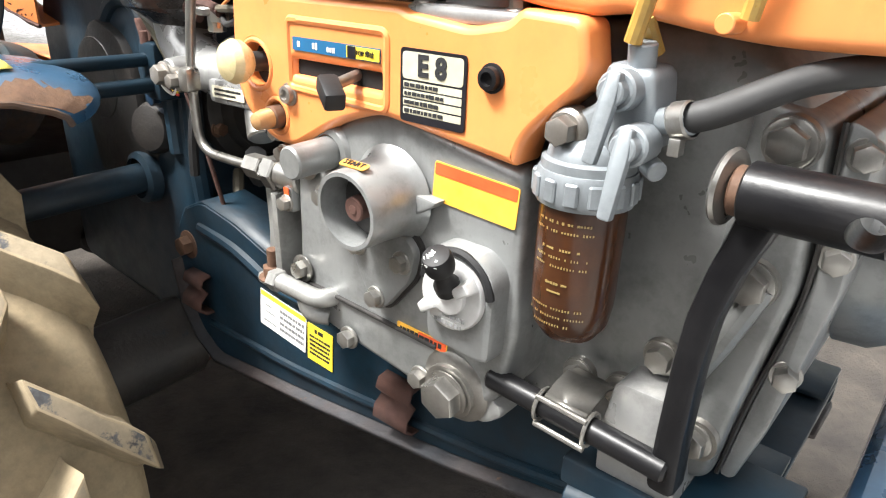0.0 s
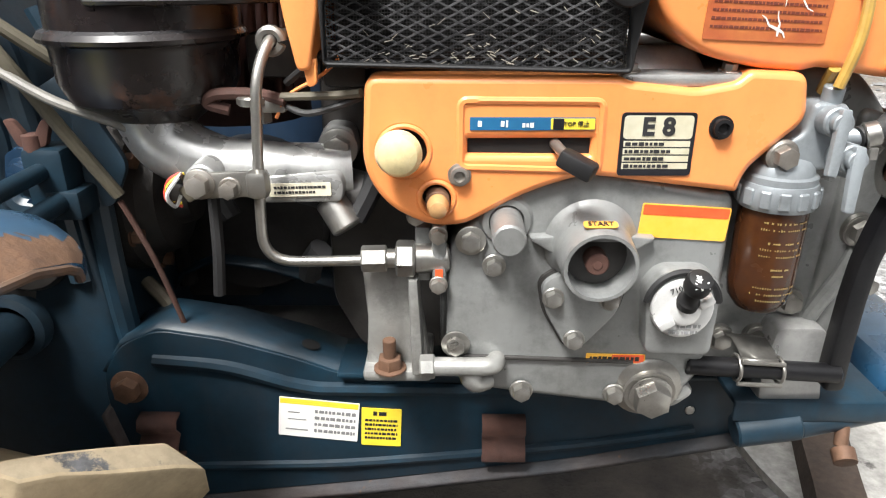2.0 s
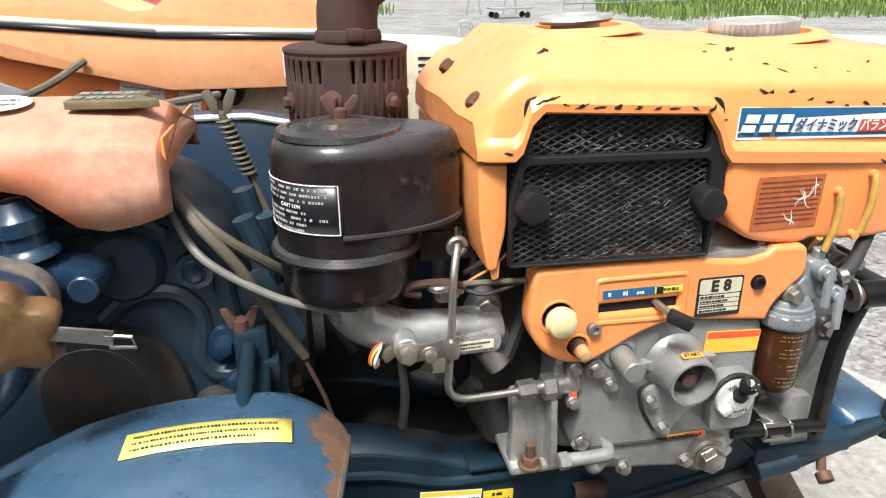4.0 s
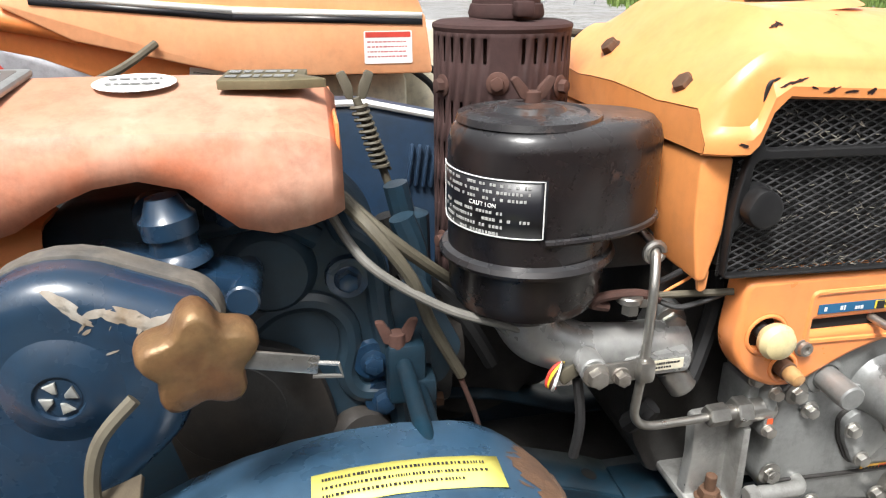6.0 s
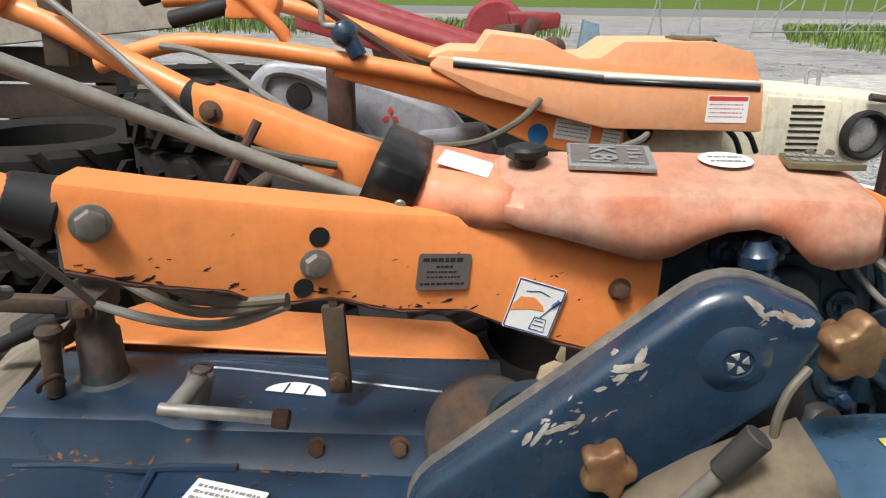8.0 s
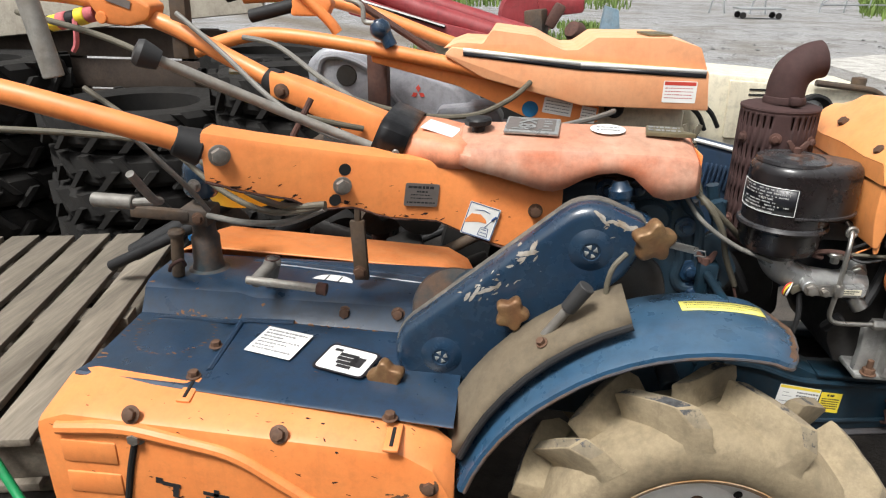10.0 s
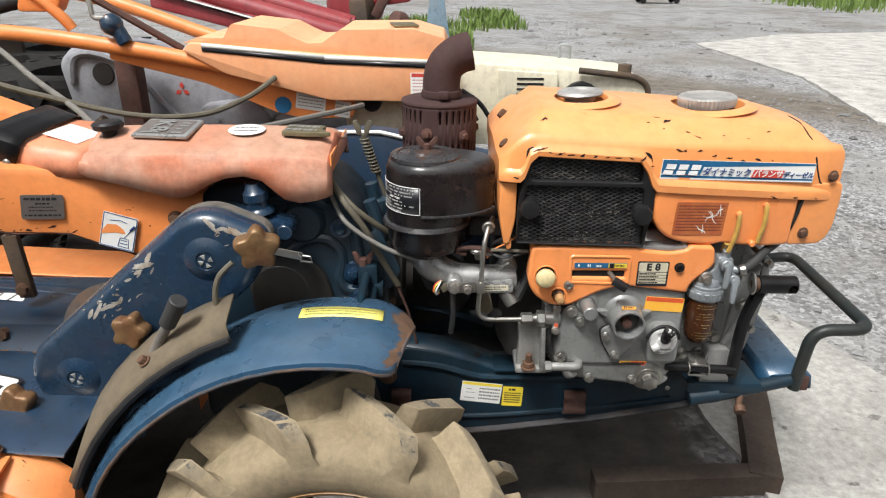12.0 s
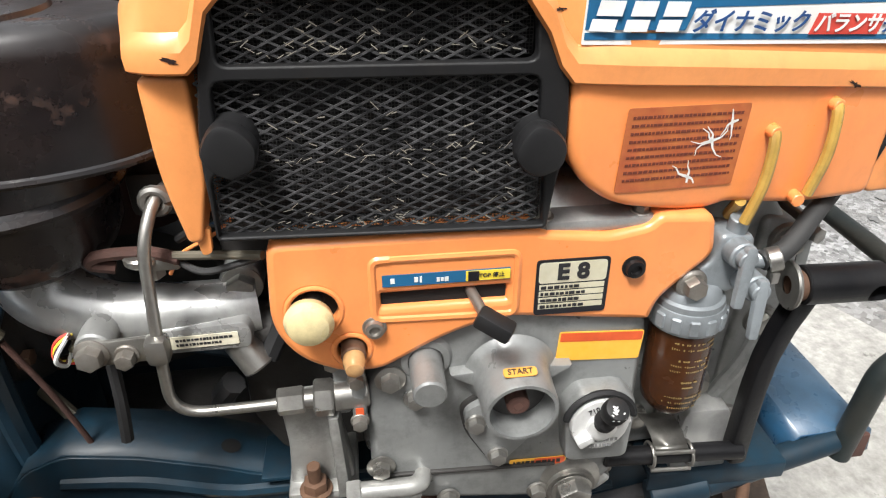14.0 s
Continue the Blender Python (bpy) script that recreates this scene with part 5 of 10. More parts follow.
    # lower pipe elbow
    bm = bmesh.new()
    tube(bm, bent([(-0.132, -0.004, 0.503), (-0.082, -0.004, 0.503), (-0.080, 0.03, 0.503)], 0.012), 0.0078, 14)
    rod(bm, (-0.143, -0.004, 0.5025), (-0.131, -0.004, 0.503), 0.0098, n=6)
    tube(bm, bent([(-0.105, 0.0, 0.498), (-0.100, 0.0, 0.484), (-0.088, 0.01, 0.482)], 0.008), 0.0085, 12)
    part("drain_pipe", bm, "alloy_pipe", ob, "short bare alloy drain elbow")
    # front wall bolts and feet
    for x, z in ((0.172, 0.533), (0.118, 0.497), (0.150, 0.498)):
        bm = bmesh.new()
        lathe(bm, [(0.013, 0), (0.012, 0.006), (0.0, 0.007)], (x, 0.060, z), (0, -1, 0), 20)
        hexbolt(bm, (x, 0.054, z), (0, -1, 0), 0.0085, 0.007, 1.3)
        part("bolt", bm, "zinc", blk)
    bm = bmesh.new()
    prism(bm, rounded([(0.155, 0.520), (0.196, 0.520), (0.200, 0.478), (0.205, 0.446), (0.15, 0.444), (0.148, 0.48)], 0.008), 0.030, 0.075, 0.003)
    part("mounting_foot", bm, "silver", blk, "alloy mounting foot")
    # mounting flange and cover plate at the front end, with their bolts
    bm = bmesh.new()
    prism(bm, rounded([(0.196, 0.700), (0.232, 0.690), (0.236, 0.600), (0.222, 0.520), (0.214, 0.462), (0.196, 0.456), (0.186, 0.47), (0.190, 0.56)], 0.010), 0.052, 0.30, 0.008, 3)
    flange = part("front_flange", bm, "engine", blk, "grey cast front flange with a machined joint")
    bm = bmesh.new()
    prism(bm, rounded([(0.237, 0.692), (0.252, 0.686), (0.254, 0.600), (0.238, 0.505), (0.226, 0.462), (0.217, 0.462), (0.226, 0.520), (0.240, 0.600)], 0.006), 0.064, 0.29, 0.004, 2)
    part("end_cover", bm, "engine", flange)
    bm = bmesh.new()
    tube(bm, curve_points([(0.2365, 0.0625, 0.690), (0.2385, 0.0625, 0.600), (0.2245, 0.0625, 0.520), (0.2165, 0.0625, 0.464)]), 0.0016, 6)
    part("joint_line", bm, "engine_dark", flange)
    bm = bmesh.new()
    tube(bm, curve_points([(0.184, 0.058, 0.474), (0.190, 0.052, 0.520), (0.206, 0.048, 0.560), (0.221, 0.050, 0.600)]), 0.007, 10)
    part("cast_rib", bm, "engine", flange)
    for x, z, r in ((0.214, 0.600, 0.0105), (0.217, 0.678, 0.0105), (0.203, 0.490, 0.009)):
        bm = bmesh.new()
        lathe(bm, [(0.015, 0), (0.0140, 0.004), (0.0, 0.005)], (x, 0.052, z), (0, -1, 0), 20)
        hexbolt(bm, (x, 0.048, z), (0, -1, 0), r, 0.008, 1.25)
        part("bolt", bm, "zinc", flange)
    for x, z in ((0.2475, 0.620), (0.239, 0.545), (0.2480, 0.675)):
        bm = bmesh.new()
        hexbolt(bm, (x, 0.066, z), (0.25, -1, 0), 0.0072, 0.009, 1.3)
        part("bolt", bm, "zinc", flange)
    bm = bmesh.new()
    lathe(bm, [(0.075, 0), (0.074, 0.020), (0.060, 0.045), (0.030, 0.055), (0, 0.055)], (0.246, 0.19, 0.60), (1, 0, 0), 32)
    part("shaft_cover", bm, "engine", blk)
    return ob


CASE = crankcase()

def fuel_filter():
    c = (0.125, 0.018)
    bm = bmesh.new()
    lathe(bm, [(0.0245, 0.0), (0.0250, -0.012), (0.0246, -0.066), (0.0225, -0.080), (0.0165, -0.0885), (0.007, -0.0915), (0, -0.092)], (*c, 0.638), n=36)
    ob = part("filter_bowl", bm, "bowl", T, "dark brown transparent fuel filter bowl")
    rnd = random.Random(40)
    bm = bmesh.new()
    z = 0.626
    for i, (count, word) in enumerate(((20, 1.0), (22, 0.7), (0, 0), (14, 1.2), (20, 0.6), (20, 0.6), (0, 0), (8, 1.4), (6, 1.6), (0, 0), (20, 0.6), (22, 0.6), (16, 0.6))):
        for k in range(count):
            if rnd.random() < 0.18:
                continue
            a = radians(-128 + (k + 11 - count / 2) * 3.9)
            p = Vector((c[0] + 0.0253 * math.cos(a), c[1] + 0.0253 * math.sin(a), z))
            b = bmesh.new()
            bmesh.ops.create_cube(b, size=1.0, matrix=Matrix.Translation(p) @ pose(0, 0, 0, 0, 0, math.degrees(a) + 90) @ Matrix.Diagonal((0.0013 * word * rnd.uniform(0.6, 1.1), 0.0003, 0.0015 * rnd.uniform(0.6, 1.1), 1)))
            merge(bm, b)
        z -= 0.0052
    part("print", bm, "gold_ink", ob)
    bm = bmesh.new()
    lathe(bm, [(0.024, -0.007), (0.0275, -0.007), (0.0288, -0.004), (0.0288, 0.008), (0.0272, 0.012), (0.024, 0.013), (0, 0.013)], (*c, 0.641), n=36)
    nut = part("ring_nut", bm, "alu", T, "grey notched ring nut")
    for i in range(14):
        a = 6.28318530718 * i / 14
        bm = bmesh.new()
        box(bm, (c[0] + 0.0288 * math.cos(a), c[1] + 0.0288 * math.sin(a), 0.6435), (0.003, 0.0078, 0.013), 0.001, pose(0, 0, 0, 0, 0, math.degrees(a)), 1)
        part("nut_rib", bm, "alu", nut)
    bm = bmesh.new()
    lathe(bm, [(0.0265, -0.002), (0.0262, 0.004), (0.0235, 0.0055), (0.0225, 0.010), (0.019, 0.015), (0.012, 0.018), (0, 0.018)], (*c, 0.654), n=32)
    head = part("filter_head", bm, "alu", T, "grey diecast fuel cock body")
    bm = bmesh.new()
    prism(bm, rounded([(0.117, 0.664), (0.119, 0.684), (0.131, 0.690), (0.134, 0.712), (0.160, 0.710), (0.163, 0.682), (0.166, 0.672), (0.150, 0.662)], 0.006), 0.006, 0.034, 0.006, 3)
    part("cock_body", bm, "alu", head)
    for p, q, r, nm in (((0.149, 0.016, 0.704), (0.149, 0.013, 0.722), 0.0072, "tube_socket"), ((0.158, 0.018, 0.684), (0.182, 0.006, 0.689), 0.0068, "hose_spigot"), ((0.146, 0.012, 0.699), (0.1465, -0.006, 0.700), 0.0105, "cock_seat"), ((0.158, 0.010, 0.6745), (0.159, -0.011, 0.6754), 0.0105, "cock_seat"), ((0.162, 0.010, 0.664), (0.170, 0.004, 0.662), 0.0055, "bleed_nipple")):
        bm = bmesh.new()
        rod(bm, p, q, r)
        part(nm, bm, "alu", head)
    bm = bmesh.new()
    rod(bm, (0.117, 0.016, 0.6745), (0.117, 0.002, 0.6745), 0.0118)
    hexbolt(bm, (0.117, 0.003, 0.6745), (0, -1, 0), 0.0082, 0.009, 1.25)
    part("bolt", bm, "bolt", head)
    for (x, y, z), (ex, ey, ez) in (((0.1467, -0.0075, 0.700), (0.1425, -0.016, 0.6655)), ((0.1592, -0.0125, 0.6755), (0.1570, -0.0175, 0.639))):
        bm = bmesh.new()
        rod(bm, (x, y + 0.004, z), (x, y - 0.005, z), 0.0072)
        b = bmesh.new()
        prism(b, rounded([(-0.0036, 0.010), (0.0036, 0.010), (0.0046, -0.004), (0.0036, -0.036), (-0.0036, -0.036), (-0.0046, -0.004)], 0.002), -0.003, 0.002, 0.0012)
        merge(bm, b, Matrix.Translation((x, y - 0.003, z)) @ pose(0, 0, 0, -9, math.degrees(math.atan2(x - ex, z - ez)), 0))
        part("cock_lever", bm, "alu", head, "grey fuel cock lever")
    # fuel hose with its clip
    bm = bmesh.new()
    tube(bm, curve_points([(0.170, 0.008, 0.687), (0.190, 0.012, 0.694), (0.222, 0.034, 0.711), (0.258, 0.065, 0.720), (0.278, 0.090, 0.732), (0.283, 0.105, 0.76)]), 0.0076, 14)
    part("fuel_hose", bm, "grey_rubber", T, "grey rubber fuel hose")
    bm = bmesh.new()
    lathe(bm, [(0.0084, 0), (0.0094, 0.001), (0.0094, 0.009), (0.0084, 0.010)], (0.173, 0.0072, 0.6876), (1, -0.2, 0.3), 20)
    box(bm, (0.178, 0.002, 0.677), (0.006, 0.008, 0.009), 0.001)
    part("hose_clip", bm, "zinc", T)


fuel_filter()


def starting_handle():
    bm = bmesh.new()
    rod(bm, (0.211, 0.013, 0.6595), (0.274, 0.010, 0.6605), 0.0155, n=32, bev=0.0012)
    grip = part("crank_grip", bm, "black_paint", T, "black painted tube of the starting handle")
    cut = bmesh.new()
    rod(cut, (0.265, -0.04, 0.654), (0.265, 0.06, 0.662), 0.0085, n=20)
    bake(grip, [cut])
    # arm: a flat bar, bent, thicker than it is wide at its foot
    path = [(0.2215, 0.656), (0.2165, 0.637), (0.2095, 0.617), (0.2030, 0.588), (0.2005, 0.556), (0.1995, 0.515), (0.1995, 0.472)]
    w = [0.0105, 0.0095, 0.0085, 0.0080, 0.0080, 0.0082, 0.0088]
    pts = [(x - h, z) for (x, z), h in zip(path, w)] + [(x + h, z) for (x, z), h in list(zip(path, w))[::-1]]
    bm = bmesh.new()
    prism(bm, rounded(pts, 0.006, 3), 0.009, 0.024, 0.003)
    part("crank_arm", bm, "black_paint", T, "flat black steel crank arm")
    bm = bmesh.new()
    rod(bm, (0.074, 0.0115, 0.4965), (0.202, 0.0115, 0.4885), 0.0082, n=22, bev=0.002)
    part("crank_shaft_bar", bm, "black_paint", T, "black round bar of the starting handle")
    bm = bmesh.new()
    rod(bm, (0.2045, 0.013, 0.6595), (0.212, 0.013, 0.6595), 0.0125)
    part("pivot", bm, "rust_bolt", T)
    # stamped holder at the foot of the grip
    bm = bmesh.new()
    lathe(bm, [(0.007, 0.0), (0.0185, 0.0), (0.0195, 0.0015), (0.0185, 0.0035), (0.012, 0.0045), (0.007, 0.0045)], (0.2005, 0.014, 0.6600), (1, -0.12, 0), 32)
    part("handle_hook", bm, "zinc", T, "stamped zinc handle washer")
    # spring clip round the bar: two wires, two loops, a folded zinc tongue
    def on(x):
        return 0.4965 - 0.0625 * (x - 0.074)
    for dz in (0.0098, -0.0105):
        bm = bmesh.new()
        tube(bm, [(0.116, 0.0035, on(0.116) + dz), (0.152, 0.0035, on(0.152) + dz)], 0.0019, 8)
        part("clip_wire", bm, "zinc", T)
    for x in (0.1165, 0.1515):
        bm = bmesh.new()
        tube(bm, [(x, 0.0115 + 0.0108 * math.sin(a * 0.2618), on(x) + 0.0108 * math.cos(a * 0.2618)) for a in range(25)], 0.0014, 6)
        part("clip_wire", bm, "zinc", T)
    rows = [[(x, 0.0115 + 0.0095 * math.cos(radians(a)), on(x) + 0.0095 * math.sin(radians(a))) for a in (60, 80, 100, 120)] + [(x, 0.020, on(x) + 0.013), (x, 0.036, on(x) + 0.015), (x, 0.050, on(x) + 0.010)] for x in (0.119, 0.149)]
    rows[0].reverse()
    rows[1].reverse()
    sheet("handle_clip", rows, "zinc", T, 0.0016, "zinc spring clip with rust")


starting_handle()


def air_cleaner():
    c = (-0.352, 0.068)
    bm = bmesh.new()
    lathe(bm, [(0, -0.022), (0.030, -0.022), (0.045, -0.010), (0.060, -0.002), (0.0665, 0.012), (0.068, 0.036), (0.070, 0.040), (0.0745, 0.042), (0.0755, 0.045), (0.073, 0.049), (0.068, 0.051)], (*c, 0.708), n=48)
    bowl = part("cleaner_bowl", bm, "cleaner", T, "black oil-bath air cleaner bowl")
    # upper body: round drum with a swelling towards the engine
    rings = []
    for z, g in ((0.757, 0.0), (0.7745, 0.0), (0.7785, 0.0), (0.846, 0.0), (0.856, -0.003), (0.8625, -0.009), (0.8645, -0.016)):
        ring = []
        for i in range(56):
            a = 6.28318530718 * i / 56
            r = 0.068 + g
            x, y = r * math.cos(a), r * math.sin(a)
            q = max(0.0, math.cos(a - 0.1))
            swell = 0.046 if z > 0.776 else 0.004
            x += swell * (q ** 0.7) if q > 0 else 0.0
            if q > 0:
                y *= 1.0 - 0.08 * q
            ring.append((c[0] + x, c[1] + y, z))
        rings.append(ring)
    bm = bmesh.new()
    vs = grid(bm, rings, True)
    bm.faces.new(vs[-1])
    bm.faces.new(vs[0][::-1])
    bmesh.ops.recalc_face_normals(bm, faces=bm.faces[:])
    drum = part("cleaner_drum", bm, "cleaner", T, "rust-speckled black air cleaner drum")
    bm = bmesh.new()
    lathe(bm, [(0.060, 0.0), (0.058, 0.005), (0.048, 0.007), (0.046, 0.0055), (0.030, 0.007), (0.026, 0.011), (0.012, 0.0125), (0, 0.0125)], (c[0] - 0.002, c[1], 0.8625), n=48)
    part("cleaner_lid", bm, "cleaner", drum, "stepped black lid")
    bm = bmesh.new()
    rod(bm, (c[0], c[1], 0.874), (c[0], c[1], 0.884), 0.007)
    for s in (-1, 1):
        prism(bm, rounded([(c[0] + s * 0.003, 0.876), (c[0] + s * 0.010, 0.878), (c[0] + s * 0.019, 0.893), (c[0] + s * 0.014, 0.8965), (c[0] + s * 0.004, 0.886)], 0.003), c[1] - 0.003, c[1] + 0.003, 0.001)
    part("wing_nut", bm, "rust", drum, "rusty wing nut")
    # rolled lip under the swelling
    bm = bmesh.new()
    tube(bm, [Vector(p) for p in rings[2][-15:] + rings[2][:15]], 0.0032, 8)
    part("rolled_lip", bm, "cleaner", drum)
    # printed label wrapped round the drum
    rows = []
    for z in (0.782, 0.829):
        rows.append([(c[0] + 0.0688 * math.cos(radians(a)), c[1] + 0.0688 * math.sin(radians(a)), z) for a in range(164, 265, 5)])
    lab = sheet("caution_label", rows, "black_label", drum, 0.0006, "black caution label with white print")
    bm = bmesh.new()
    edge = [Vector((c[0] + 0.0694 * math.cos(radians(a)), c[1] + 0.0694 * math.sin(radians(a)), z)) for z, span in ((0.783, range(166, 264, 6)), (0.828, range(262, 165, -6))) for a in span]
    tube(bm, edge + [edge[0]], 0.0006, 4)
    part("label_border", bm, "white_ink", lab)
    rnd = random.Random(9)
    bm = bmesh.new()
    for i in range(8):
        z = 0.8235 - i * 0.0055
        if i == 3:
            continue
        for k in range(30):
            a = radians(180 + k * 2.5)
            if rnd.random() < 0.25 or (i in (4, 6, 7) and k > 22):
                continue
            b = bmesh.new()
            bmesh.ops.create_cube(b, size=1.0, matrix=Matrix.Translation((c[0] + 0.0693 * math.cos(a), c[1] + 0.0693 * math.sin(a), z)) @ pose(0, 0, 0, 0, 0, math.degrees(a) + 90) @ Matrix.Diagonal((0.0022 * rnd.uniform(0.6, 1.2), 0.0005, 0.0022, 1)))
            merge(bm, b)
    part("print", bm, "dull_ink", lab)
    word = "CAUTION"
    for k, ch in enumerate(word):
        a = radians(212 + k * 3.0)
        lettering(ch, 0.0048, Matrix.Translation((c[0] + 0.0694 * math.cos(a), c[1] + 0.0694 * math.sin(a), 0.8070)) @ pose(0, 0, 0, 0, 0, math.degrees(a) + 90) @ pose(0, 0, 0, 90, 0, 0), "white_ink", lab, "letter")
    return drum


air_cleaner()


def muffler():
    c = (-0.333, 0.231)
    bm = bmesh.new()
    # slotted guard: a drum of panels that leave rows of slots open
    n, r = 108, 0.069
    zs = [0.66, 0.690, 0.720, 0.745, 0.772, 0.790, 0.815, 0.833, 0.857, 0.893, 0.916, 0.924]
    slots = {1, 3, 5, 7, 9}
    ring = [[bm.verts.new((c[0] + r * math.cos(6.28318530718 * i / n), c[1] + r * math.sin(6.28318530718 * i / n), z)) for i in range(n)] for z in zs]
    for j in range(len(zs) - 1):
        for i in range(n):
            if j in slots and i % 3 == 0 and (i // 3) % 9 < 7:
                continue
            k = (i + 1) % n
            bm.faces.new((ring[j][i], ring[j][k], ring[j + 1][k], ring[j + 1][i]))
    ob = part("muffler_guard", bm, "rust_muffler", T, "slotted rusty brown muffler guard")
    s = ob.modifiers.new("thickness", "SOLIDIFY")
    s.thickness = 0.002
    bm = bmesh.new()
    lathe(bm, [(0.0, -0.002), (0.060, -0.002), (0.069, -0.004), (0.0705, 0.0), (0.0695, 0.003), (0.064, 0.005), (0.034, 0.006), (0.032, 0.009), (0, 0.009)], (*c, 0.924), n=56)
    part("muffler_lid", bm, "rust_muffler", ob)
    bm = bmesh.new()
    lathe(bm, [(0.0, 0.0), (0.055, 0.0), (0.055, 0.25), (0, 0.25)], (*c, 0.665), n=32)
    part("muffler_core", bm, "rust", ob)
    bm = bmesh.new()
    path = curve_points([(c[0] + 0.004, c[1], 0.926), (c[0] + 0.004, c[1], 0.962), (c[0] + 0.012, c[1], 0.988), (c[0] + 0.034, c[1] + 0.002, 1.006), (c[0] + 0.056, c[1] + 0.004, 1.012)], 6)
    tube(bm, path, 0.034, 28)
    out = part("exhaust_elbow", bm, "rust_muffler", ob, "rusty exhaust elbow")
    bm = bmesh.new()
    lathe(bm, [(0.037, 0.0), (0.038, 0.004), (0.036, 0.012), (0.034, 0.013)], (c[0] + 0.004, c[1], 0.932), n=28)
    box(bm, (c[0] + 0.008, c[1] - 0.044, 0.941), (0.018, 0.018, 0.014), 0.003)
    part("elbow_clamp", bm, "rust_muffler", ob)
    bm = bmesh.new()
    lathe(bm, [(0.030, 0.0), (0, 0.0)], (c[0] + 0.0575, c[1] + 0.004, 1.0126), (1, 0.05, 0.2), 24)
    part("elbow_mouth", bm, "black_gap", out)
    for i in range(4):
        a = radians(-62 + i * 22)
        bm = bmesh.new()
        ctr = Vector((c[0] + 0.024, c[1] + 0.002, 0.985))
        pts = [ctr + Vector((0.030 * math.sin(a) * 0.0 + (-0.026 + 0.044 * k / 5), 0.033 * math.sin(a), 0.0)) + Vector((0, 0, 0.033 * math.cos(a) - 0.012 + 0.024 * k / 5)) for k in range(6)]
        tube(bm, pts, 0.0022, 6)
        part("elbow_slot", bm, "black_gap", out)
    for a in (200, 252, 310, 20):
        for z in (0.708, 0.876 if a == 252 else 0.87):
            q = radians(a)
            d = Vector((math.cos(q), math.sin(q), 0))
            bm = bmesh.new()
            hexbolt(bm, Vector((*c, z)) + d * 0.069, d, 0.0068, 0.007, 1.6)
            part("bolt", bm, "rust", ob)


muffler()


def intake():
    """Silver inlet elbow under the air cleaner, with its clamp, and the small pipework round it."""
    bm = bmesh.new()
    path = curve_points([(-0.357, 0.066, 0.715), (-0.355, 0.063, 0.694), (-0.341, 0.058, 0.669), (-0.307, 0.054, 0.654), (-0.265, 0.054, 0.649), (-0.225, 0.057, 0.647), (-0.200, 0.062, 0.647)], 8)
    tube(bm, path, 0.026, 26, radii=[0.033 - 0.010 * min(1, i / 26) for i in range(len(path))])
    ob = part("inlet_elbow", bm, "silver", T, "silver-painted inlet elbow")
    bm = bmesh.new()
    prism(bm, rounded([(-0.268, 0.650), (-0.204, 0.654), (-0.200, 0.644), (-0.203, 0.630), (-0.266, 0.629)], 0.005), 0.028, 0.066, 0.006)
    part("elbow_boss", bm, "silver", ob)
    m = facing(-0.2345, 0.0272, 0.6410, 0, 90) @ pose(0, 0, 0, 0, 0, 1.5)
    lab = decal("inlet_label", m, 0.048, 0.0105, "cream", ob, 0.001, 0.0006, "small pale yellow caution label")
    bars(m, [(-0.02, 0.02, 0.002, 0.0022, 0.0025), (-0.02, 0.012, -0.002, 0.0022, 0.0025)], "ink", lab, 12)
    bm = bmesh.new()
    box(bm, (-0.285, 0.010, 0.650), (0.052, 0.004, 0.020), 0.0015, pose(0, 0, 0, 0, -3, 0))
    clamp = part("pipe_clamp", bm, "zinc", T, "zinc pipe clamp strap")
    for x, z, r in ((-0.304, 0.651, 0.0090), (-0.2815, 0.648, 0.0065)):
        bm = bmesh.new()
        hexbolt(bm, (x, 0.008, z), (0, -1, 0), r, 0.009, 1.3)
        part("bolt", bm, "bolt", clamp)
    bm = bmesh.new()
    rod(bm, (-0.304, 0.05, 0.655), (-0.304, 0.012, 0.652), 0.0125)
    part("elbow_lug", bm, "silver", ob)
    bm = bmesh.new()
    box(bm, (-0.2600, 0.0065, 0.652), (0.016, 0.016, 0.022), 0.005)
    part("clamp_saddle", bm, "zinc", clamp)
    # injection pipe
    bm = bmesh.new()
    tube(bm, bent([(-0.238, 0.075, 0.752), (-0.248, 0.032, 0.754), (-0.256, 0.014, 0.728), (-0.260, 0.008, 0.655), (-0.264, 0.012, 0.587), (-0.20, 0.012, 0.588), (-0.165, 0.012, 0.590)], 0.026, 8), 0.0042, 12)
    part("injection_pipe", bm, "zinc", T, "steel fuel injection pipe")
    bm = bmesh.new()
    tube(bm, [(-0.248 + 0.008 * math.cos(a * 0.4), 0.034, 0.750 + 0.008 * math.sin(a * 0.4)) for a in range(16)], 0.0035, 8)
    part("pipe_eye", bm, "zinc", T)
    bm = bmesh.new()
    rod(bm, (-0.188, 0.012, 0.5898), (-0.168, 0.013, 0.590), 0.0105, n=6)
    rod(bm, (-0.169, 0.013, 0.590), (-0.160, 0.013, 0.590), 0.0075)
    rod(bm, (-0.161, 0.013, 0.590), (-0.146, 0.013, 0.590), 0.0145, n=6)
    rod(bm, (-0.147, 0.014, 0.590), (-0.120, 0.016, 0.590), 0.012)
    part("pipe_union", bm, "zinc", T, "steel pipe union nuts")
    bm = bmesh.new()
    box(bm, (-0.1275, 0.030, 0.592), (0.011, 0.052, 0.056), 0.003)
    box(bm, (-0.140, 0.038, 0.592), (0.012, 0.046, 0.046), 0.003)
    fl = part("pump_flange", bm, "engine", T, "grey injection pump flange")
    decal("red_tag", facing(-0.1275, 0.0033, 0.578), 0.006, 0.014, "red_label", fl, 0.0005)
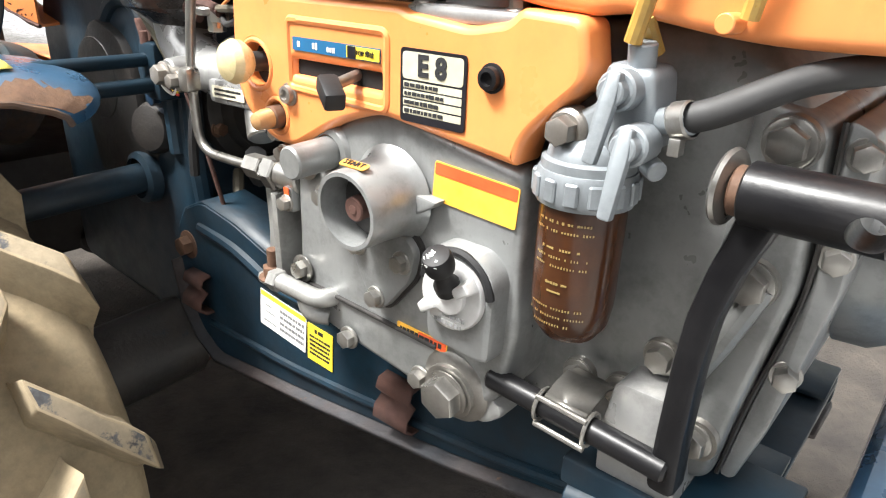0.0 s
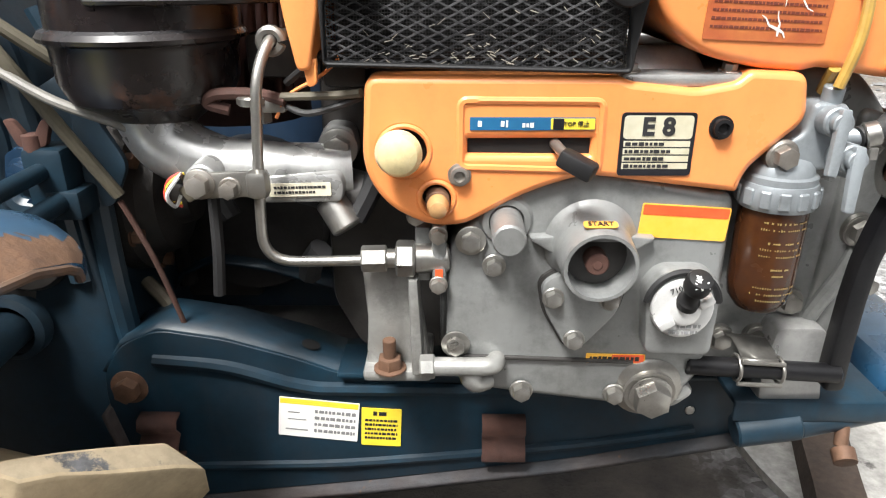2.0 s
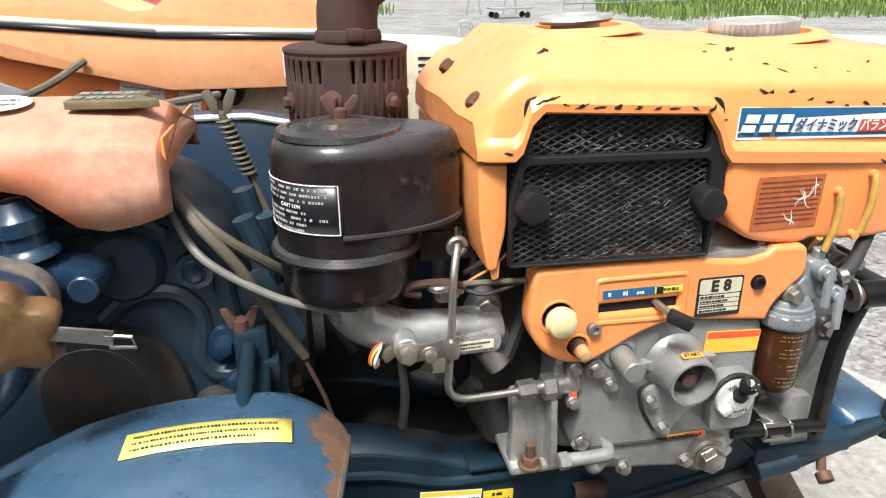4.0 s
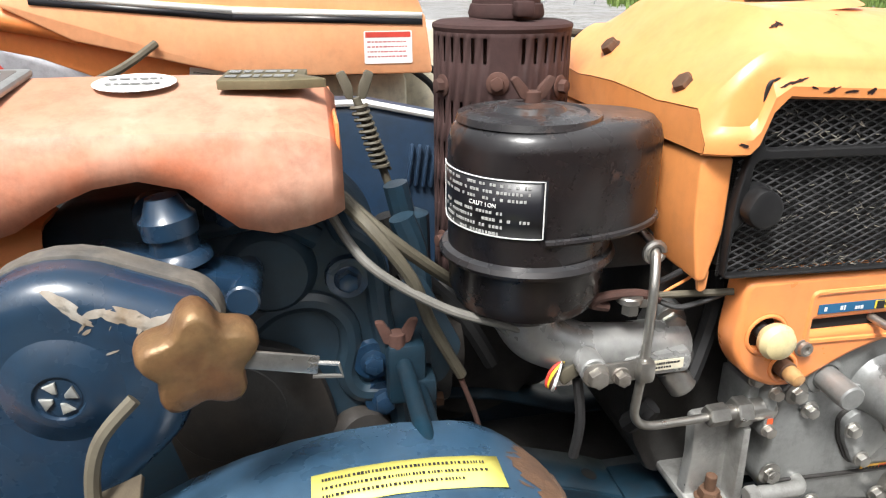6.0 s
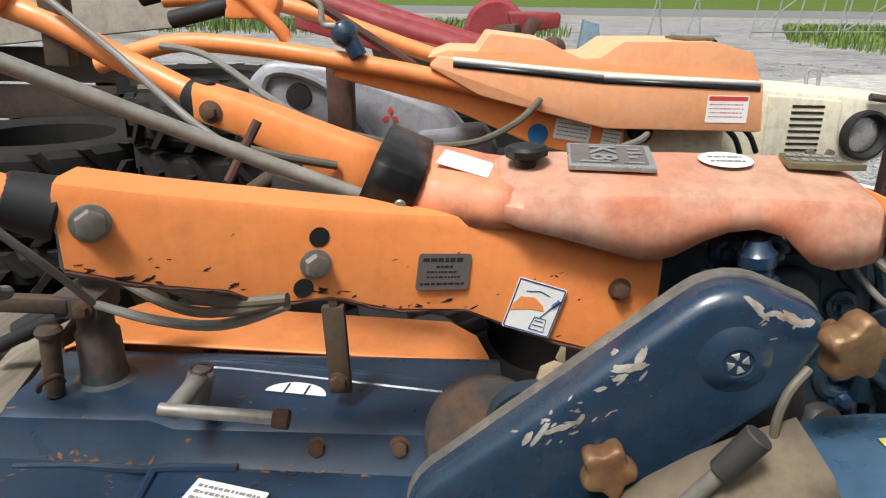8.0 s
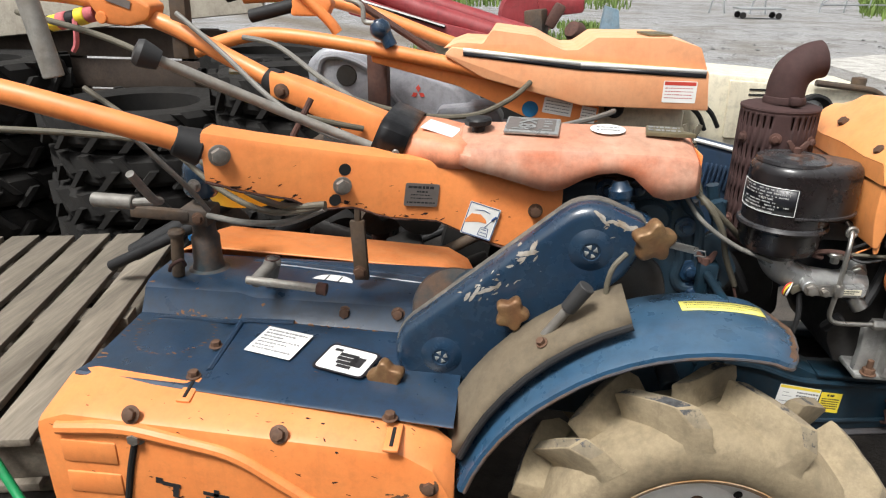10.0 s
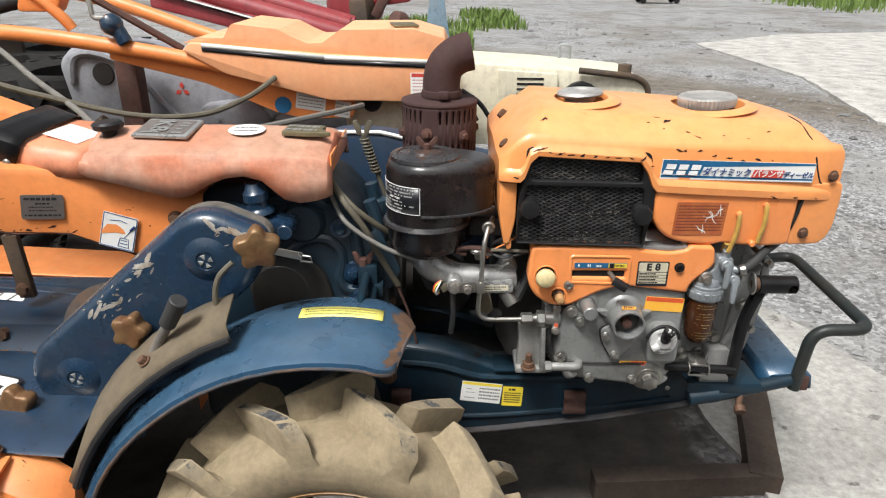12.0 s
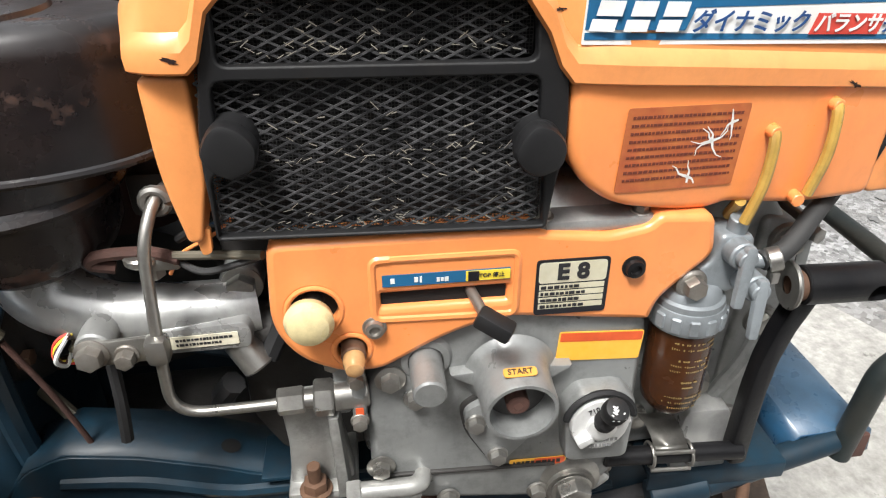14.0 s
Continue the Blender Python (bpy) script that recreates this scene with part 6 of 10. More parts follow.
    for x, y, z in ((-0.128, 0.004, 0.613), (-0.128, 0.004, 0.572), (-0.145, 0.012, 0.625)):
        bm = bmesh.new()
        hexbolt(bm, (x, y, z), (0, -1, 0), 0.006, 0.006, 1.2)
        part("bolt", bm, "bolt", fl)
    # engine foot
    bm = bmesh.new()
    prism(bm, rounded([(-0.190, 0.578), (-0.150, 0.580), (-0.146, 0.552), (-0.140, 0.520), (-0.136, 0.486), (-0.190, 0.484), (-0.187, 0.53)], 0.006), 0.026, 0.040, 0.003)
    box(bm, (-0.163, 0.055, 0.482), (0.058, 0.085, 0.011), 0.004)
    prism(bm, [(-0.152, 0.575), (-0.144, 0.575), (-0.140, 0.488), (-0.150, 0.488)], 0.004, 0.03, 0.003)
    part("engine_foot", bm, "alloy_pipe", T, "silver engine mounting foot")
    bm = bmesh.new()
    hexbolt(bm, (-0.169, 0.016, 0.4885), (0, 0, 1), 0.0105, 0.010, 1.3)
    rod(bm, (-0.169, 0.016, 0.496), (-0.169, 0.016, 0.516), 0.0055)
    part("bolt", bm, "rust_bolt", T)
    # cylinder head block and dark ironwork behind
    bm = bmesh.new()
    prism(bm, rounded([(-0.225, 0.52), (-0.225, 0.735), (-0.205, 0.75), (-0.12, 0.75), (-0.12, 0.47), (-0.20, 0.47)], 0.012), 0.078, 0.30, 0.008)
    part("cylinder_head", bm, "engine_dark", T, "oily grey cylinder head")
    bm = bmesh.new()
    prism(bm, rounded([(-0.232, 0.655), (-0.218, 0.685), (-0.196, 0.683), (-0.192, 0.66), (-0.205, 0.646)], 0.008), 0.060, 0.085, 0.003)
    hd = part("head_lug", bm, "engine", T)
    bm = bmesh.new()
    hexbolt(bm, (-0.2085, 0.060, 0.6655), (0, -1, 0), 0.0115, 0.010, 1.35)
    part("bolt", bm, "zinc", hd)
    bm = bmesh.new()
    rod(bm, (-0.240, 0.060, 0.640), (-0.190, 0.060, 0.625), 0.020)
    part("breather_stub", bm, "engine_dark", T)
    bm = bmesh.new()
    box(bm, (-0.25, 0.10, 0.735), (0.06, 0.05, 0.035), 0.006)
    part("inlet_port", bm, "engine_dark", T)
    bm = bmesh.new()
    box(bm, (-0.20, 0.07, 0.728), (0.035, 0.03, 0.03), 0.006)
    part("inlet_neck", bm, "engine_dark", T)
    bm = bmesh.new()
    rod(bm, (-0.262, 0.040, 0.690), (-0.262, 0.040, 0.706), 0.008, n=6)
    rod(bm, (-0.266, 0.036, 0.704), (-0.266, 0.036, 0.711), 0.012)
    box(bm, (-0.250, 0.035, 0.704), (0.018, 0.010, 0.010), 0.002)
    part("glow_plug_terminal", bm, "zinc", T)
    # hoses and wires
    bm = bmesh.new()
    rod(bm, (-0.215, 0.045, 0.628), (-0.200, 0.036, 0.606), 0.0135)
    part("breather_cuff", bm, "zinc", T)
    for pts, r, mt, nm in (
            ([(-0.195, 0.040, 0.612), (-0.18, 0.05, 0.64), (-0.165, 0.06, 0.68), (-0.16, 0.07, 0.71)], 0.009, "rubber", "breather_hose"),
            ([(-0.225, 0.045, 0.585), (-0.235, 0.05, 0.57), (-0.24, 0.06, 0.555)], 0.010, "rubber", "breather_hose"),
            ([(-0.243, 0.03, 0.711), (-0.20, 0.02, 0.714), (-0.182, 0.012, 0.717)], 0.0032, "cable", "control_cable"),
            ([(-0.245, 0.035, 0.706), (-0.225, 0.025, 0.700), (-0.20, 0.022, 0.706), (-0.18, 0.020, 0.714)], 0.0026, "grey_rubber", "wire"),
            ([(-0.249, 0.033, 0.695), (-0.238, 0.03, 0.712), (-0.215, 0.03, 0.725), (-0.20, 0.03, 0.738), (-0.196, 0.03, 0.75)], 0.0014, "orange_clean", "wire"),
            ([(-0.285, 0.038, 0.70), (-0.30, 0.036, 0.705), (-0.292, 0.034, 0.712), (-0.262, 0.035, 0.712), (-0.24, 0.03, 0.708)], 0.0045, "rust", "wire"),
            ([(-0.24, 0.036, 0.72), (-0.22, 0.028, 0.735), (-0.205, 0.028, 0.745)], 0.003, "rubber", "wire"),
            ([(-0.307, 0.04, 0.63), (-0.305, 0.03, 0.59), (-0.309, 0.03, 0.55)], 0.005, "rubber", "tape_end")):
        bm = bmesh.new()
        tube(bm, curve_points(pts), r, 8)
        part(nm, bm, mt, T)
    for k, mt in enumerate(("red_ink", "yellow_label", "rust", "white_ink")):
        bm = bmesh.new()
        tube(bm, curve_points([(-0.318 - 0.002 * k, 0.035, 0.655), (-0.335, 0.03 - 0.003 * k, 0.648 - 0.003 * k), (-0.340 + 0.002 * k, 0.03, 0.632 - 0.002 * k), (-0.330, 0.034, 0.625 + 0.003 * k)]), 0.0016, 6)
        part("loose_wire", bm, mt, T)
    bm = bmesh.new()
    box(bm, (-0.318, 0.036, 0.640), (0.022, 0.012, 0.014), 0.002, pose(0, 0, 0, 0, -35, 0))
    part("wire_plug", bm, "cable", T)


intake()

M["rail_rust"] = surface("rust_browned_frame_paint", (0.045, 0.034, 0.032), 0.75, stain=(0.012, 0.03, 0.045), stain_amount=0.7, stain_scale=12, grain_amount=0.4, rust=(0.12, 0.07, 0.045), rust_at=0.60, rust_scale=22, bump=0.5)


def rails():
    low = [(-0.452, 0.405), (-0.440, 0.350), (-0.415, 0.312), (-0.380, 0.292), (-0.30, 0.302), (-0.20, 0.314), (0.0, 0.343), (0.15, 0.374), (0.245, 0.402)]
    top = [(0.245, 0.44), (0.13, 0.442), (-0.225, 0.441), (-0.262, 0.456), (-0.33, 0.477), (-0.392, 0.487), (-0.430, 0.470), (-0.450, 0.440)]
    for near in (True, False):
        y0, y1 = (0.080, 0.086) if near else (0.294, 0.300)
        mesh = plate(rounded(low + top, 0.012), [circle(0.113, 0.402, 0.005, 12)] if near else [], y0, y1, 0.001)
        ob = part("frame_rail", mesh, "blue_rail", T, "scuffed dark blue steel frame rail")
        # flanges folded inwards along both edges
        sgn = 1 if near else -1
        yy = y1 if near else y0
        tp = [Vector((x, 0, z)) for x, z in top]
        rows = lerp_rows([(p.x, yy - 0.004 * sgn, p.z) for p in tp], [(p.x, yy + 0.055 * sgn, p.z + 0.001) for p in tp], 2)
        sheet("rail_flange", rows, "blue_rail", ob, 0.005)
        lw = [Vector((x, 0, z)) for x, z in low]
        rows = lerp_rows([(p.x, yy - 0.018 * sgn, p.z - 0.005) for p in lw], [(p.x, yy + 0.05 * sgn, p.z) for p in lw], 3)
        sheet("rail_flange", rows, "rail_rust", ob, 0.006, "rust-browned lower flange")
        if near:
            # rolled bead along the face and the top overlay
            bm = bmesh.new()
            tube(bm, curve_points([(-0.40, 0.0815, 0.455), (-0.33, 0.080, 0.448), (-0.26, 0.0795, 0.428), (-0.20, 0.0795, 0.425), (0.05, 0.0795, 0.425)]), 0.007, 8)
            part("rail_bead", bm, "blue_rail", ob)
            bm = bmesh.new()
            tube(bm, curve_points([(-0.395, 0.081, 0.33), (-0.30, 0.0795, 0.333), (-0.2, 0.0795, 0.338), (0.0, 0.0795, 0.36), (0.12, 0.0795, 0.38)]), 0.005, 8)
            part("rail_bead", bm, "blue_rail", ob)
            bm = bmesh.new()
            box(bm, (-0.045, 0.098, 0.4445), (0.36, 0.056, 0.006), 0.002)
            part("rail_packing", bm, "blue_rail", ob)
            for x, y, z in ((-0.255, 0.105, 0.4585), (-0.285, 0.10, 0.465)):
                bm = bmesh.new()
                lathe(bm, [(0.009, 0), (0, 0)], (x, y, z), (0.3, 0, 1), 16)
                part("slot_hole", bm, "black_gap", ob)
            for x, z, s in ((-0.402, 0.372, 1.0), (-0.067, 0.372, 1.1)):
                bm = bmesh.new()
                w = 0.019 * s
                prof = [(0.078, z + 0.026), (0.066, z + 0.024), (0.062, z + 0.014), (0.070, z + 0.004), (0.060, z - 0.004), (0.058, z - 0.016), (0.068, z - 0.024), (0.078, z - 0.024)]
                grid(bm, [[(x - w, y, zz) for y, zz in prof], [(x + w, y, zz) for y, zz in prof]])
                clip = part("spring_clip", bm, "rust", ob, "rusty brown spring clip")
                sm = clip.modifiers.new("thickness", "SOLIDIFY")
                sm.thickness = 0.003
            bm = bmesh.new()
            hexbolt(bm, (-0.428, 0.080, 0.425), (0, -1, 0), 0.012, 0.012, 1.5)
            part("bolt", bm, "rust_bolt", ob)
            m = facing(-0.2475, 0.0793, 0.3895) @ pose(0, 0, 0, 0, 0, -6)
            lab = decal("instruction_label", m, 0.078, 0.045, "white_label", ob, 0.001, 0.0006, "white instruction label with black print")
            decal("label_head", m @ pose(0, 0.0185, 0.0006), 0.076, 0.006, "yellow_label", lab, 0.0005, 0.0002)
            bars(m, [(-0.004, 0.036, 0.009 - 0.0075 * i, 0.004, 0.004) for i in range(4)] + [(-0.03, -0.012, 0.006, 0.0012, 0.02), (-0.03, -0.012, -0.002, 0.0012, 0.02), (-0.032, -0.01, -0.014, 0.0012, 0.03)], "grey_ink", lab, 13)
            m = facing(-0.1865, 0.0793, 0.3805) @ pose(0, 0, 0, 0, 0, -3)
            lab = decal("caution_label", m, 0.039, 0.044, "yellow_label", ob, 0.001, 0.0006, "bright yellow caution label")
            bars(m, [(-0.008, 0.008, 0.016, 0.005, 0.006)] + [(-0.016, 0.016, 0.008 - 0.0052 * i, 0.0028, 0.003) for i in range(5)], "ink", lab, 14)
            bm = bmesh.new()
            lathe(bm, [(0.005, 0), (0.004, 0.001), (0, 0.0012)], (0.113, 0.080, 0.402), (0, -1, 0), 12)
            part("rivet", bm, "zinc", ob)


rails()

# dark floor pan between the rails
bm = bmesh.new()
box(bm, (-0.16, 0.19, 0.400), (0.52, 0.21, 0.008), 0.002)
part("belly_pan", bm, "engine_dark", T)
# dark belt pulley low between gearbox and engine
bm = bmesh.new()
lathe(bm, [(0, 0), (0.085, 0.0), (0.09, 0.01), (0.09, 0.05), (0, 0.05)], (-0.35, 0.26, 0.53), (0, 1, 0), 32)
part("drive_pulley", bm, "engine_dark", T, "dark drive pulley")
bm = bmesh.new()
prism(bm, rounded([(-0.45, 0.45), (-0.40, 0.60), (-0.25, 0.60), (-0.235, 0.46)], 0.03), 0.285, 0.292, 0.001)
part("belt_guard", bm, "engine_dark", T)

# front bracket, blue channel and pipe stubs
bm = bmesh.new()
box(bm, (0.196, 0.066, 0.4475), (0.135, 0.082, 0.006), 0.002)
box(bm, (0.196, 0.027, 0.440), (0.135, 0.005, 0.020), 0.002)
part("front_bracket", bm, "blue_rail", T, "dark blue front bracket plate")
bm = bmesh.new()
box(bm, (0.196, 0.20, 0.432), (0.10, 0.18, 0.006), 0.002)
part("front_tray", bm, "blue_rail", T)
bm = bmesh.new()
rod(bm, (0.135, 0.032, 0.415), (0.190, 0.032, 0.424), 0.015)
rod(bm, (0.19, 0.034, 0.420), (0.33, 0.050, 0.445), 0.0125)
part("bumper_stub", bm, "blue_rail", T)
bm = bmesh.new()
rod(bm, (0.232, 0.036, 0.43), (0.228, 0.024, 0.405), 0.006)
lathe(bm, [(0, 0), (0.010, 0.0), (0.010, 0.012), (0, 0.013)], (0.229, 0.022, 0.403), (-0.1, -1, -0.6), 12)
part("lock_bolt", bm, "rust_bolt", T)
# weight tray reaching across the front
rows = []
for y in (0.05, 0.12, 0.20, 0.28, 0.33):
    rows.append([(0.283, y, 0.415), (0.286, y, 0.447), (0.292, y, 0.453), (0.352, y, 0.456), (0.364, y, 0.452), (0.368, y, 0.425)])
sheet("weight_tray", rows, "blue_fender", T, 0.005, "blue sheet-steel front weight tray")


def bumper():
    bm = bmesh.new()
    near = [(0.335, 0.046, 0.428), (0.342, 0.040, 0.556), (0.440, 0.030, 0.563), (0.452, 0.36, 0.563), (0.342, 0.345, 0.556), (0.335, 0.34, 0.428)]
    tube(bm, bent(near, 0.035, 8), 0.0112, 18)
    ob = part("bumper", bm, "black_bumper", T, "worn dark green-grey tubular front bumper")
    for y in (0.045, 0.34):
        bm = bmesh.new()
        box(bm, (0.345, y, 0.44), (0.03, 0.006, 0.03), 0.002)
        part("bumper_tab", bm, "rust", ob)


M["black_bumper"] = surface("worn_dark_pipe_paint", (0.020, 0.028, 0.029), 0.42, spec=0.3, stain=(0.05, 0.042, 0.032), stain_amount=0.8, stain_scale=10, grain_amount=0.2, rust=(0.12, 0.075, 0.05), rust_at=0.66, bump=0.15)
bumper()


def wheel(centre, flip):
    """Lugged tractor tyre on a dished white rim; built about its own axis along y, outer side at -y."""
    cx, cy, cz = centre
    R = 0.266
    w = 0.078
    prof = [(0.166, -0.055), (0.173, -0.064), (0.186, -0.072), (0.208, -0.079), (0.235, -0.080), (0.252, -0.073), (0.262, -0.058), (R, -0.035), (R + 0.002, 0.0), (R, 0.035), (0.262, 0.058), (0.252, 0.073), (0.235, 0.080), (0.208, 0.079), (0.186, 0.072), (0.173, 0.064), (0.166, 0.055)]
    s = -1 if flip else 1
    bm = bmesh.new()
    lathe(bm, prof, centre, (0, s, 0), 72)
    bmesh.ops.recalc_face_normals(bm, faces=bm.faces[:])
    hub = bmesh.new()
    lathe(hub, [(0.173, -0.066), (0.1775, -0.068), (0.180, -0.064), (0.176, -0.058), (0.167, -0.052), (0.158, -0.026), (0.150, -0.006), (0.132, 0.004), (0.112, 0.004), (0.104, -0.004), (0.088, -0.010), (0.0, -0.010)], centre, (0, s, 0), 56)
    base = part("wheel", hub, "rim", T, "rusty white dished steel wheel rim")
    ring = bmesh.new()
    lathe(ring, [(0.1625, -0.0490), (0.1695, -0.0640), (0.1785, -0.0700), (0.1817, -0.065), (0.1775, -0.0570), (0.1695, -0.0535)], centre, (0, s, 0), 56)
    part("rim_flange", ring, "rim_rust", base, "orange-rusted rim flange")
    tyre_ob = part("tyre", bm, "tyre", base, "mud-caked rubber tractor tyre", 60)
    n = 11
    # one lug, bent from the middle of the tread over the shoulder
    def lug(a0, side):
        b = bmesh.new()
        st = []
        for k in range(7):
            u = k / 6
            a = a0 + 0.34 * u
            y = side * (0.008 - 0.088 * u)
            rad = 0.316 - 0.004 * u - (0.028 * ((u - 0.82) / 0.18) ** 1.5 if u > 0.82 else 0)
            low = 0.258 - (0.022 * ((u - 0.7) / 0.3) ** 2 if u > 0.7 else 0)
            ht, hb = 0.050, 0.112 - 0.02 * u
            if u > 0.9:
                ht, hb = 0.046, 0.085
            ring = []
            for da, rr in ((-hb, low), (-0.5 * (hb + ht) + 0.010, low + 0.30 * (rad - low)), (-ht, rad), (ht, rad), (0.5 * (hb + ht) - 0.010, low + 0.30 * (rad - low)), (hb, low)):
                ang = a + da * (0.9 + 0.25 * u)
                ring.append(Vector((cx + rr * math.sin(ang), cy + s * y, cz + rr * math.cos(ang))))
            st.append([b.verts.new(p) for p in ring])
        for p, q in zip(st, st[1:]):
            for i in range(5):
                f = b.faces.new((p[i], p[i + 1], q[i + 1], q[i]))
                f.material_index = 1 if i == 2 else 0
        b.faces.new(st[0][::-1])
        b.faces.new(st[-1])
        bmesh.ops.recalc_face_normals(b, faces=b.faces[:])
        rim = [e for e in b.edges if e.calc_face_angle(0) > 0.5]
        bmesh.ops.bevel(b, geom=rim, offset=0.0028, segments=2, profile=0.5, affect="EDGES", clamp_overlap=True)
        for v in b.verts:
            v.co += 0.0022 * noise.noise_vector(v.co * 38)
        return b
    for i in range(n):
        for side in (1, -1):
            a = 6.28318530718 * (i + (0.5 if side < 0 else 0)) / n + 0.10
            lg = part("lug", lug(a, side), "lug", tyre_ob, angle=32)
            lg.data.materials.append(M["lug_top"])
    # rust-stained centre: flange disc, tapering boss, hexagon axle end
    hubb = bmesh.new()
    lathe(hubb, [(0.056, -0.0098), (0.055, -0.0125), (0.042, -0.0135), (0.036, -0.018), (0.032, -0.040), (0.031, -0.050), (0.026, -0.053), (0, -0.053)], centre, (0, s, 0), 40)
    part("wheel_hub", hubb, "rim_stained", base, "rust-stained hub plate")
    b = bmesh.new()
    lathe(b, [(0.027, 0.0), (0.0275, -0.010), (0.024, -0.014), (0.016, -0.014), (0.015, -0.004), (0.0, -0.004)], (cx, cy - 0.053 * s, cz), (0, s, 0), 6)
    part("axle_end", b, "rim_rust", base, "rusty hexagon axle end")
    for i in range(6):
        a = 1.0472 * i
        b = bmesh.new()
        hexbolt(b, (cx + 0.086 * math.sin(a), cy - 0.011 * s, cz + 0.086 * math.cos(a)), (0, -s, 0), 0.0105, 0.010, 1.2)
        part("wheel_bolt", b, "rust_bolt", base)
        b = bmesh.new()
        a += 0.62
        lathe(b, [(0.0075, 0.0), (0, 0.0)], (cx + 0.118 * math.sin(a), cy + 0.0035 * s - 0.0015 * s, cz + 0.118 * math.cos(a)), (0, -s, 0), 16)
        part("rim_hole", b, "black_gap", base)
    return base


wheel((-0.49, -0.168, 0.249), False)
wheel((-0.49, 0.548, 0.249), True)
bm = bmesh.new()
rod(bm, (-0.49, -0.15, 0.249), (-0.49, 0.53, 0.249), 0.030)
part("axle", bm, "rust", T)


def fender():
    cx, cz = -0.49, 0.249
    def inset(d):
        return 0.055 * (1 - math.sqrt(max(0.0, 1 - ((d - 9) / 9.6) ** 2))) if d > 9 else 0.0

    def across(f, d):
        near = 0.040 * (1 - math.sqrt(max(0.0, 1 - ((d - 11) / 7.7) ** 2))) if d > 11 else 0.0
        return -0.219 + near + f * (0.214 - near - inset(d))

    def slant(d, f):
        return d - 3.6 * f * max(0.0, d / 18.5)
    angs = [18.5, 18.2, 17.6, 16.6, 15, 13, 10.5, 8, 2, -4, -10, -16, -22, -28, -34, -40, -46, -52, -58, -64, -70, -76]
    rows = []
    for d in angs:
        R = 0.400 if d < 10 else 0.400 - 0.022 * (d - 10) / 18
        if d < -40:
            R += 0.014 * (-40 - d) / 36
        ys = [(-0.226, -0.014), (-0.225, -0.006), (-0.216, -0.002), (-0.196, -0.0005), (-0.188, 0.0045), (-0.14, 0.007), (-0.08, 0.005), (-0.03, -0.004), (-0.012, -0.010), (-0.005, -0.018)]
        row = []
        for y, h in ys:
            a = radians(slant(d, (-0.005 - y) / 0.221))
            row.append((cx + (R + h) * math.sin(a), across((y + 0.226) / 0.221, d), cz + (R + h) * math.cos(a)))
        rows.append(row)
    ob = sheet("fender", rows, "blue_fender", T, 0.004, "glossy blue sheet-steel mudguard, rusty at its front edge", angle=60)
    bm = bmesh.new()
    tube(bm, [Vector(r[0]) for r in rows[::-1]] , 0.0035, 8)
    part("fender_bead", bm, "rust_edge", ob)
    bm = bmesh.new()
    tube(bm, [Vector(p) for p in rows[0]], 0.0035, 8)
    part("fender_bead", bm, "rust_edge", ob)
    # ragged belt of bare rust along the front edge
    bake(ob)
    rnd = random.Random(6)
    belt = []
    for i in range(46):
        f = i / 45
        depth = 2.6 + 1.1 * math.sin(f * 7.0) + rnd.uniform(-0.9, 0.9) + (1.5 if 0.25 < f < 0.4 else 0)
        row = []
        for d in (18.3, 17.4, 16.2, 15.2, 18.3 - depth):
            d = max(d, 18.3 - depth)
            y = across(0.012 + (1 - f) * 0.965, d)
            a = radians(slant(d, f))
            hit = ob.ray_cast(Vector((cx + 0.8 * math.sin(a), y, cz + 0.8 * math.cos(a))), Vector((-math.sin(a), 0, -math.cos(a))))
            row.append(hit[1] + Vector((math.sin(a), 0, math.cos(a))) * 0.0005 if hit[0] else None)
        if all(p is not None for p in row):
            belt.append(row)
    bm = bmesh.new()
    grid(bm, belt)
    bmesh.ops.recalc_face_normals(bm, faces=bm.faces[:])
    part("rust_belt", bm, "chip_rust", ob, "flaking rust along the front edge")
    chips_top(ob, [(-0.385, -0.13, 0.005), (-0.40, -0.10, 0.004), (-0.41, -0.17, 0.003), (-0.45, -0.15, 0.002), (-0.40, -0.06, 0.003)], "chip_rust", 6, "rust_patch")
    def on(d, y, lift):
        a = radians(d)
        R = 0.4 if d < 10 else 0.4 - 0.022 * (d - 10) / 18
        R += lift + 0.0058
        return (cx + R * math.sin(a), y, cz + R * math.cos(a))
    # yellow caution label lying on the crown
    rows2 = [[on(d, y, 0.0032) for y in (-0.110, -0.094, -0.078)] for d in (-7.8, -4, 0, 4, 8, 10.5)]
    lab = sheet("caution_label", rows2, "lemon_label", ob, 0.0006, "yellow caution label")
    bm = bmesh.new()
    rnd = random.Random(7)
    for j, y in enumerate((-0.086, -0.094, -0.102)):
        d = -6.8
        while d < 9.0 - 2.5 * (j == 2):
            w = rnd.uniform(0.12, 0.3)
            a, b2 = on(d, y - 0.0014, 0.0044), on(d + w, y - 0.0014, 0.0044)
            c2, e2 = on(d + w, y + 0.0014, 0.0044), on(d, y + 0.0014, 0.0044)
            bm.faces.new([bm.verts.new(p) for p in (a, b2, c2, e2)])
            d += w + rnd.uniform(0.08, 0.25)
    part("print", bm, "ink", lab)
    return ob


M["rust_edge"] = surface("rusty_paint_edge", (0.13, 0.075, 0.045), 0.8, stain=(0.03, 0.07, 0.11), stain_amount=0.9, stain_scale=14, grain_amount=0.3, bump=0.3)
fender()

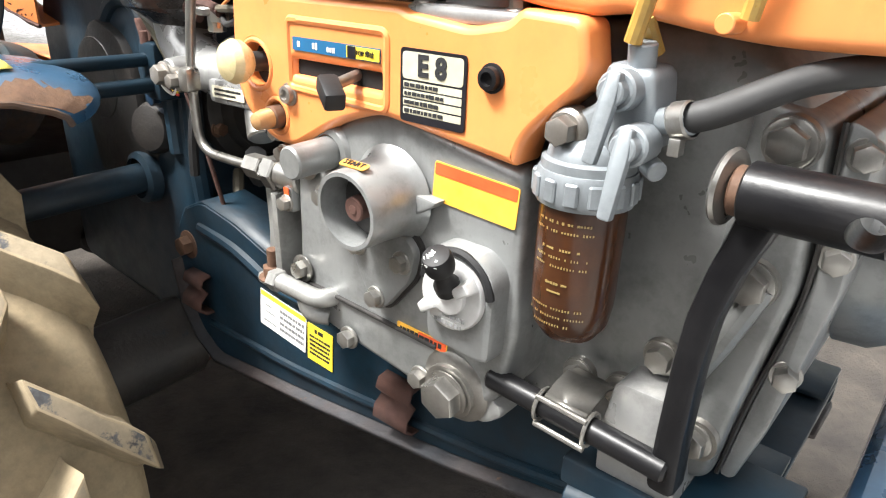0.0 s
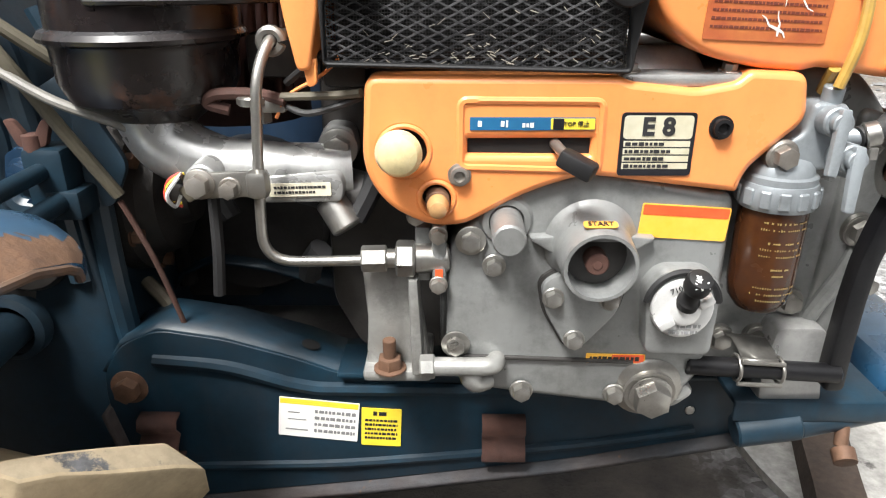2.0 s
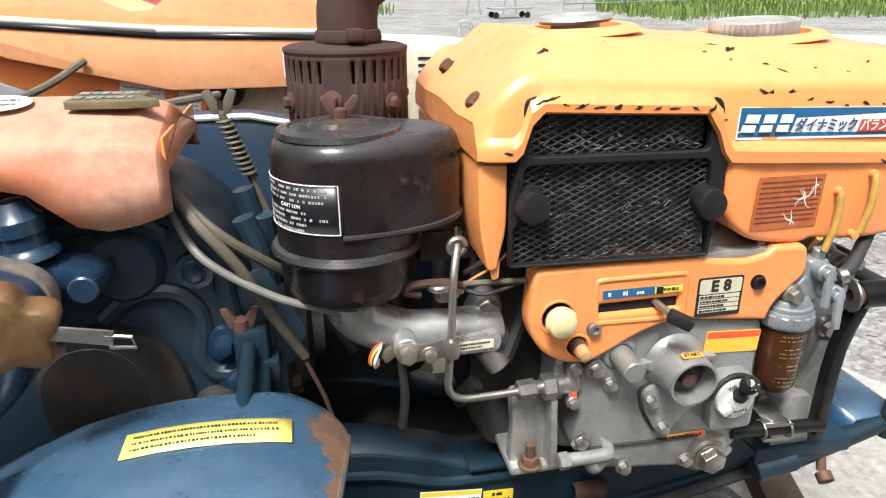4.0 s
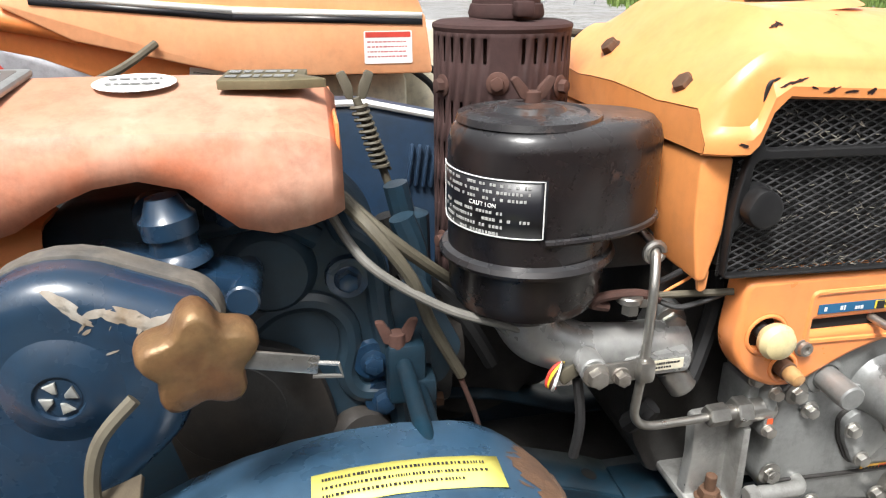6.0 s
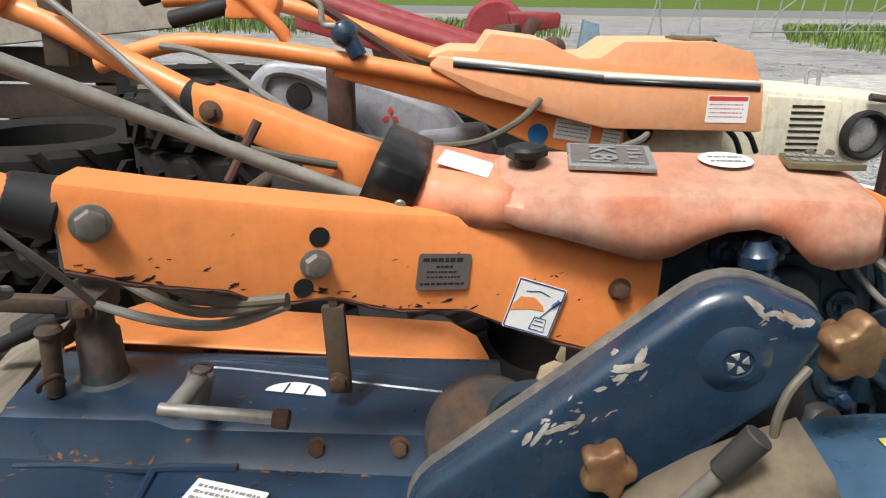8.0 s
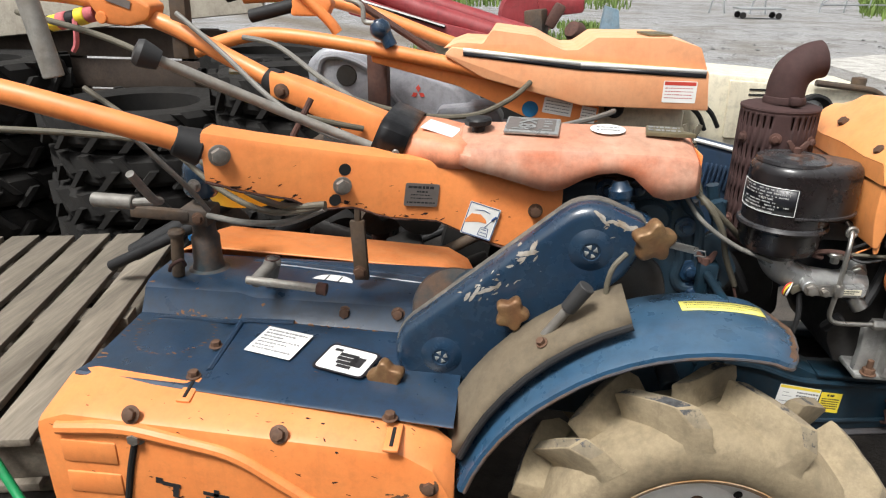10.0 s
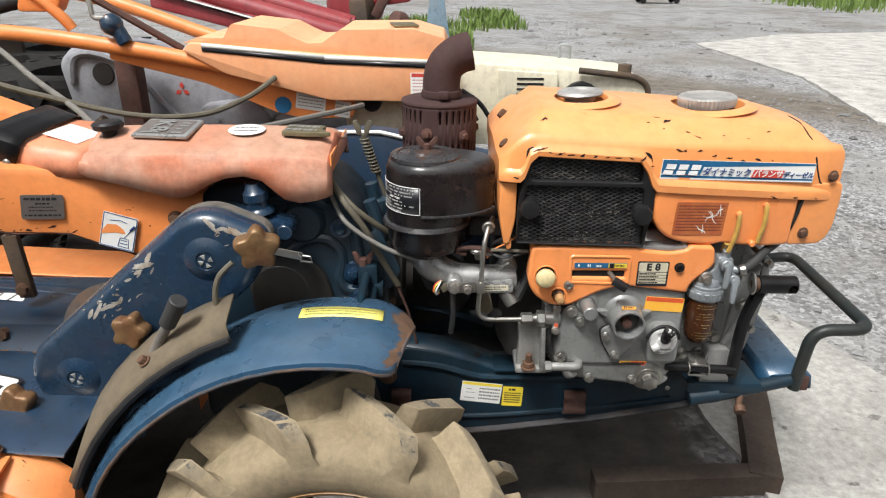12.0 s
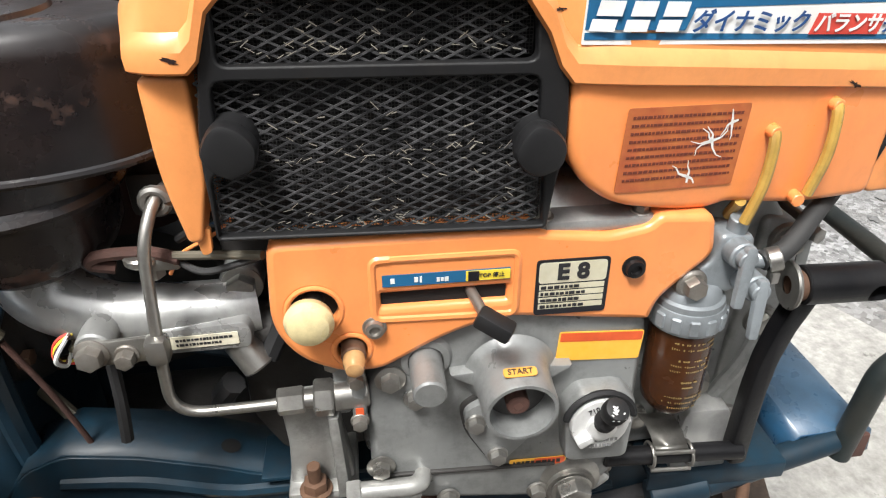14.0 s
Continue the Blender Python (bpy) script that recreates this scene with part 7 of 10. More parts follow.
def chain_case():
    """Stadium-shaped blue casting that slopes from the gearbox down to the tiller."""
    a, b, c = Vector((-0.691, 0.727)), Vector((-0.942, 0.506)), Vector((-0.629, 0.752))
    ra, rb, rc = 0.077, 0.080, 0.030
    pts = [(a.x + ra * math.cos(0.2094 * i), a.y + ra * math.sin(0.2094 * i)) for i in range(30)]
    pts += [(b.x + rb * math.cos(0.2094 * i), b.y + rb * math.sin(0.2094 * i)) for i in range(30)]
    pts += [(c.x + rc * math.cos(0.2094 * i), c.y + rc * math.sin(0.2094 * i)) for i in range(30)]
    hull = convex(pts)
    bm = bmesh.new()
    prism(bm, hull, -0.060, -0.004, 0.022, 5)
    ob = part("chain_case", bm, "blue_case", T, "dark blue chain case with chipped paint", 50)
    bm = bmesh.new()
    big = [((x - (a.x + b.x) / 2) * 1.012 + (a.x + b.x) / 2, (z - (a.y + b.y) / 2) * 1.016 + (a.y + b.y) / 2) for x, z in hull]
    prism(bm, big, -0.024, -0.006, 0.003, 2)
    part("case_flange", bm, "flange_edge", ob, "bare scraped flange edge")
    for x, z in ((-0.692, 0.729), (-0.936, 0.511)):
        bm = bmesh.new()
        lathe(bm, [(0.044, -0.003), (0.036, 0.0015), (0.026, 0.006), (0.018, 0.009), (0.0155, 0.009), (0.0145, 0.007), (0, 0.007)], (x, -0.059, z), (0, -1, 0), 32)
        part("case_boss", bm, "blue_case", ob)
        bm = bmesh.new()
        lathe(bm, [(0.0135, 0.005), (0.013, 0.0075), (0, 0.008)], (x, -0.059, z), (0, -1, 0), 24)
        plug = part("plug_screw", bm, "blue_case", ob)
        for k in range(4):
            q = radians(90 * k + 20)
            bm = bmesh.new()
            prism(bm, [(x + r * math.cos(q + e), z + r * math.sin(q + e)) for r, e in ((0.0035, -0.3), (0.0115, -0.42 + 0.1 * (k % 2)), (0.0120, 0.40), (0.0045, 0.3))], -0.0685, -0.066, 0.0006)
            part("cross_boss", bm, "worn_plug", plug, "paint worn off to pale metal")
    spots = [(-0.682, 0.789, 0.009), (-0.675, 0.780, 0.006), (-0.664, 0.780, 0.007), (-0.655, 0.777, 0.009), (-0.643, 0.774, 0.010), (-0.630, 0.770, 0.009), (-0.679, 0.751, 0.006), (-0.795, 0.717, 0.010), (-0.785, 0.729, 0.010), (-0.804, 0.706, 0.009), (-0.822, 0.692, 0.005), (-0.840, 0.656, 0.007), (-0.852, 0.648, 0.008), (-0.866, 0.643, 0.009), (-0.880, 0.637, 0.009), (-0.893, 0.630, 0.008)]
    rnd = random.Random(3)
    spots += [(x + rnd.gauss(0, 0.016), z + rnd.gauss(0, 0.010), rnd.uniform(0.0010, 0.0032)) for x, z in ((-0.88, 0.637), (-0.85, 0.650), (-0.84, 0.672), (-0.80, 0.71), (-0.65, 0.774), (-0.66, 0.745)) for k in range(7)]
    bake(ob)
    chips(ob, spots[:6], (0, 1, 0), "chip_pale", 8, "paint_chip", 0.0004, -0.3, 0.72)
    chips(ob, spots[6:], (0, 1, 0), "chip_pale", 8, "paint_chip", 0.0004, 0.68, 0.72)
    return ob


def convex(pts):
    pts = sorted(set((round(x, 5), round(z, 5)) for x, z in pts))
    def half(seq):
        out = []
        for p in seq:
            while len(out) > 1 and (out[-1][0] - out[-2][0]) * (p[1] - out[-2][1]) - (out[-1][1] - out[-2][1]) * (p[0] - out[-2][0]) <= 0:
                out.pop()
            out.append(p)
        return out[:-1]
    return half(pts) + half(pts[::-1])


M["flange_edge"] = surface("scraped_cast_edge", (0.19, 0.165, 0.135), 0.8, metal=0.1, stain=(0.045, 0.055, 0.065), stain_amount=0.9, stain_scale=20, grain_amount=0.4, bump=0.5)
M["worn_plug"] = surface("worn_plug_steel", (0.45, 0.44, 0.40), 0.5, metal=0.3, stain=(0.05, 0.09, 0.13), stain_amount=0.8, stain_scale=60, bump=0.2)
chain_case()


def star_knob(at, axis, size, turn):
    """Five-lobed cast clamp knob."""
    m = Matrix.Translation(at) @ frame_of(axis) @ pose(0, 0, 0, 0, 0, turn)
    rings = []
    for h, k in ((-0.016, 0.30), (-0.010, 0.80), (-0.004, 0.97), (0.004, 1.0), (0.014, 0.98), (0.0185, 0.92), (0.020, 0.84), (0.0195, 0.4)):
        ring = []
        for i in range(50):
            a = 6.28318530718 * i / 50
            r = size * k * (0.87 + 0.145 * math.cos(5 * a))
            ring.append(m @ Vector((r * math.cos(a), r * math.sin(a), h)))
        rings.append(ring)
    bm = bmesh.new()
    vs = grid(bm, rings, True)
    bm.faces.new(vs[-1])
    bm.faces.new(vs[0][::-1])
    rod(bm, m @ Vector((0, 0, -0.03)), m @ Vector((0, 0, -0.006)), 0.009)
    bmesh.ops.recalc_face_normals(bm, faces=bm.faces[:])
    return part("star_knob", bm, "brass", T, "tarnished brass five-lobed clamp knob", 50)


star_knob((-0.603, -0.088, 0.765), (0.22, -1, -0.10), 0.0355, 18)
star_knob((-0.8155, -0.086, 0.620), (0.0, -1, 0.1), 0.030, 0)
star_knob((-1.030, -0.085, 0.474), (-0.1, -1, 0.1), 0.036, 30)


def gearbox():
    bm = bmesh.new()
    pts = rounded([(-0.79, 0.30), (-0.80, 0.66), (-0.74, 0.80), (-0.60, 0.81), (-0.525, 0.80), (-0.47, 0.74), (-0.455, 0.62), (-0.44, 0.50), (-0.44, 0.28)], 0.03)
    prism(bm, pts, 0.098, 0.285, 0.012, 3)
    ob = part("gearbox", bm, "blue_gear", T, "grimy dark blue cast gearbox")
    # bosses below z 0.7 take the darker copy that has shade in its colour
    for x, z, r, h in ((-0.572, 0.734, 0.036, 0.014), (-0.62, 0.60, 0.055, 0.014), (-0.56, 0.53, 0.05, 0.010)):
        bm = bmesh.new()
        lathe(bm, [(r + 0.006, -0.002), (r + 0.001, h * 0.6), (r - 0.004, h), (r - 0.012, h + 0.001), (0, h)], (x, 0.099, z), (0, -1, 0), 32)
        part("gearbox_boss", bm, "blue_gear" if z > 0.7 else "greasy", ob)
    bm = bmesh.new()
    prism(bm, rounded([(-0.62, 0.68), (-0.545, 0.655), (-0.525, 0.60), (-0.52, 0.50), (-0.65, 0.46), (-0.68, 0.60)], 0.03), 0.086, 0.10, 0.006)
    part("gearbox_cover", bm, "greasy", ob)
    for x, z in ((-0.506, 0.723), (-0.487, 0.637), (-0.478, 0.595), (-0.60, 0.79), (-0.655, 0.79), (-0.51, 0.56)):
        bm = bmesh.new()
        lathe(bm, [(0.021, 0), (0.019, 0.007), (0, 0.008)], (x, 0.099, z), (0, -1, 0), 20)
        hexbolt(bm, (x, 0.091, z), (0, -1, 0), 0.0095, 0.010, 1.3)
        part("bolt", bm, "blue_case", ob)
    # cast ribs
    for pts in ([(-0.60, 0.1, 0.675), (-0.575, 0.1, 0.695), (-0.55, 0.1, 0.702), (-0.527, 0.1, 0.698), (-0.510, 0.1, 0.680), (-0.507, 0.1, 0.655), (-0.512, 0.1, 0.625), (-0.503, 0.1, 0.605), (-0.485, 0.1, 0.600), (-0.46, 0.1, 0.60)], [(-0.52, 0.1, 0.80), (-0.508, 0.1, 0.765), (-0.485, 0.1, 0.74), (-0.478, 0.1, 0.68), (-0.468, 0.1, 0.61), (-0.462, 0.1, 0.53)], [(-0.64, 0.1, 0.775), (-0.605, 0.1, 0.778), (-0.57, 0.1, 0.782), (-0.53, 0.1, 0.76)]):
        bm = bmesh.new()
        tube(bm, curve_points(pts), 0.011, 10)
        part("cast_rib", bm, "blue_gear", ob)
    # capped filler and selector housing under the cover
    bm = bmesh.new()
    lathe(bm, [(0.026, 0.0), (0.024, 0.006), (0.019, 0.010), (0.018, 0.022), (0.021, 0.023), (0.021, 0.036), (0.017, 0.040), (0.012, 0.052), (0, 0.053)], (-0.634, 0.050, 0.768), (-0.12, 0, 1), 20)
    box(bm, (-0.642, 0.058, 0.757), (0.115, 0.05, 0.024), 0.008, pose(0, 0, 0, 0, 14, 0))
    rod(bm, (-0.588, 0.020, 0.742), (-0.588, 0.085, 0.742), 0.013)
    part("filler_neck", bm, "blue_case", ob)
    # rear axle case reaching out to the wheel
    bm = bmesh.new()
    rod(bm, (-0.49, -0.10, 0.26), (-0.49, 0.10, 0.27), 0.055)
    part("axle_case", bm, "greasy", ob)
    # round drum beside it, seen over the tyre
    bm = bmesh.new()
    lathe(bm, [(0, 0.0), (0.050, 0.0), (0.056, 0.006), (0.056, 0.03), (0, 0.03)], (-0.875, 0.05, 0.585), (0, -1, 0), 32)
    part("belt_drum", bm, "blue_gear", ob)
    # front face towards the engine: bell housing, ribs, flange bolts
    bm = bmesh.new()
    lathe(bm, [(0.082, -0.004), (0.080, 0.018), (0.066, 0.024), (0.060, 0.040), (0.034, 0.046), (0.030, 0.060), (0, 0.060)], (-0.442, 0.200, 0.585), (1, 0, 0), 32)
    part("bell_housing", bm, "greasy", ob)
    for k in range(6):
        a = radians(60 * k + 20)
        bm = bmesh.new()
        hexbolt(bm, (-0.424, 0.200 + 0.072 * math.cos(a), 0.585 + 0.072 * math.sin(a)), (1, 0, 0), 0.008, 0.009, 1.3)
        part("bolt", bm, "rust_bolt", ob)
    for y, z0, z1 in ((0.112, 0.46, 0.77), (0.150, 0.68, 0.79), (0.265, 0.45, 0.72)):
        bm = bmesh.new()
        tube(bm, curve_points([(-0.455, y, z1), (-0.440, y, z1 - 0.06), (-0.436, y - 0.004, z0 + 0.08), (-0.434, y, z0)]), 0.012, 10)
        part("cast_rib", bm, "greasy" if y > 0.2 else "blue_gear", ob)
    for pts, r, mt in (([(-0.430, 0.12, 0.47), (-0.40, 0.14, 0.44), (-0.35, 0.15, 0.43), (-0.29, 0.14, 0.45)], 0.009, "rubber"), ([(-0.432, 0.16, 0.50), (-0.39, 0.13, 0.47), (-0.37, 0.12, 0.40)], 0.007, "cable"), ([(-0.43, 0.22, 0.67), (-0.38, 0.20, 0.62), (-0.345, 0.19, 0.56)], 0.010, "rubber")):
        bm = bmesh.new()
        tube(bm, curve_points(pts), r, 8)
        part("hose", bm, mt, ob)
    # clutch rods running out towards the wheel, held in a clamp
    bm = bmesh.new()
    box(bm, (-0.458, 0.088, 0.630), (0.036, 0.034, 0.062), 0.006)
    box(bm, (-0.446, 0.088, 0.612), (0.030, 0.040, 0.026), 0.004)
    part("rod_clamp", bm, "blue_rail", ob, "dark blue rod clamp")
    for dx, z, r in ((0.0, 0.6415, 0.0075), (0.012, 0.6155, 0.0085)):
        bm = bmesh.new()
        rod(bm, (-0.461 + dx, 0.085, z), (-0.459 + dx, -0.055, z), r)
        part("clutch_rod", bm, "blue_rail", ob, "dark blue steel clutch rod")
    bm = bmesh.new()
    rod(bm, (-0.530, 0.092, 0.487), (-0.530, -0.075, 0.482), 0.019, n=22)
    lathe(bm, [(0.034, 0.0), (0.033, 0.014), (0.026, 0.018)], (-0.530, 0.094, 0.487), (0, -1, 0), 24)
    part("cross_shaft", bm, "blue_gear", ob, "dark blue cross shaft")
    for x, y, z, r in ((-0.50, 0.092, 0.555, 0.032),):
        bm = bmesh.new()
        lathe(bm, [(r, -0.03), (r, 0.0), (r * 0.85, 0.010), (r * 0.4, 0.013), (0, 0.013)], (x, y, z), (0.25, -1, 0.1), 24)
        part("gearbox_boss", bm, "greasy", ob)
    # wing nuts, rod with its clevis
    for at, ax, mt in (((-0.466, 0.080, 0.650), (0.1, -0.3, 1), "rust"),):
        bm = bmesh.new()
        a = Vector(at)
        rod(bm, a, a + Vector((0.0, 0, 0.022)), 0.008)
        for s in (-1, 1):
            prism(bm, rounded([(a.x + s * 0.004, a.z + 0.01), (a.x + s * 0.012, a.z + 0.012), (a.x + s * 0.020, a.z + 0.034), (a.x + s * 0.012, a.z + 0.034), (a.x + s * 0.004, a.z + 0.022)], 0.003), a.y - 0.003, a.y + 0.003, 0.001)
        part("wing_nut", bm, mt, ob, "rusty wing nut")
    bm = bmesh.new()
    prism(bm, rounded([(-0.475, 0.70), (-0.44, 0.72), (-0.40, 0.64), (-0.42, 0.60), (-0.47, 0.61)], 0.01), 0.10, 0.106, 0.001)
    part("cable_bracket", bm, "blue_gear", ob)
    # spring-loaded wing screw
    bm = bmesh.new()
    ctr, top = Vector((-0.455, 0.26, 0.775)), Vector((-0.478, 0.26, 0.845))
    pts = []
    for i in range(120):
        u = i / 119
        a = u * 11 * 6.28318530718
        p = ctr.lerp(top, u)
        pts.append(p + Vector((0.0085 * math.cos(a), 0.0085 * math.sin(a), 0)))
    tube(bm, pts, 0.0022, 6)
    sp = part("coil_spring", bm, "cable", ob, "dusty coil spring under a wing nut")
    bm = bmesh.new()
    rod(bm, ctr - Vector((-0.02, 0, 0.06)), top + Vector((-0.002, 0, 0.008)), 0.0045)
    a = top + Vector((-0.002, 0, 0.006))
    for s in (-1, 1):
        prism(bm, rounded([(a.x + s * 0.003, a.z), (a.x + s * 0.010, a.z), (a.x + s * 0.020, a.z + 0.026), (a.x + s * 0.011, a.z + 0.030), (a.x + s * 0.003, a.z + 0.014)], 0.003), a.y - 0.003, a.y + 0.003, 0.001)
    part("wing_screw", bm, "cable", sp)
    return ob


GEARBOX = gearbox()


def pink_cover():
    """Sun-bleached cover over the gearbox: rounded box with a wavy near skirt."""
    xs = [-0.925, -0.918, -0.90, -0.86, -0.80, -0.775, -0.755, -0.735, -0.705, -0.68, -0.65, -0.62, -0.60, -0.585, -0.56, -0.535, -0.516, -0.508]
    lows = [0.838, 0.836, 0.831, 0.822, 0.806, 0.799, 0.798, 0.804, 0.822, 0.832, 0.836, 0.828, 0.810, 0.797, 0.791, 0.795, 0.800, 0.803]
    rows = []
    for x, low in zip(xs, lows):
        top = 0.887 - 0.004 * abs((x + 0.72) / 0.2) ** 2
        if x < -0.90:
            top -= 0.008 * ((-0.90 - x) / 0.025) ** 2
        if x > -0.53:
            top -= 0.016 * ((x + 0.53) / 0.022) ** 2
        yn = 0.040 + (0.010 * ((x + 0.53) / 0.022) ** 2 if x > -0.53 else 0) + (0.014 * ((-0.90 - x) / 0.025) ** 2 if x < -0.90 else 0)
        near = [(yn - 0.006, low), (yn - 0.003, low + 0.4 * (top - low)), (yn, top - 0.026), (yn + 0.003, top - 0.0205), (yn + 0.009, top - 0.0165), (yn + 0.06, top - 0.004)]
        far = [(0.29 - y, z if i else 0.82) for i, (y, z) in enumerate(near)][::-1]
        rows.append([(x, y, z) for y, z in near + [(0.145, top + 0.006)] + far])
    ob = sheet("gearbox_cover_shell", rows, "pink", T, 0.004, "sun-bleached pinkish orange plastic cover", angle=24)
    bm = bmesh.new()
    for r, s in ((rows[0], -1), (rows[-1], 1)):
        if s < 0:
            bm.faces.new([bm.verts.new(p) for p in r])
    bmesh.ops.recalc_face_normals(bm, faces=bm.faces[:])
    part("cover_end", bm, "pink", ob)
    bm = bmesh.new()
    tube(bm, [Vector(p) for p in rows[0]], 0.0032, 8)
    part("cover_rim", bm, "pink", ob)
    # front end: upper band only, open below for the cables
    bm = bmesh.new()
    r = rows[-1]
    box(bm, (-0.509, 0.145, 0.853), (0.003, 0.19, 0.030), 0.001)
    part("cover_end", bm, "orange_clean", ob)
    # cast emblem plate, unlettered maker's badge, round sticker, knob
    m = pose(-0.795, 0.120, 0.8900, 9, 0, -6)
    bm = bmesh.new()
    b = bmesh.new()
    bmesh.ops.create_cube(b, size=1.0, matrix=Matrix.Diagonal((0.098, 0.075, 0.007, 1)))
    bmesh.ops.bevel(b, geom=b.edges[:], offset=0.003, segments=2, profile=0.5, affect="EDGES")
    merge(bm, b, m @ pose(0, 0, 0.003))
    em = part("emblem_plate", bm, "silver", ob, "cast alloy emblem plate with raised letters")
    decal("emblem_field", m @ pose(-0.002, 0, 0.0062), 0.086, 0.060, "plate_metal", em, 0.003, 0.0006)
    lettering("K8", 0.042, m @ pose(-0.010, 0.0, 0.0085, 0, 0, -90), "silver", em, bold=0.001)
    bars(m @ pose(0, 0, 0.007), [(0.020, 0.036, 0.016, 0.006, 0.02), (0.020, 0.036, 0.004, 0.006, 0.02), (0.020, 0.036, -0.010, 0.006, 0.02), (-0.036, 0.036, -0.026, 0.005, 0.05)], "silver", em, 3)
    bm = bmesh.new()
    lathe(bm, [(0.030, 0), (0.0295, 0.0006), (0, 0.0007)], (0, 0, 0), n=32)
    bm.transform(pose(-0.661, 0.120, 0.8925, 8) @ Matrix.Diagonal((1.05, 0.85, 1, 1)))
    st = part("round_sticker", bm, "white_label", ob, "white oval sticker with green print")
    bars(pose(-0.661, 0.120, 0.8934, 8), [(-0.02, 0.02, 0.006, 0.004, 0.006), (-0.02, 0.02, -0.008, 0.004, 0.006)], "grey_ink", st, 5)
    bm = bmesh.new()
    b = bmesh.new()
    prism(b, rounded([(-0.035, -0.022), (0.02, -0.022), (0.05, -0.016), (0.03, 0.0), (0.03, 0.022), (-0.035, 0.022)], 0.003), -0.004, 0.003, 0.001)
    b.transform(Matrix(((1, 0, 0, 0), (0, 0, 1, 0), (0, -1, 0, 0), (0, 0, 0, 1))))
    b.transform(pose(-0.560, 0.115, 0.8925, 4, 0, -8))
    merge(bm, b)
    bd = part("maker_badge", bm, "old_brass", ob, "worn cast metal badge")
    bars(pose(-0.563, 0.115, 0.8965, 4, 0, -8), [(-0.028, 0.026, 0.010, 0.010, 0.008), (-0.028, 0.026, -0.008, 0.010, 0.008)], "silver", bd, 6)
    bm = bmesh.new()
    rod(bm, (-0.893, 0.11, 0.868), (-0.893, 0.11, 0.896), 0.012)
    lathe(bm, [(0, 0), (0.020, 0.0), (0.025, 0.003), (0.026, 0.010), (0.022, 0.014), (0, 0.015)], (-0.893, 0.11, 0.893), (-0.06, 0, 1), n=10)
    part("cover_knob", bm, "black_plastic", ob, "black plastic cover knob")
    # bleached neck with a label, and the black collar
    rows = []
    for x, t, b, yy in ((-0.905, 0.868, 0.828, 0.0), (-0.935, 0.871, 0.828, 0.0), (-0.962, 0.877, 0.830, 0.0), (-0.99, 0.880, 0.836, -0.001), (-1.02, 0.883, 0.843, 0.002)):
        rows.append([(x - 0.006, 0.044 + yy, b), (x - 0.002, 0.045 + yy, 0.5 * (b + t)), (x, 0.049 + yy, t - 0.008), (x, 0.060 + yy, t - 0.001), (x, 0.145, t + 0.002), (x, 0.225, t), (x, 0.238, t - 0.01), (x, 0.24, t - 0.06)])
    neck = sheet("column_cover", rows, "pink_light", T, 0.004, "bleached orange column cover", angle=50)
    decal("warning_label", pose(-0.962, 0.125, 0.8815, 0, 14, -8), 0.062, 0.075, "white_label", neck, 0.002, 0.0006, "white printed label")
    rows = []
    for k in range(4):
        u = k / 3
        xb, zb, xt, zt = -1.024 - 0.057 * u, 0.842 + 0.012 * u, -1.005 - 0.052 * u, 0.889 + 0.021 * u
        rows.append([(xb, 0.040, zb), (xb + 0.55 * (xt - xb), 0.0405, zb + 0.55 * (zt - zb)), (xb + 0.8 * (xt - xb), 0.044, zb + 0.8 * (zt - zb)), (xt - 0.002, 0.052, zt - 0.004), (xt, 0.066, zt), (xt, 0.145, zt + 0.002), (xt, 0.222, zt), (xt, 0.24, zt - 0.005), (xt - 0.004, 0.250, zt - 0.02), (xb, 0.25, zb)])
    col = sheet("black_collar", rows, "black_paint", T, 0.003, "glossy black sheet collar", angle=24)
    bm = bmesh.new()
    lathe(bm, [(0, 0), (0.007, 0), (0.007, 0.0015), (0.005, 0.0035), (0, 0.004)], (-1.033, 0.0385, 0.853), (0, -1, 0.1), 16)
    part("screw", bm, "bolt", col)


M["old_brass"] = surface("dull_brass", (0.26, 0.22, 0.13), 0.45, metal=0.6, stain=(0.15, 0.13, 0.08), stain_amount=0.6, stain_scale=40, bump=0.1)
M["pink_light"] = surface("bleached_orange_paint", (0.72, 0.24, 0.115), 0.5, stain=(0.72, 0.34, 0.22), stain_amount=0.6, stain_scale=8, grain_amount=0.05, bump=0.05)
pink_cover()


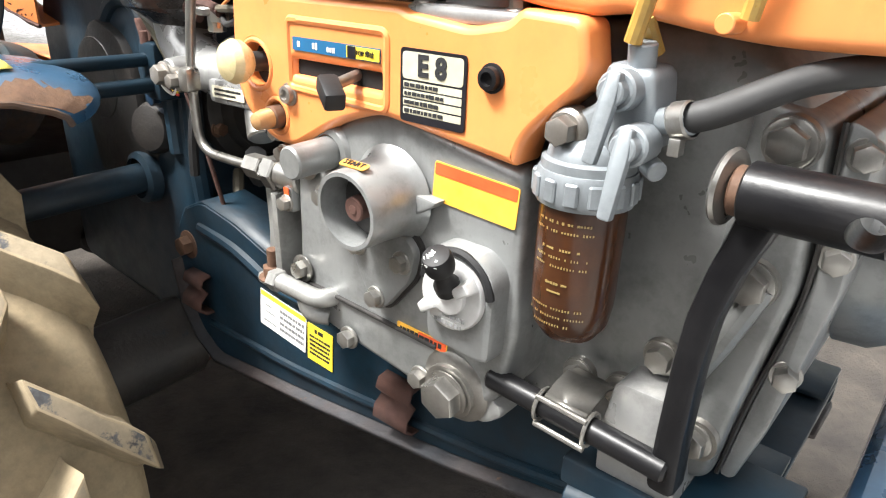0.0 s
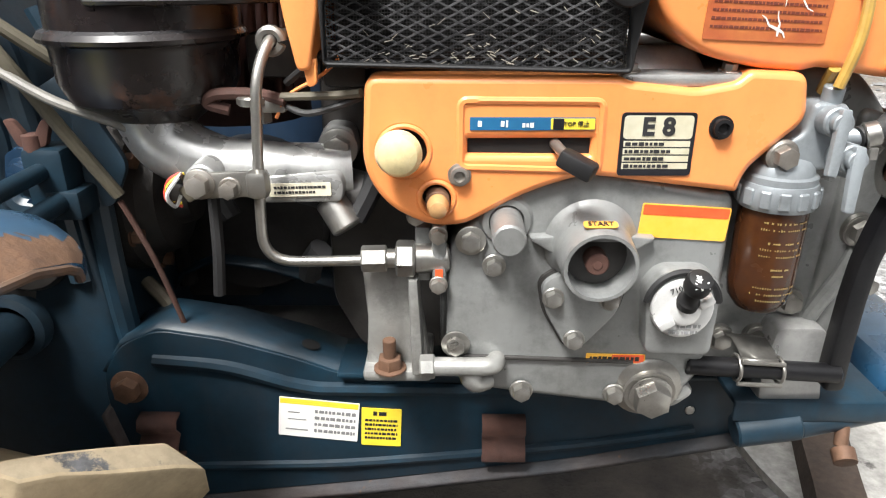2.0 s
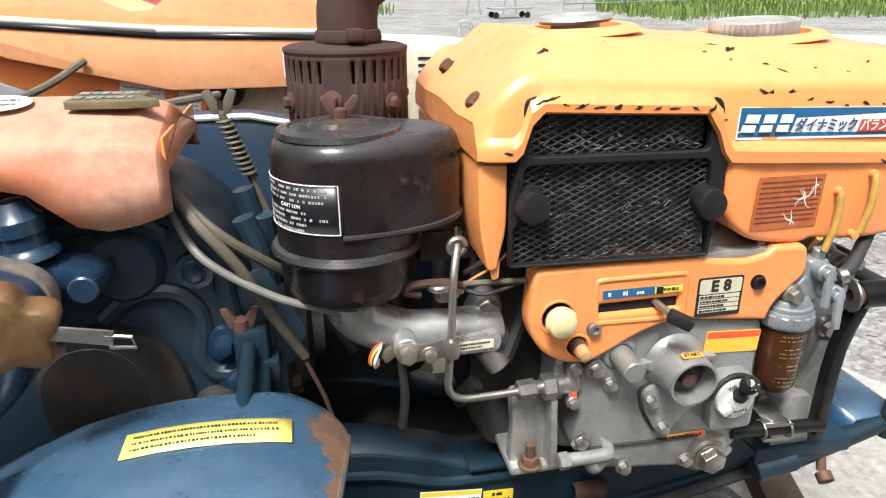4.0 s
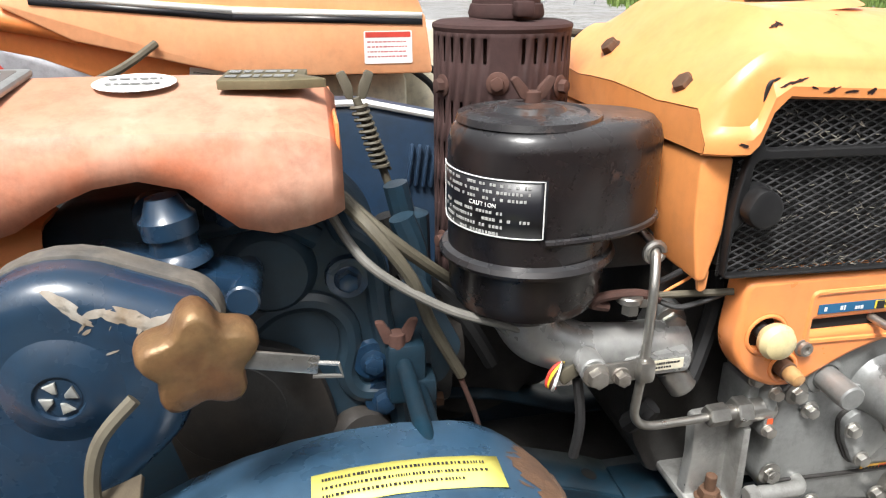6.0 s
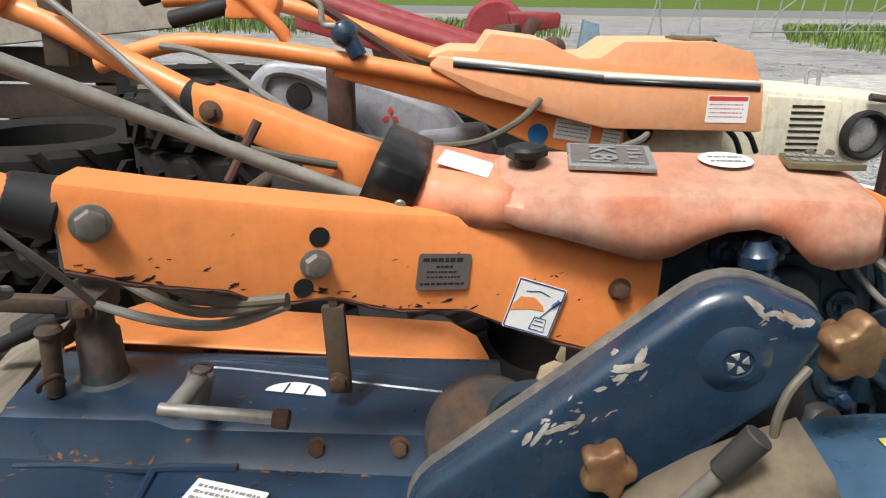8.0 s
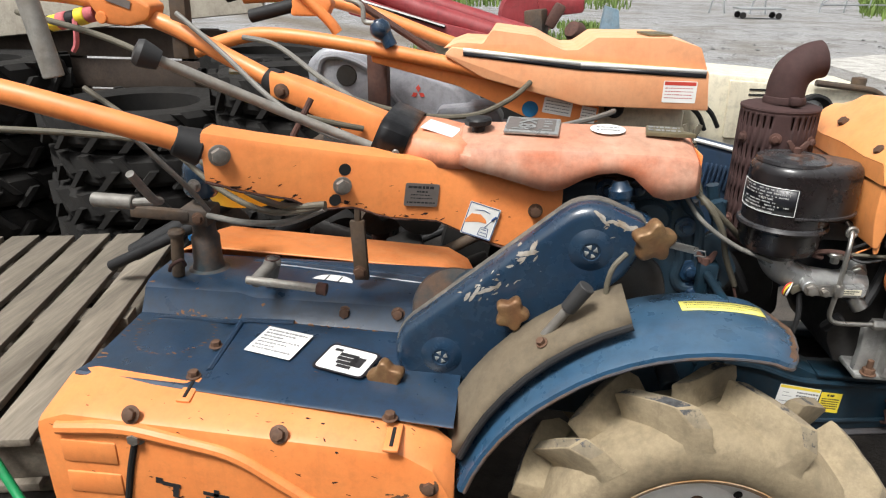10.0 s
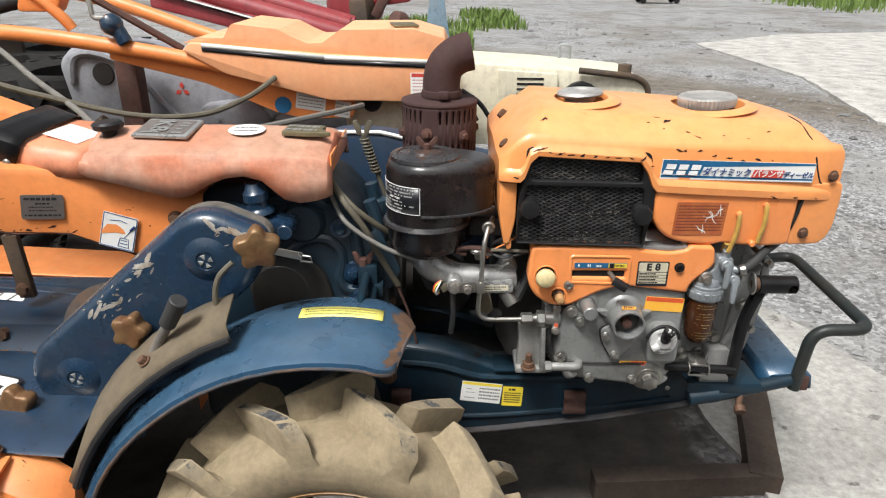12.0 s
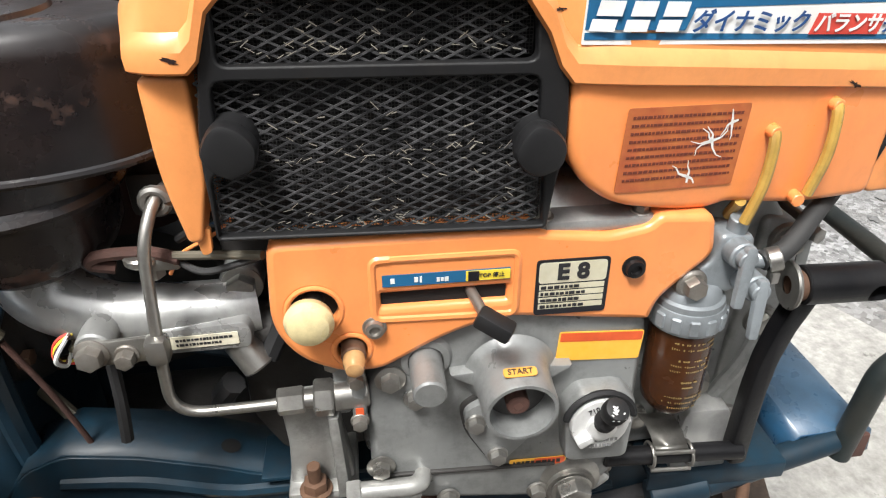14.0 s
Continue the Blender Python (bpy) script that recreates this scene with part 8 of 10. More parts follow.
def handle_beams():
    # near beam: pressed box section that bends outwards
    st = [(-0.735, 0.072, 0.793, 0.655), (-0.80, 0.064, 0.803, 0.668), (-0.88, 0.060, 0.823, 0.690), (-0.96, 0.044, 0.841, 0.728), (-1.04, 0.010, 0.853, 0.742), (-1.10, -0.020, 0.865, 0.768), (-1.16, -0.050, 0.879, 0.772), (-1.19, -0.066, 0.886, 0.793), (-1.25, -0.100, 0.901, 0.812), (-1.306, -0.132, 0.917, 0.838)]
    rows = []
    for x, y, zt, zb in st:
        rows.append([(x, y + 0.045, zb + 0.004), (x, y + 0.004, zb), (x, y, zb + 0.004), (x, y - 0.001, zt - 0.012), (x, y + 0.004, zt - 0.003), (x, y + 0.012, zt), (x, y + 0.045, zt + 0.001), (x, y + 0.052, zt - 0.006), (x, y + 0.053, zb + 0.02)])
    ob = sheet("handle_beam", rows, "orange_old", T, 0.0035, "orange pressed-steel handle beam with rusty lower edge", angle=40)
    bm = bmesh.new()
    rnd = random.Random(4)
    low = curve_points([Vector((x, y + 0.001, zb)) for x, y, zt, zb in st], 8)
    tube(bm, [p + Vector((0, -0.001, rnd.uniform(-0.001, 0.0015))) for p in low], 0.0035, 6, radii=[0.0022 + 0.0022 * max(0, noise.noise(p * 30)) for p in low])
    part("rusty_edge", bm, "rust", ob)

    bake(ob)
    flakes = []
    for k in range(46):
        u = rnd.random()
        p = low[int(u * (len(low) - 1))]
        flakes.append((p.x, p.z + rnd.choice([0.006, 0.008, 0.012, 0.010]), rnd.uniform(0.002, 0.005)))
    flakes += [(rnd.uniform(-1.28, -0.78), 0.0, rnd.uniform(0.0012, 0.0025)) for k in range(20)]
    flakes = [(x, z or rnd.uniform(0.75, 0.80) - 0.25 * (x + 0.95), r) for x, z, r in flakes]
    chips(ob, flakes, (0, 1, 0), "chip_dark", 18)

    def on(x, z, out=0.002):
        for a, b in zip(st, st[1:]):
            if b[0] <= x <= a[0]:
                k = (a[0] - x) / (a[0] - b[0])
                y = a[1] + k * (b[1] - a[1])
                rz = math.degrees(math.atan2(b[1] - a[1], b[0] - a[0])) + 180
                return Vector((x, y - out, z)), (rz if rz < 180 else rz - 360)
    for x, z, mt, r in ((-0.782, 0.751, "rust_bolt", 0.013), (-1.113, 0.810, "bolt", 0.0155), (-1.283, 0.879, "bolt", 0.0165)):
        p, rz = on(x, z, 0.003)
        bm = bmesh.new()
        n = Vector((math.sin(radians(rz)), -math.cos(radians(rz)), 0))
        hexbolt(bm, p, n, r * 0.8, 0.010, 1.3)
        part("bolt", bm, mt, ob)
    for x, z in ((-1.108, 0.838), (-1.125, 0.786)):
        p, rz = on(x, z, 0.0032)
        bm = bmesh.new()
        n = Vector((math.sin(radians(rz)), -math.cos(radians(rz)), 0))
        lathe(bm, [(0.0105, 0), (0, 0)], p, n, 20)
        part("beam_hole", bm, "black_gap", ob)
    # data plate and picture label
    p, rz = on(-0.985, 0.782, 0.005)
    m = Matrix.Translation(p) @ pose(0, 0, 0, 90, 0, rz) @ pose(0, 0, 0, 0, 0, -7)
    lab = decal("data_plate", m, 0.062, 0.042, "plate_metal", ob, 0.004, 0.0012, "dark etched metal data plate")
    bars(m, [(-0.026, 0.022, 0.014, 0.005, 0.006), (-0.010, 0.010, 0.006, 0.003, 0.004), (-0.02, 0.015, 0.0, 0.002, 0.004), (-0.02, 0.02, -0.006, 0.002, 0.004), (-0.026, 0.026, -0.014, 0.003, 0.005)], "ink", lab, 22, lift=0.0014)
    p, rz = on(-0.880, 0.729, 0.0065)
    m = Matrix.Translation(p) @ pose(0, 0, 0, 90, 0, rz) @ pose(0, 0, 0, 0, 0, -17)
    lab = decal("picture_label", m, 0.058, 0.064, "white_label", ob, 0.002, 0.0006, "white pictogram label, partly painted over")
    bm = bmesh.new()
    tube(bm, bent([(-0.0275, 0.0305, 0.0006), (0.0275, 0.0305, 0.0006), (0.0275, -0.0305, 0.0006), (-0.0275, -0.0305, 0.0006), (-0.0275, 0.0305, 0.0006)], 0.002, 2), 0.0009, 4)
    bm.transform(m)
    part("label_border", bm, "blue_ink", lab)
    bm = bmesh.new()
    pts = [(-0.027, -0.004), (-0.020, 0.010), (-0.004, 0.013), (0.008, 0.006), (0.012, -0.001), (-0.004, -0.002), (-0.016, -0.006), (-0.027, -0.010)]
    bm.faces.new([bm.verts.new((x, y, 0.0012)) for x, y in pts])
    bmesh.ops.recalc_face_normals(bm, faces=bm.faces[:])
    bm.transform(m)
    part("label_arrow", bm, "orange_clean", lab)
    bm = bmesh.new()
    for pp in ([(0.002, -0.026, 0.001), (0.004, -0.010, 0.001), (0.018, -0.010, 0.001), (0.020, -0.026, 0.001), (0.002, -0.026, 0.001)], [(0.006, -0.014, 0.001), (0.016, -0.014, 0.001)], [(0.005, -0.020, 0.001), (0.018, -0.020, 0.001)], [(0.010, -0.010, 0.001), (0.022, 0.012, 0.001)], [(-0.016, 0.018, 0.001), (0.0, 0.022, 0.001), (0.012, 0.019, 0.001)]):
        tube(bm, [Vector(q) for q in pp], 0.0006, 4)
    tube(bm, [Vector((0.019, 0.008, 0.0012)), Vector((0.025, 0.017, 0.0012))], 0.0022, 6)
    bm.transform(m)
    part("label_drawing", bm, "blue_ink", lab)
    # far beam, seen beyond it
    st2 = [(-1.07, 0.265, 0.862, 0.775), (-1.12, 0.268, 0.878, 0.800), (-1.20, 0.275, 0.905, 0.842), (-1.28, 0.285, 0.932, 0.880), (-1.345, 0.295, 0.948, 0.900)]
    rows = []
    for x, y, zt, zb in st2:
        rows.append([(x, y + 0.045, zb), (x, y + 0.003, zb), (x, y, zb + 0.004), (x, y, zt - 0.012), (x, y + 0.004, zt - 0.003), (x, y + 0.012, zt), (x, y + 0.05, zt), (x, y + 0.055, zt - 0.006), (x, y + 0.055, zb)])
    ob2 = sheet("handle_beam", rows, "orange_old", T, 0.0035, "orange pressed-steel handle beam", angle=40)
    bm = bmesh.new()
    p = Vector((-1.172, 0.2735, 0.836))
    b = bmesh.new()
    prism(b, rounded([(-0.026, 0.010), (0.020, 0.005), (0.026, -0.012), (-0.020, -0.010)], 0.008), -0.001, 0.004, 0.0005)
    b.transform(Matrix.Translation(p))
    merge(bm, b)
    part("cable_slot", bm, "rubber", ob2)
    bm = bmesh.new()
    hexbolt(bm, (-1.318, 0.286, 0.912), (0, -1, 0), 0.009, 0.008, 1.8)
    part("bolt", bm, "rust_bolt", ob2)
    # handle tubes with black sleeves at the beams' ends
    for pts, sl in (([(-1.30, -0.105, 0.882), (-1.40, -0.150, 0.925), (-1.60, -0.19, 0.985), (-1.78, -0.21, 1.02), (-2.05, -0.22, 1.03)], ((-1.315, -0.110, 0.886), (-1.352, -0.128, 0.903))),
                    ([(-1.33, 0.322, 0.92), (-1.45, 0.34, 0.972), (-1.60, 0.355, 1.04), (-1.80, 0.36, 1.09), (-2.05, 0.36, 1.10)], ((-1.335, 0.322, 0.921), (-1.362, 0.326, 0.935)))):
        bm = bmesh.new()
        tube(bm, curve_points(pts), 0.0185, 18)
        hb = part("handlebar", bm, "orange_old", T, "orange tubular handlebar")
        bm = bmesh.new()
        rod(bm, sl[0], sl[1], 0.030, 0.024, n=20)
        part("rubber_sleeve", bm, "rubber", hb, "black rubber sleeve")


handle_beams()


def khaki_flap():
    rows = []
    for k in range(9):
        u = k / 8
        a = radians(-18 - 50 * u)
        R = 0.437 - 0.006 * u
        cx, cz = -0.49 - 0.01, 0.249
        rows.append([(cx + (R + h) * math.sin(a), y, cz + (R + h) * math.cos(a)) for y, h in ((-0.205 + 0.03 * (1 - u), -0.012), (-0.198 + 0.03 * (1 - u), 0.002), (-0.165, 0.010), (-0.125, 0.020), (-0.10, 0.026))])
    ob = sheet("inner_mudguard", rows, "khaki", T, 0.004, "dried-mud covered inner mudguard plate", angle=60)
    bm = bmesh.new()
    tube(bm, [Vector(r[0]) for r in rows], 0.0065, 8)
    part("rubber_edge", bm, "rubber", ob)
    bm = bmesh.new()
    hexbolt(bm, Vector(rows[3][2]) + Vector((0, -0.0, 0.004)), (-0.5, -0.4, 0.8), 0.007, 0.008, 1.4)
    part("bolt", bm, "rust_bolt", ob)
    # lever with a grey grip lying along the plate
    bm = bmesh.new()
    tube(bm, curve_points([(-0.832, -0.105, 0.490), (-0.790, -0.130, 0.560), (-0.735, -0.150, 0.655), (-0.706, -0.155, 0.700)]), 0.008, 12)
    lv = part("tension_lever", bm, "lever_grey", T, "dusty bent steel lever")
    bm = bmesh.new()
    rod(bm, (-0.730, -0.151, 0.664), (-0.704, -0.157, 0.708), 0.0125, 0.0135, n=20)
    part("lever_grip", bm, "grey_rubber", lv, "grey plastic grip")
    # flat hook strap from the knob
    bm = bmesh.new()
    tube(bm, curve_points([(-0.640, -0.098, 0.742), (-0.660, -0.108, 0.722), (-0.668, -0.112, 0.690), (-0.664, -0.112, 0.660)]), 0.0045, 8)
    part("hook_strap", bm, "cable", T)
    bm = bmesh.new()
    box(bm, (-0.556, -0.098, 0.757), (0.045, 0.003, 0.012), 0.001, pose(0, 0, 0, 0, 12, 0))
    tube(bm, [Vector(p) for p in ((-0.540, -0.098, 0.755), (-0.522, -0.098, 0.752), (-0.520, -0.098, 0.743), (-0.538, -0.098, 0.745))], 0.0016, 6)
    part("hook_plate", bm, "zinc", T, "zinc hook plate")


M["lever_grey"] = surface("dusty_grey_steel", (0.24, 0.23, 0.21), 0.6, metal=0.3, stain=(0.13, 0.11, 0.09), stain_amount=0.6, stain_scale=30, bump=0.15)
khaki_flap()


def rotary():
    # blue deck: near shelf, rising wall, upper shelf, with pressed steps
    xs = [-1.585, -1.57, -1.50, -1.42, -1.38, -1.34, -1.20, -1.05, -0.95, -0.90]
    rows = []
    for x in xs:
        k = (x + 1.57) / 0.67
        s = -0.015 * k
        step = 0.0 if x > -1.36 else -0.014
        yy = 0.012 if x > -1.36 else 0.03
        prof = [(-0.150 - 0.05 * k, 0.473 + s), (-0.145 - 0.05 * k, 0.476 + s), (-0.10 - 0.03 * k, 0.482 + s + step), (0.03 + yy, 0.488 + s + step), (0.055 + yy, 0.490 + s + step), (0.075 + yy, 0.505), (0.083 + yy, 0.522), (0.098 + yy, 0.531), (0.16, 0.534), (0.27, 0.532), (0.30, 0.522)]
        rows.append([(x, y, z) for y, z in prof])
    deck = sheet("tiller_deck", rows, "blue", T, 0.004, "dark blue pressed-steel tiller cover with rust", angle=50)
    bm = bmesh.new()
    tube(bm, curve_points([Vector((-1.55, 0.07, 0.474)), Vector((-1.47, 0.075, 0.474)), Vector((-1.40, 0.07, 0.476)), Vector((-1.365, 0.062, 0.482)), Vector((-1.34, 0.06, 0.487)), Vector((-1.25, 0.066, 0.486))]), 0.006, 8)
    part("pressed_bead", bm, "blue", deck)
    bm = bmesh.new()
    tube(bm, [Vector((-1.358, 0.06, 0.482)), Vector((-1.352, -0.11, 0.473))], 0.007, 8)
    part("pressed_bead", bm, "blue", deck)
    # rust lines where the pressings hold water
    bake(deck)
    rnd = random.Random(15)
    spots = [(-1.50 + 0.011 * i + rnd.uniform(-0.008, 0.008), (0.083 if i < 13 else 0.064) + rnd.uniform(-0.003, 0.003), rnd.uniform(0.002, 0.0055)) for i in range(40)]
    spots += [(-1.478 + 0.075 * math.cos(0.16 * i) + rnd.uniform(-0.003, 0.003), 0.015 + 0.075 * math.sin(0.16 * i), rnd.uniform(0.0022, 0.005)) for i in range(-30, 6)]
    spots += [(rnd.uniform(-1.56, -0.95), rnd.uniform(-0.12, 0.28), rnd.uniform(0.0015, 0.004)) for i in range(60)]
    spots += [(-1.575, rnd.uniform(-0.14, 0.26), rnd.uniform(0.004, 0.009)) for i in range(16)]
    chips_top(deck, spots, "deck_rust", 12, "rust_patch")
    bm = bmesh.new()
    tube(bm, curve_points([Vector((-1.40, 0.255, 0.532)), Vector((-1.30, 0.262, 0.533)), Vector((-1.05, 0.225, 0.533)), Vector((-0.95, 0.21, 0.533))]), 0.004, 8)
    part("pressed_bead", bm, "blue", deck)
    bm = bmesh.new()
    tube(bm, curve_points([Vector((-1.34, 0.225, 0.533)), Vector((-1.31, 0.235, 0.534)), Vector((-1.0, 0.185, 0.534)), Vector((-0.95, 0.18, 0.534))]), 0.004, 8)
    part("pressed_bead", bm, "blue", deck)
    # labels on the shelf
    def lay(x, y, rz):
        k = (x + 1.57) / 0.67
        return pose(x, y, 0.4885 - 0.015 * k + 0.0039, 2.5, 1.3, rz)
    m = lay(-1.254, -0.014, -13)
    lab = decal("caution_label", m, 0.098, 0.090, "white_label", deck, 0.002, 0.0006, "white caution label with print")
    bars(m, [(-0.042, 0.042 - 0.02 * (i % 3), 0.034 - 0.0105 * i, 0.005, 0.006) for i in range(7)], "grey_ink", lab, 17)
    m = lay(-1.112, -0.055, -15)
    lab = decal("hand_hazard_label", m, 0.105, 0.085, "black_label", deck, 0.012, 0.0006, "black and white crushed-hand hazard pictogram")
    decal("pictogram_field", m @ pose(0, 0, 0.0006), 0.095, 0.075, "white_label", lab, 0.010, 0.0003)
    bm = bmesh.new()
    for x0, x1, y, h in ((-0.02, 0.018, 0.014, 0.010), (-0.02, 0.022, 0.002, 0.010), (-0.016, 0.022, -0.010, 0.010), (-0.010, 0.018, -0.021, 0.009), (0.010, 0.034, 0.0, 0.030), (-0.036, -0.02, 0.024, 0.008)):
        box(bm, ((x0 + x1) / 2, y, 0.0012), (x1 - x0, h, 0.0006), 0)
    bm.transform(m)
    part("pictogram", bm, "ink", lab)
    bm = bmesh.new()
    pts = [(0.045 * math.cos(radians(a)), 0.030 * math.sin(radians(a))) for a in range(0, 181, 15)]
    bm.faces.new([bm.verts.new((x, y, 0.0)) for x, y in pts])
    bm.transform(pose(-1.195, 0.165, 0.5378, 0, 0, -8))
    half = part("half_round_label", bm, "white_label", deck, "white half-round label, worn")
    for dx in (-0.016, 0.014):
        bm = bmesh.new()
        box(bm, (dx, 0.012, 0.0004), (0.003, 0.024, 0.0004), 0)
        bm.transform(pose(-1.195, 0.165, 0.5378, 0, 0, -8))
        part("print", bm, "ink", half)
    # bolts on the wall and shelf
    for x, z in ((-1.149, 0.541), (-1.040, 0.545)):
        bm = bmesh.new()
        hexbolt(bm, (x, 0.088, z - 0.036), (0, -1, 0.3), 0.011, 0.012, 1.3)
        part("bolt", bm, "rust_bolt", deck)
    for x, y in ((-1.374, -0.03), (-1.37, -0.135), (-1.005, -0.20), (-1.09, 0.345), (-1.38, 0.345)):
        bm = bmesh.new()
        hexbolt(bm, (x, y, 0.482 - 0.015 * (x + 1.57) / 0.67 if y < 0 else 0.505), (0, 0, 1), 0.0095, 0.010, 1.4)
        part("bolt", bm, "rust_bolt", deck)
    # orange side covers: near one with its rounded end and pressed lettering panel
    def side(sgn, y_in, y_out, up=0.0):
        xs2 = [-1.60, -1.585, -1.55, -1.48, -1.35, -1.15, -0.98, -0.93, -0.905, -0.897]
        rows = []
        for x in xs2:
            k = min(1, max(0, (x + 1.56) / 0.64))
            yi, yo = y_in - 0.05 * k * sgn * (1 if sgn > 0 else 0.2), y_out
            top = 0.474 - 0.030 * k + up
            edge = top - 0.004
            if x < -1.56:
                edge -= 0.5 * (-1.56 - x)
                top -= 0.4 * (-1.56 - x)
            if x > -0.96:
                q = (x + 0.96) / 0.063
                edge -= 0.02 * q + 0.07 * q * q
                top -= 0.01 * q + 0.03 * q * q
            rows.append([(x, yi, top + 0.006), (x, yi - 0.012 * sgn, top + 0.004), (x, yo + 0.014 * sgn, edge - 0.010), (x, yo + 0.004 * sgn, edge - 0.016), (x, yo, edge - 0.028), (x, yo, 0.30), (x, yo + 0.004 * sgn, 0.17)])
        ob = sheet("tiller_side_cover", rows, "orange_old", T, 0.004, "orange pressed-steel tiller side cover with black lettering shapes", angle=45)
        bm = bmesh.new()
        bm.free()
        for r in (rows[0], rows[-1]):
            bm = bmesh.new()
            bm.faces.new([bm.verts.new(p) for p in [*r, (r[-1][0], r[0][1], r[-1][2])]])
            bmesh.ops.recalc_face_normals(bm, faces=bm.faces[:])
            part("cover_end", bm, "orange_old", ob)
        return ob, rows
    ob, rows = side(1, -0.130, -0.242)
    bake(ob)
    rnd = random.Random(27)
    chips(ob, [(-0.985, 0.345, 0.010), (-1.0, 0.350, 0.007), (-0.97, 0.352, 0.006), (-1.01, 0.338, 0.005)], (0, 1, 0), "chip_rust", 5, "rust_patch")
    chips(ob, [(rnd.uniform(-1.58, -0.92), rnd.uniform(0.22, 0.44), rnd.uniform(0.0012, 0.004)) for k in range(46)], (0, 1, 0), "chip_dark", 6)
    chips_top(ob, [(rnd.uniform(-1.56, -0.93), rnd.uniform(-0.236, -0.19), rnd.uniform(0.0012, 0.0035)) for k in range(24)], "chip_dark", 7)
    for x, z in ((-1.434, 0.462), (-1.182, 0.447), (-0.934, 0.372)):
        bm = bmesh.new()
        p = (x, -0.2435 if x > -1.0 else -0.236, z)
        hexbolt(bm, p, (0, -1, 0.6 if x < -1 else 0.2), 0.0105, 0.009, 1.5)
        part("bolt", bm, "rust_bolt", ob)
    for x, y in ((-1.365, -0.160), (-0.995, -0.222)):
        k = (x + 1.56) / 0.64
        bm = bmesh.new()
        box(bm, (x, y - 0.004, 0.4755 - 0.030 * k + 0.002), (0.026, 0.060, 0.007), 0.003, pose(0, 0, 0, 10, 0, 0))
        part("slot_boss", bm, "orange_old", ob)
        bm = bmesh.new()
        box(bm, (x, y - 0.006, 0.4795 - 0.030 * k + 0.001), (0.006, 0.040, 0.004), 0.001, pose(0, 0, 0, 10, 0, 0))
        part("slot", bm, "black_gap", ob)
    # pressed panels, slanting bead, height slot and lettering shapes on the outer face
    bm = bmesh.new()
    tube(bm, bent([(-1.565, -0.242, 0.43), (-1.445, -0.242, 0.44), (-1.26, -0.242, 0.405), (-1.04, -0.242, 0.255), (-1.03, -0.242, 0.20)], 0.04), 0.013, 10)
    part("pressed_bead", bm, "orange_old", ob)
    for z in (0.385, 0.320):
        bm = bmesh.new()
        box(bm, (-1.515, -0.242, z), (0.10, 0.012, 0.045), 0.005)
        part("pressed_panel", bm, "orange_old", ob)
    bm = bmesh.new()
    tube(bm, curve_points([(-1.428, -0.2455, 0.418), (-1.445, -0.2455, 0.36), (-1.462, -0.2455, 0.285)]), 0.006, 8)
    part("height_slot", bm, "black_gap", ob)
    bm = bmesh.new()
    hexbolt(bm, (-1.426, -0.244, 0.425), (0, -1, 0), 0.011, 0.012, 1.5)
    part("bolt", bm, "bolt", ob)
    m = facing(-1.30, -0.2445, 0.31) @ pose(0, 0, 0, 0, 0, -9)
    for i in range(3):
        bm = bmesh.new()
        x = -0.085 + i * 0.085
        for dx, dy, w, h in ((-0.016, 0.012, 0.012, 0.012), (0.006, 0.008, 0.032, 0.008), (0.014, -0.006, 0.010, 0.022)) if i != 1 else ((0.0, 0.006, 0.046, 0.007), (0.0, 0.0, 0.009, 0.034), (-0.014, -0.008, 0.008, 0.014), (0.015, -0.008, 0.008, 0.014)):
            box(bm, (x + dx, dy, 0.0012), (w, h, 0.0006), 0)
        bm.transform(m)
        part("lettering_shape", bm, "ink", ob)
    ob2, _ = side(-1, 0.300, 0.505, 0.062)
    # sleeve with crank, post, and the hitch column
    bm = bmesh.new()
    rod(bm, (-1.320, 0.125, 0.555), (-1.300, 0.110, 0.602), 0.020, 0.017)
    rod(bm, (-1.300, 0.105, 0.598), (-1.318, 0.045, 0.580), 0.0125)
    sl = part("clamp_sleeve", bm, "lever_grey", T, "rust-stained clamp sleeve with T-handle")
    bm = bmesh.new()
    rod(bm, (-1.332, 0.045, 0.586), (-1.180, 0.046, 0.576), 0.0085)
    part("t_handle", bm, "galv_old", sl)
    bm = bmesh.new()
    rod(bm, (-1.192, 0.046, 0.577), (-1.172, 0.046, 0.575), 0.0125)
    part("handle_cap", bm, "rust", sl)
    bm = bmesh.new()
    tube(bm, [Vector((-1.300 + 0.014 * math.cos(a * 0.45), 0.108 + 0.014 * math.sin(a * 0.45), 0.607)) for a in range(15)], 0.002, 6)
    part("pin_ring", bm, "rust", sl)
    bm = bmesh.new()
    box(bm, (-1.128, 0.145, 0.62), (0.030, 0.014, 0.13), 0.003, pose(0, 0, 0, 0, -3, 0))
    box(bm, (-1.130, 0.145, 0.71), (0.012, 0.012, 0.07), 0.002)
    post = part("stop_post", bm, "mud_metal", T, "muddy flat steel post")
    bm = bmesh.new()
    hexbolt(bm, (-1.127, 0.137, 0.575), (0, -1, 0), 0.012, 0.008, 1.2)
    part("bolt", bm, "rust_bolt", post)
    bm = bmesh.new()
    lathe(bm, [(0.050, 0.0), (0.046, 0.008), (0.034, 0.014), (0.031, 0.030), (0.030, 0.085), (0.025, 0.092), (0.023, 0.150), (0, 0.150)], (-1.482, 0.20, 0.526), n=28)
    col = part("depth_column", bm, "drum_rust", T, "rusty tiller depth column")
    bm = bmesh.new()
    box(bm, (-1.480, 0.186, 0.668), (0.062, 0.070, 0.036), 0.006, pose(0, 0, 0, 0, 4, 0))
    part("column_clamp", bm, "mud_metal", col)
    bm = bmesh.new()
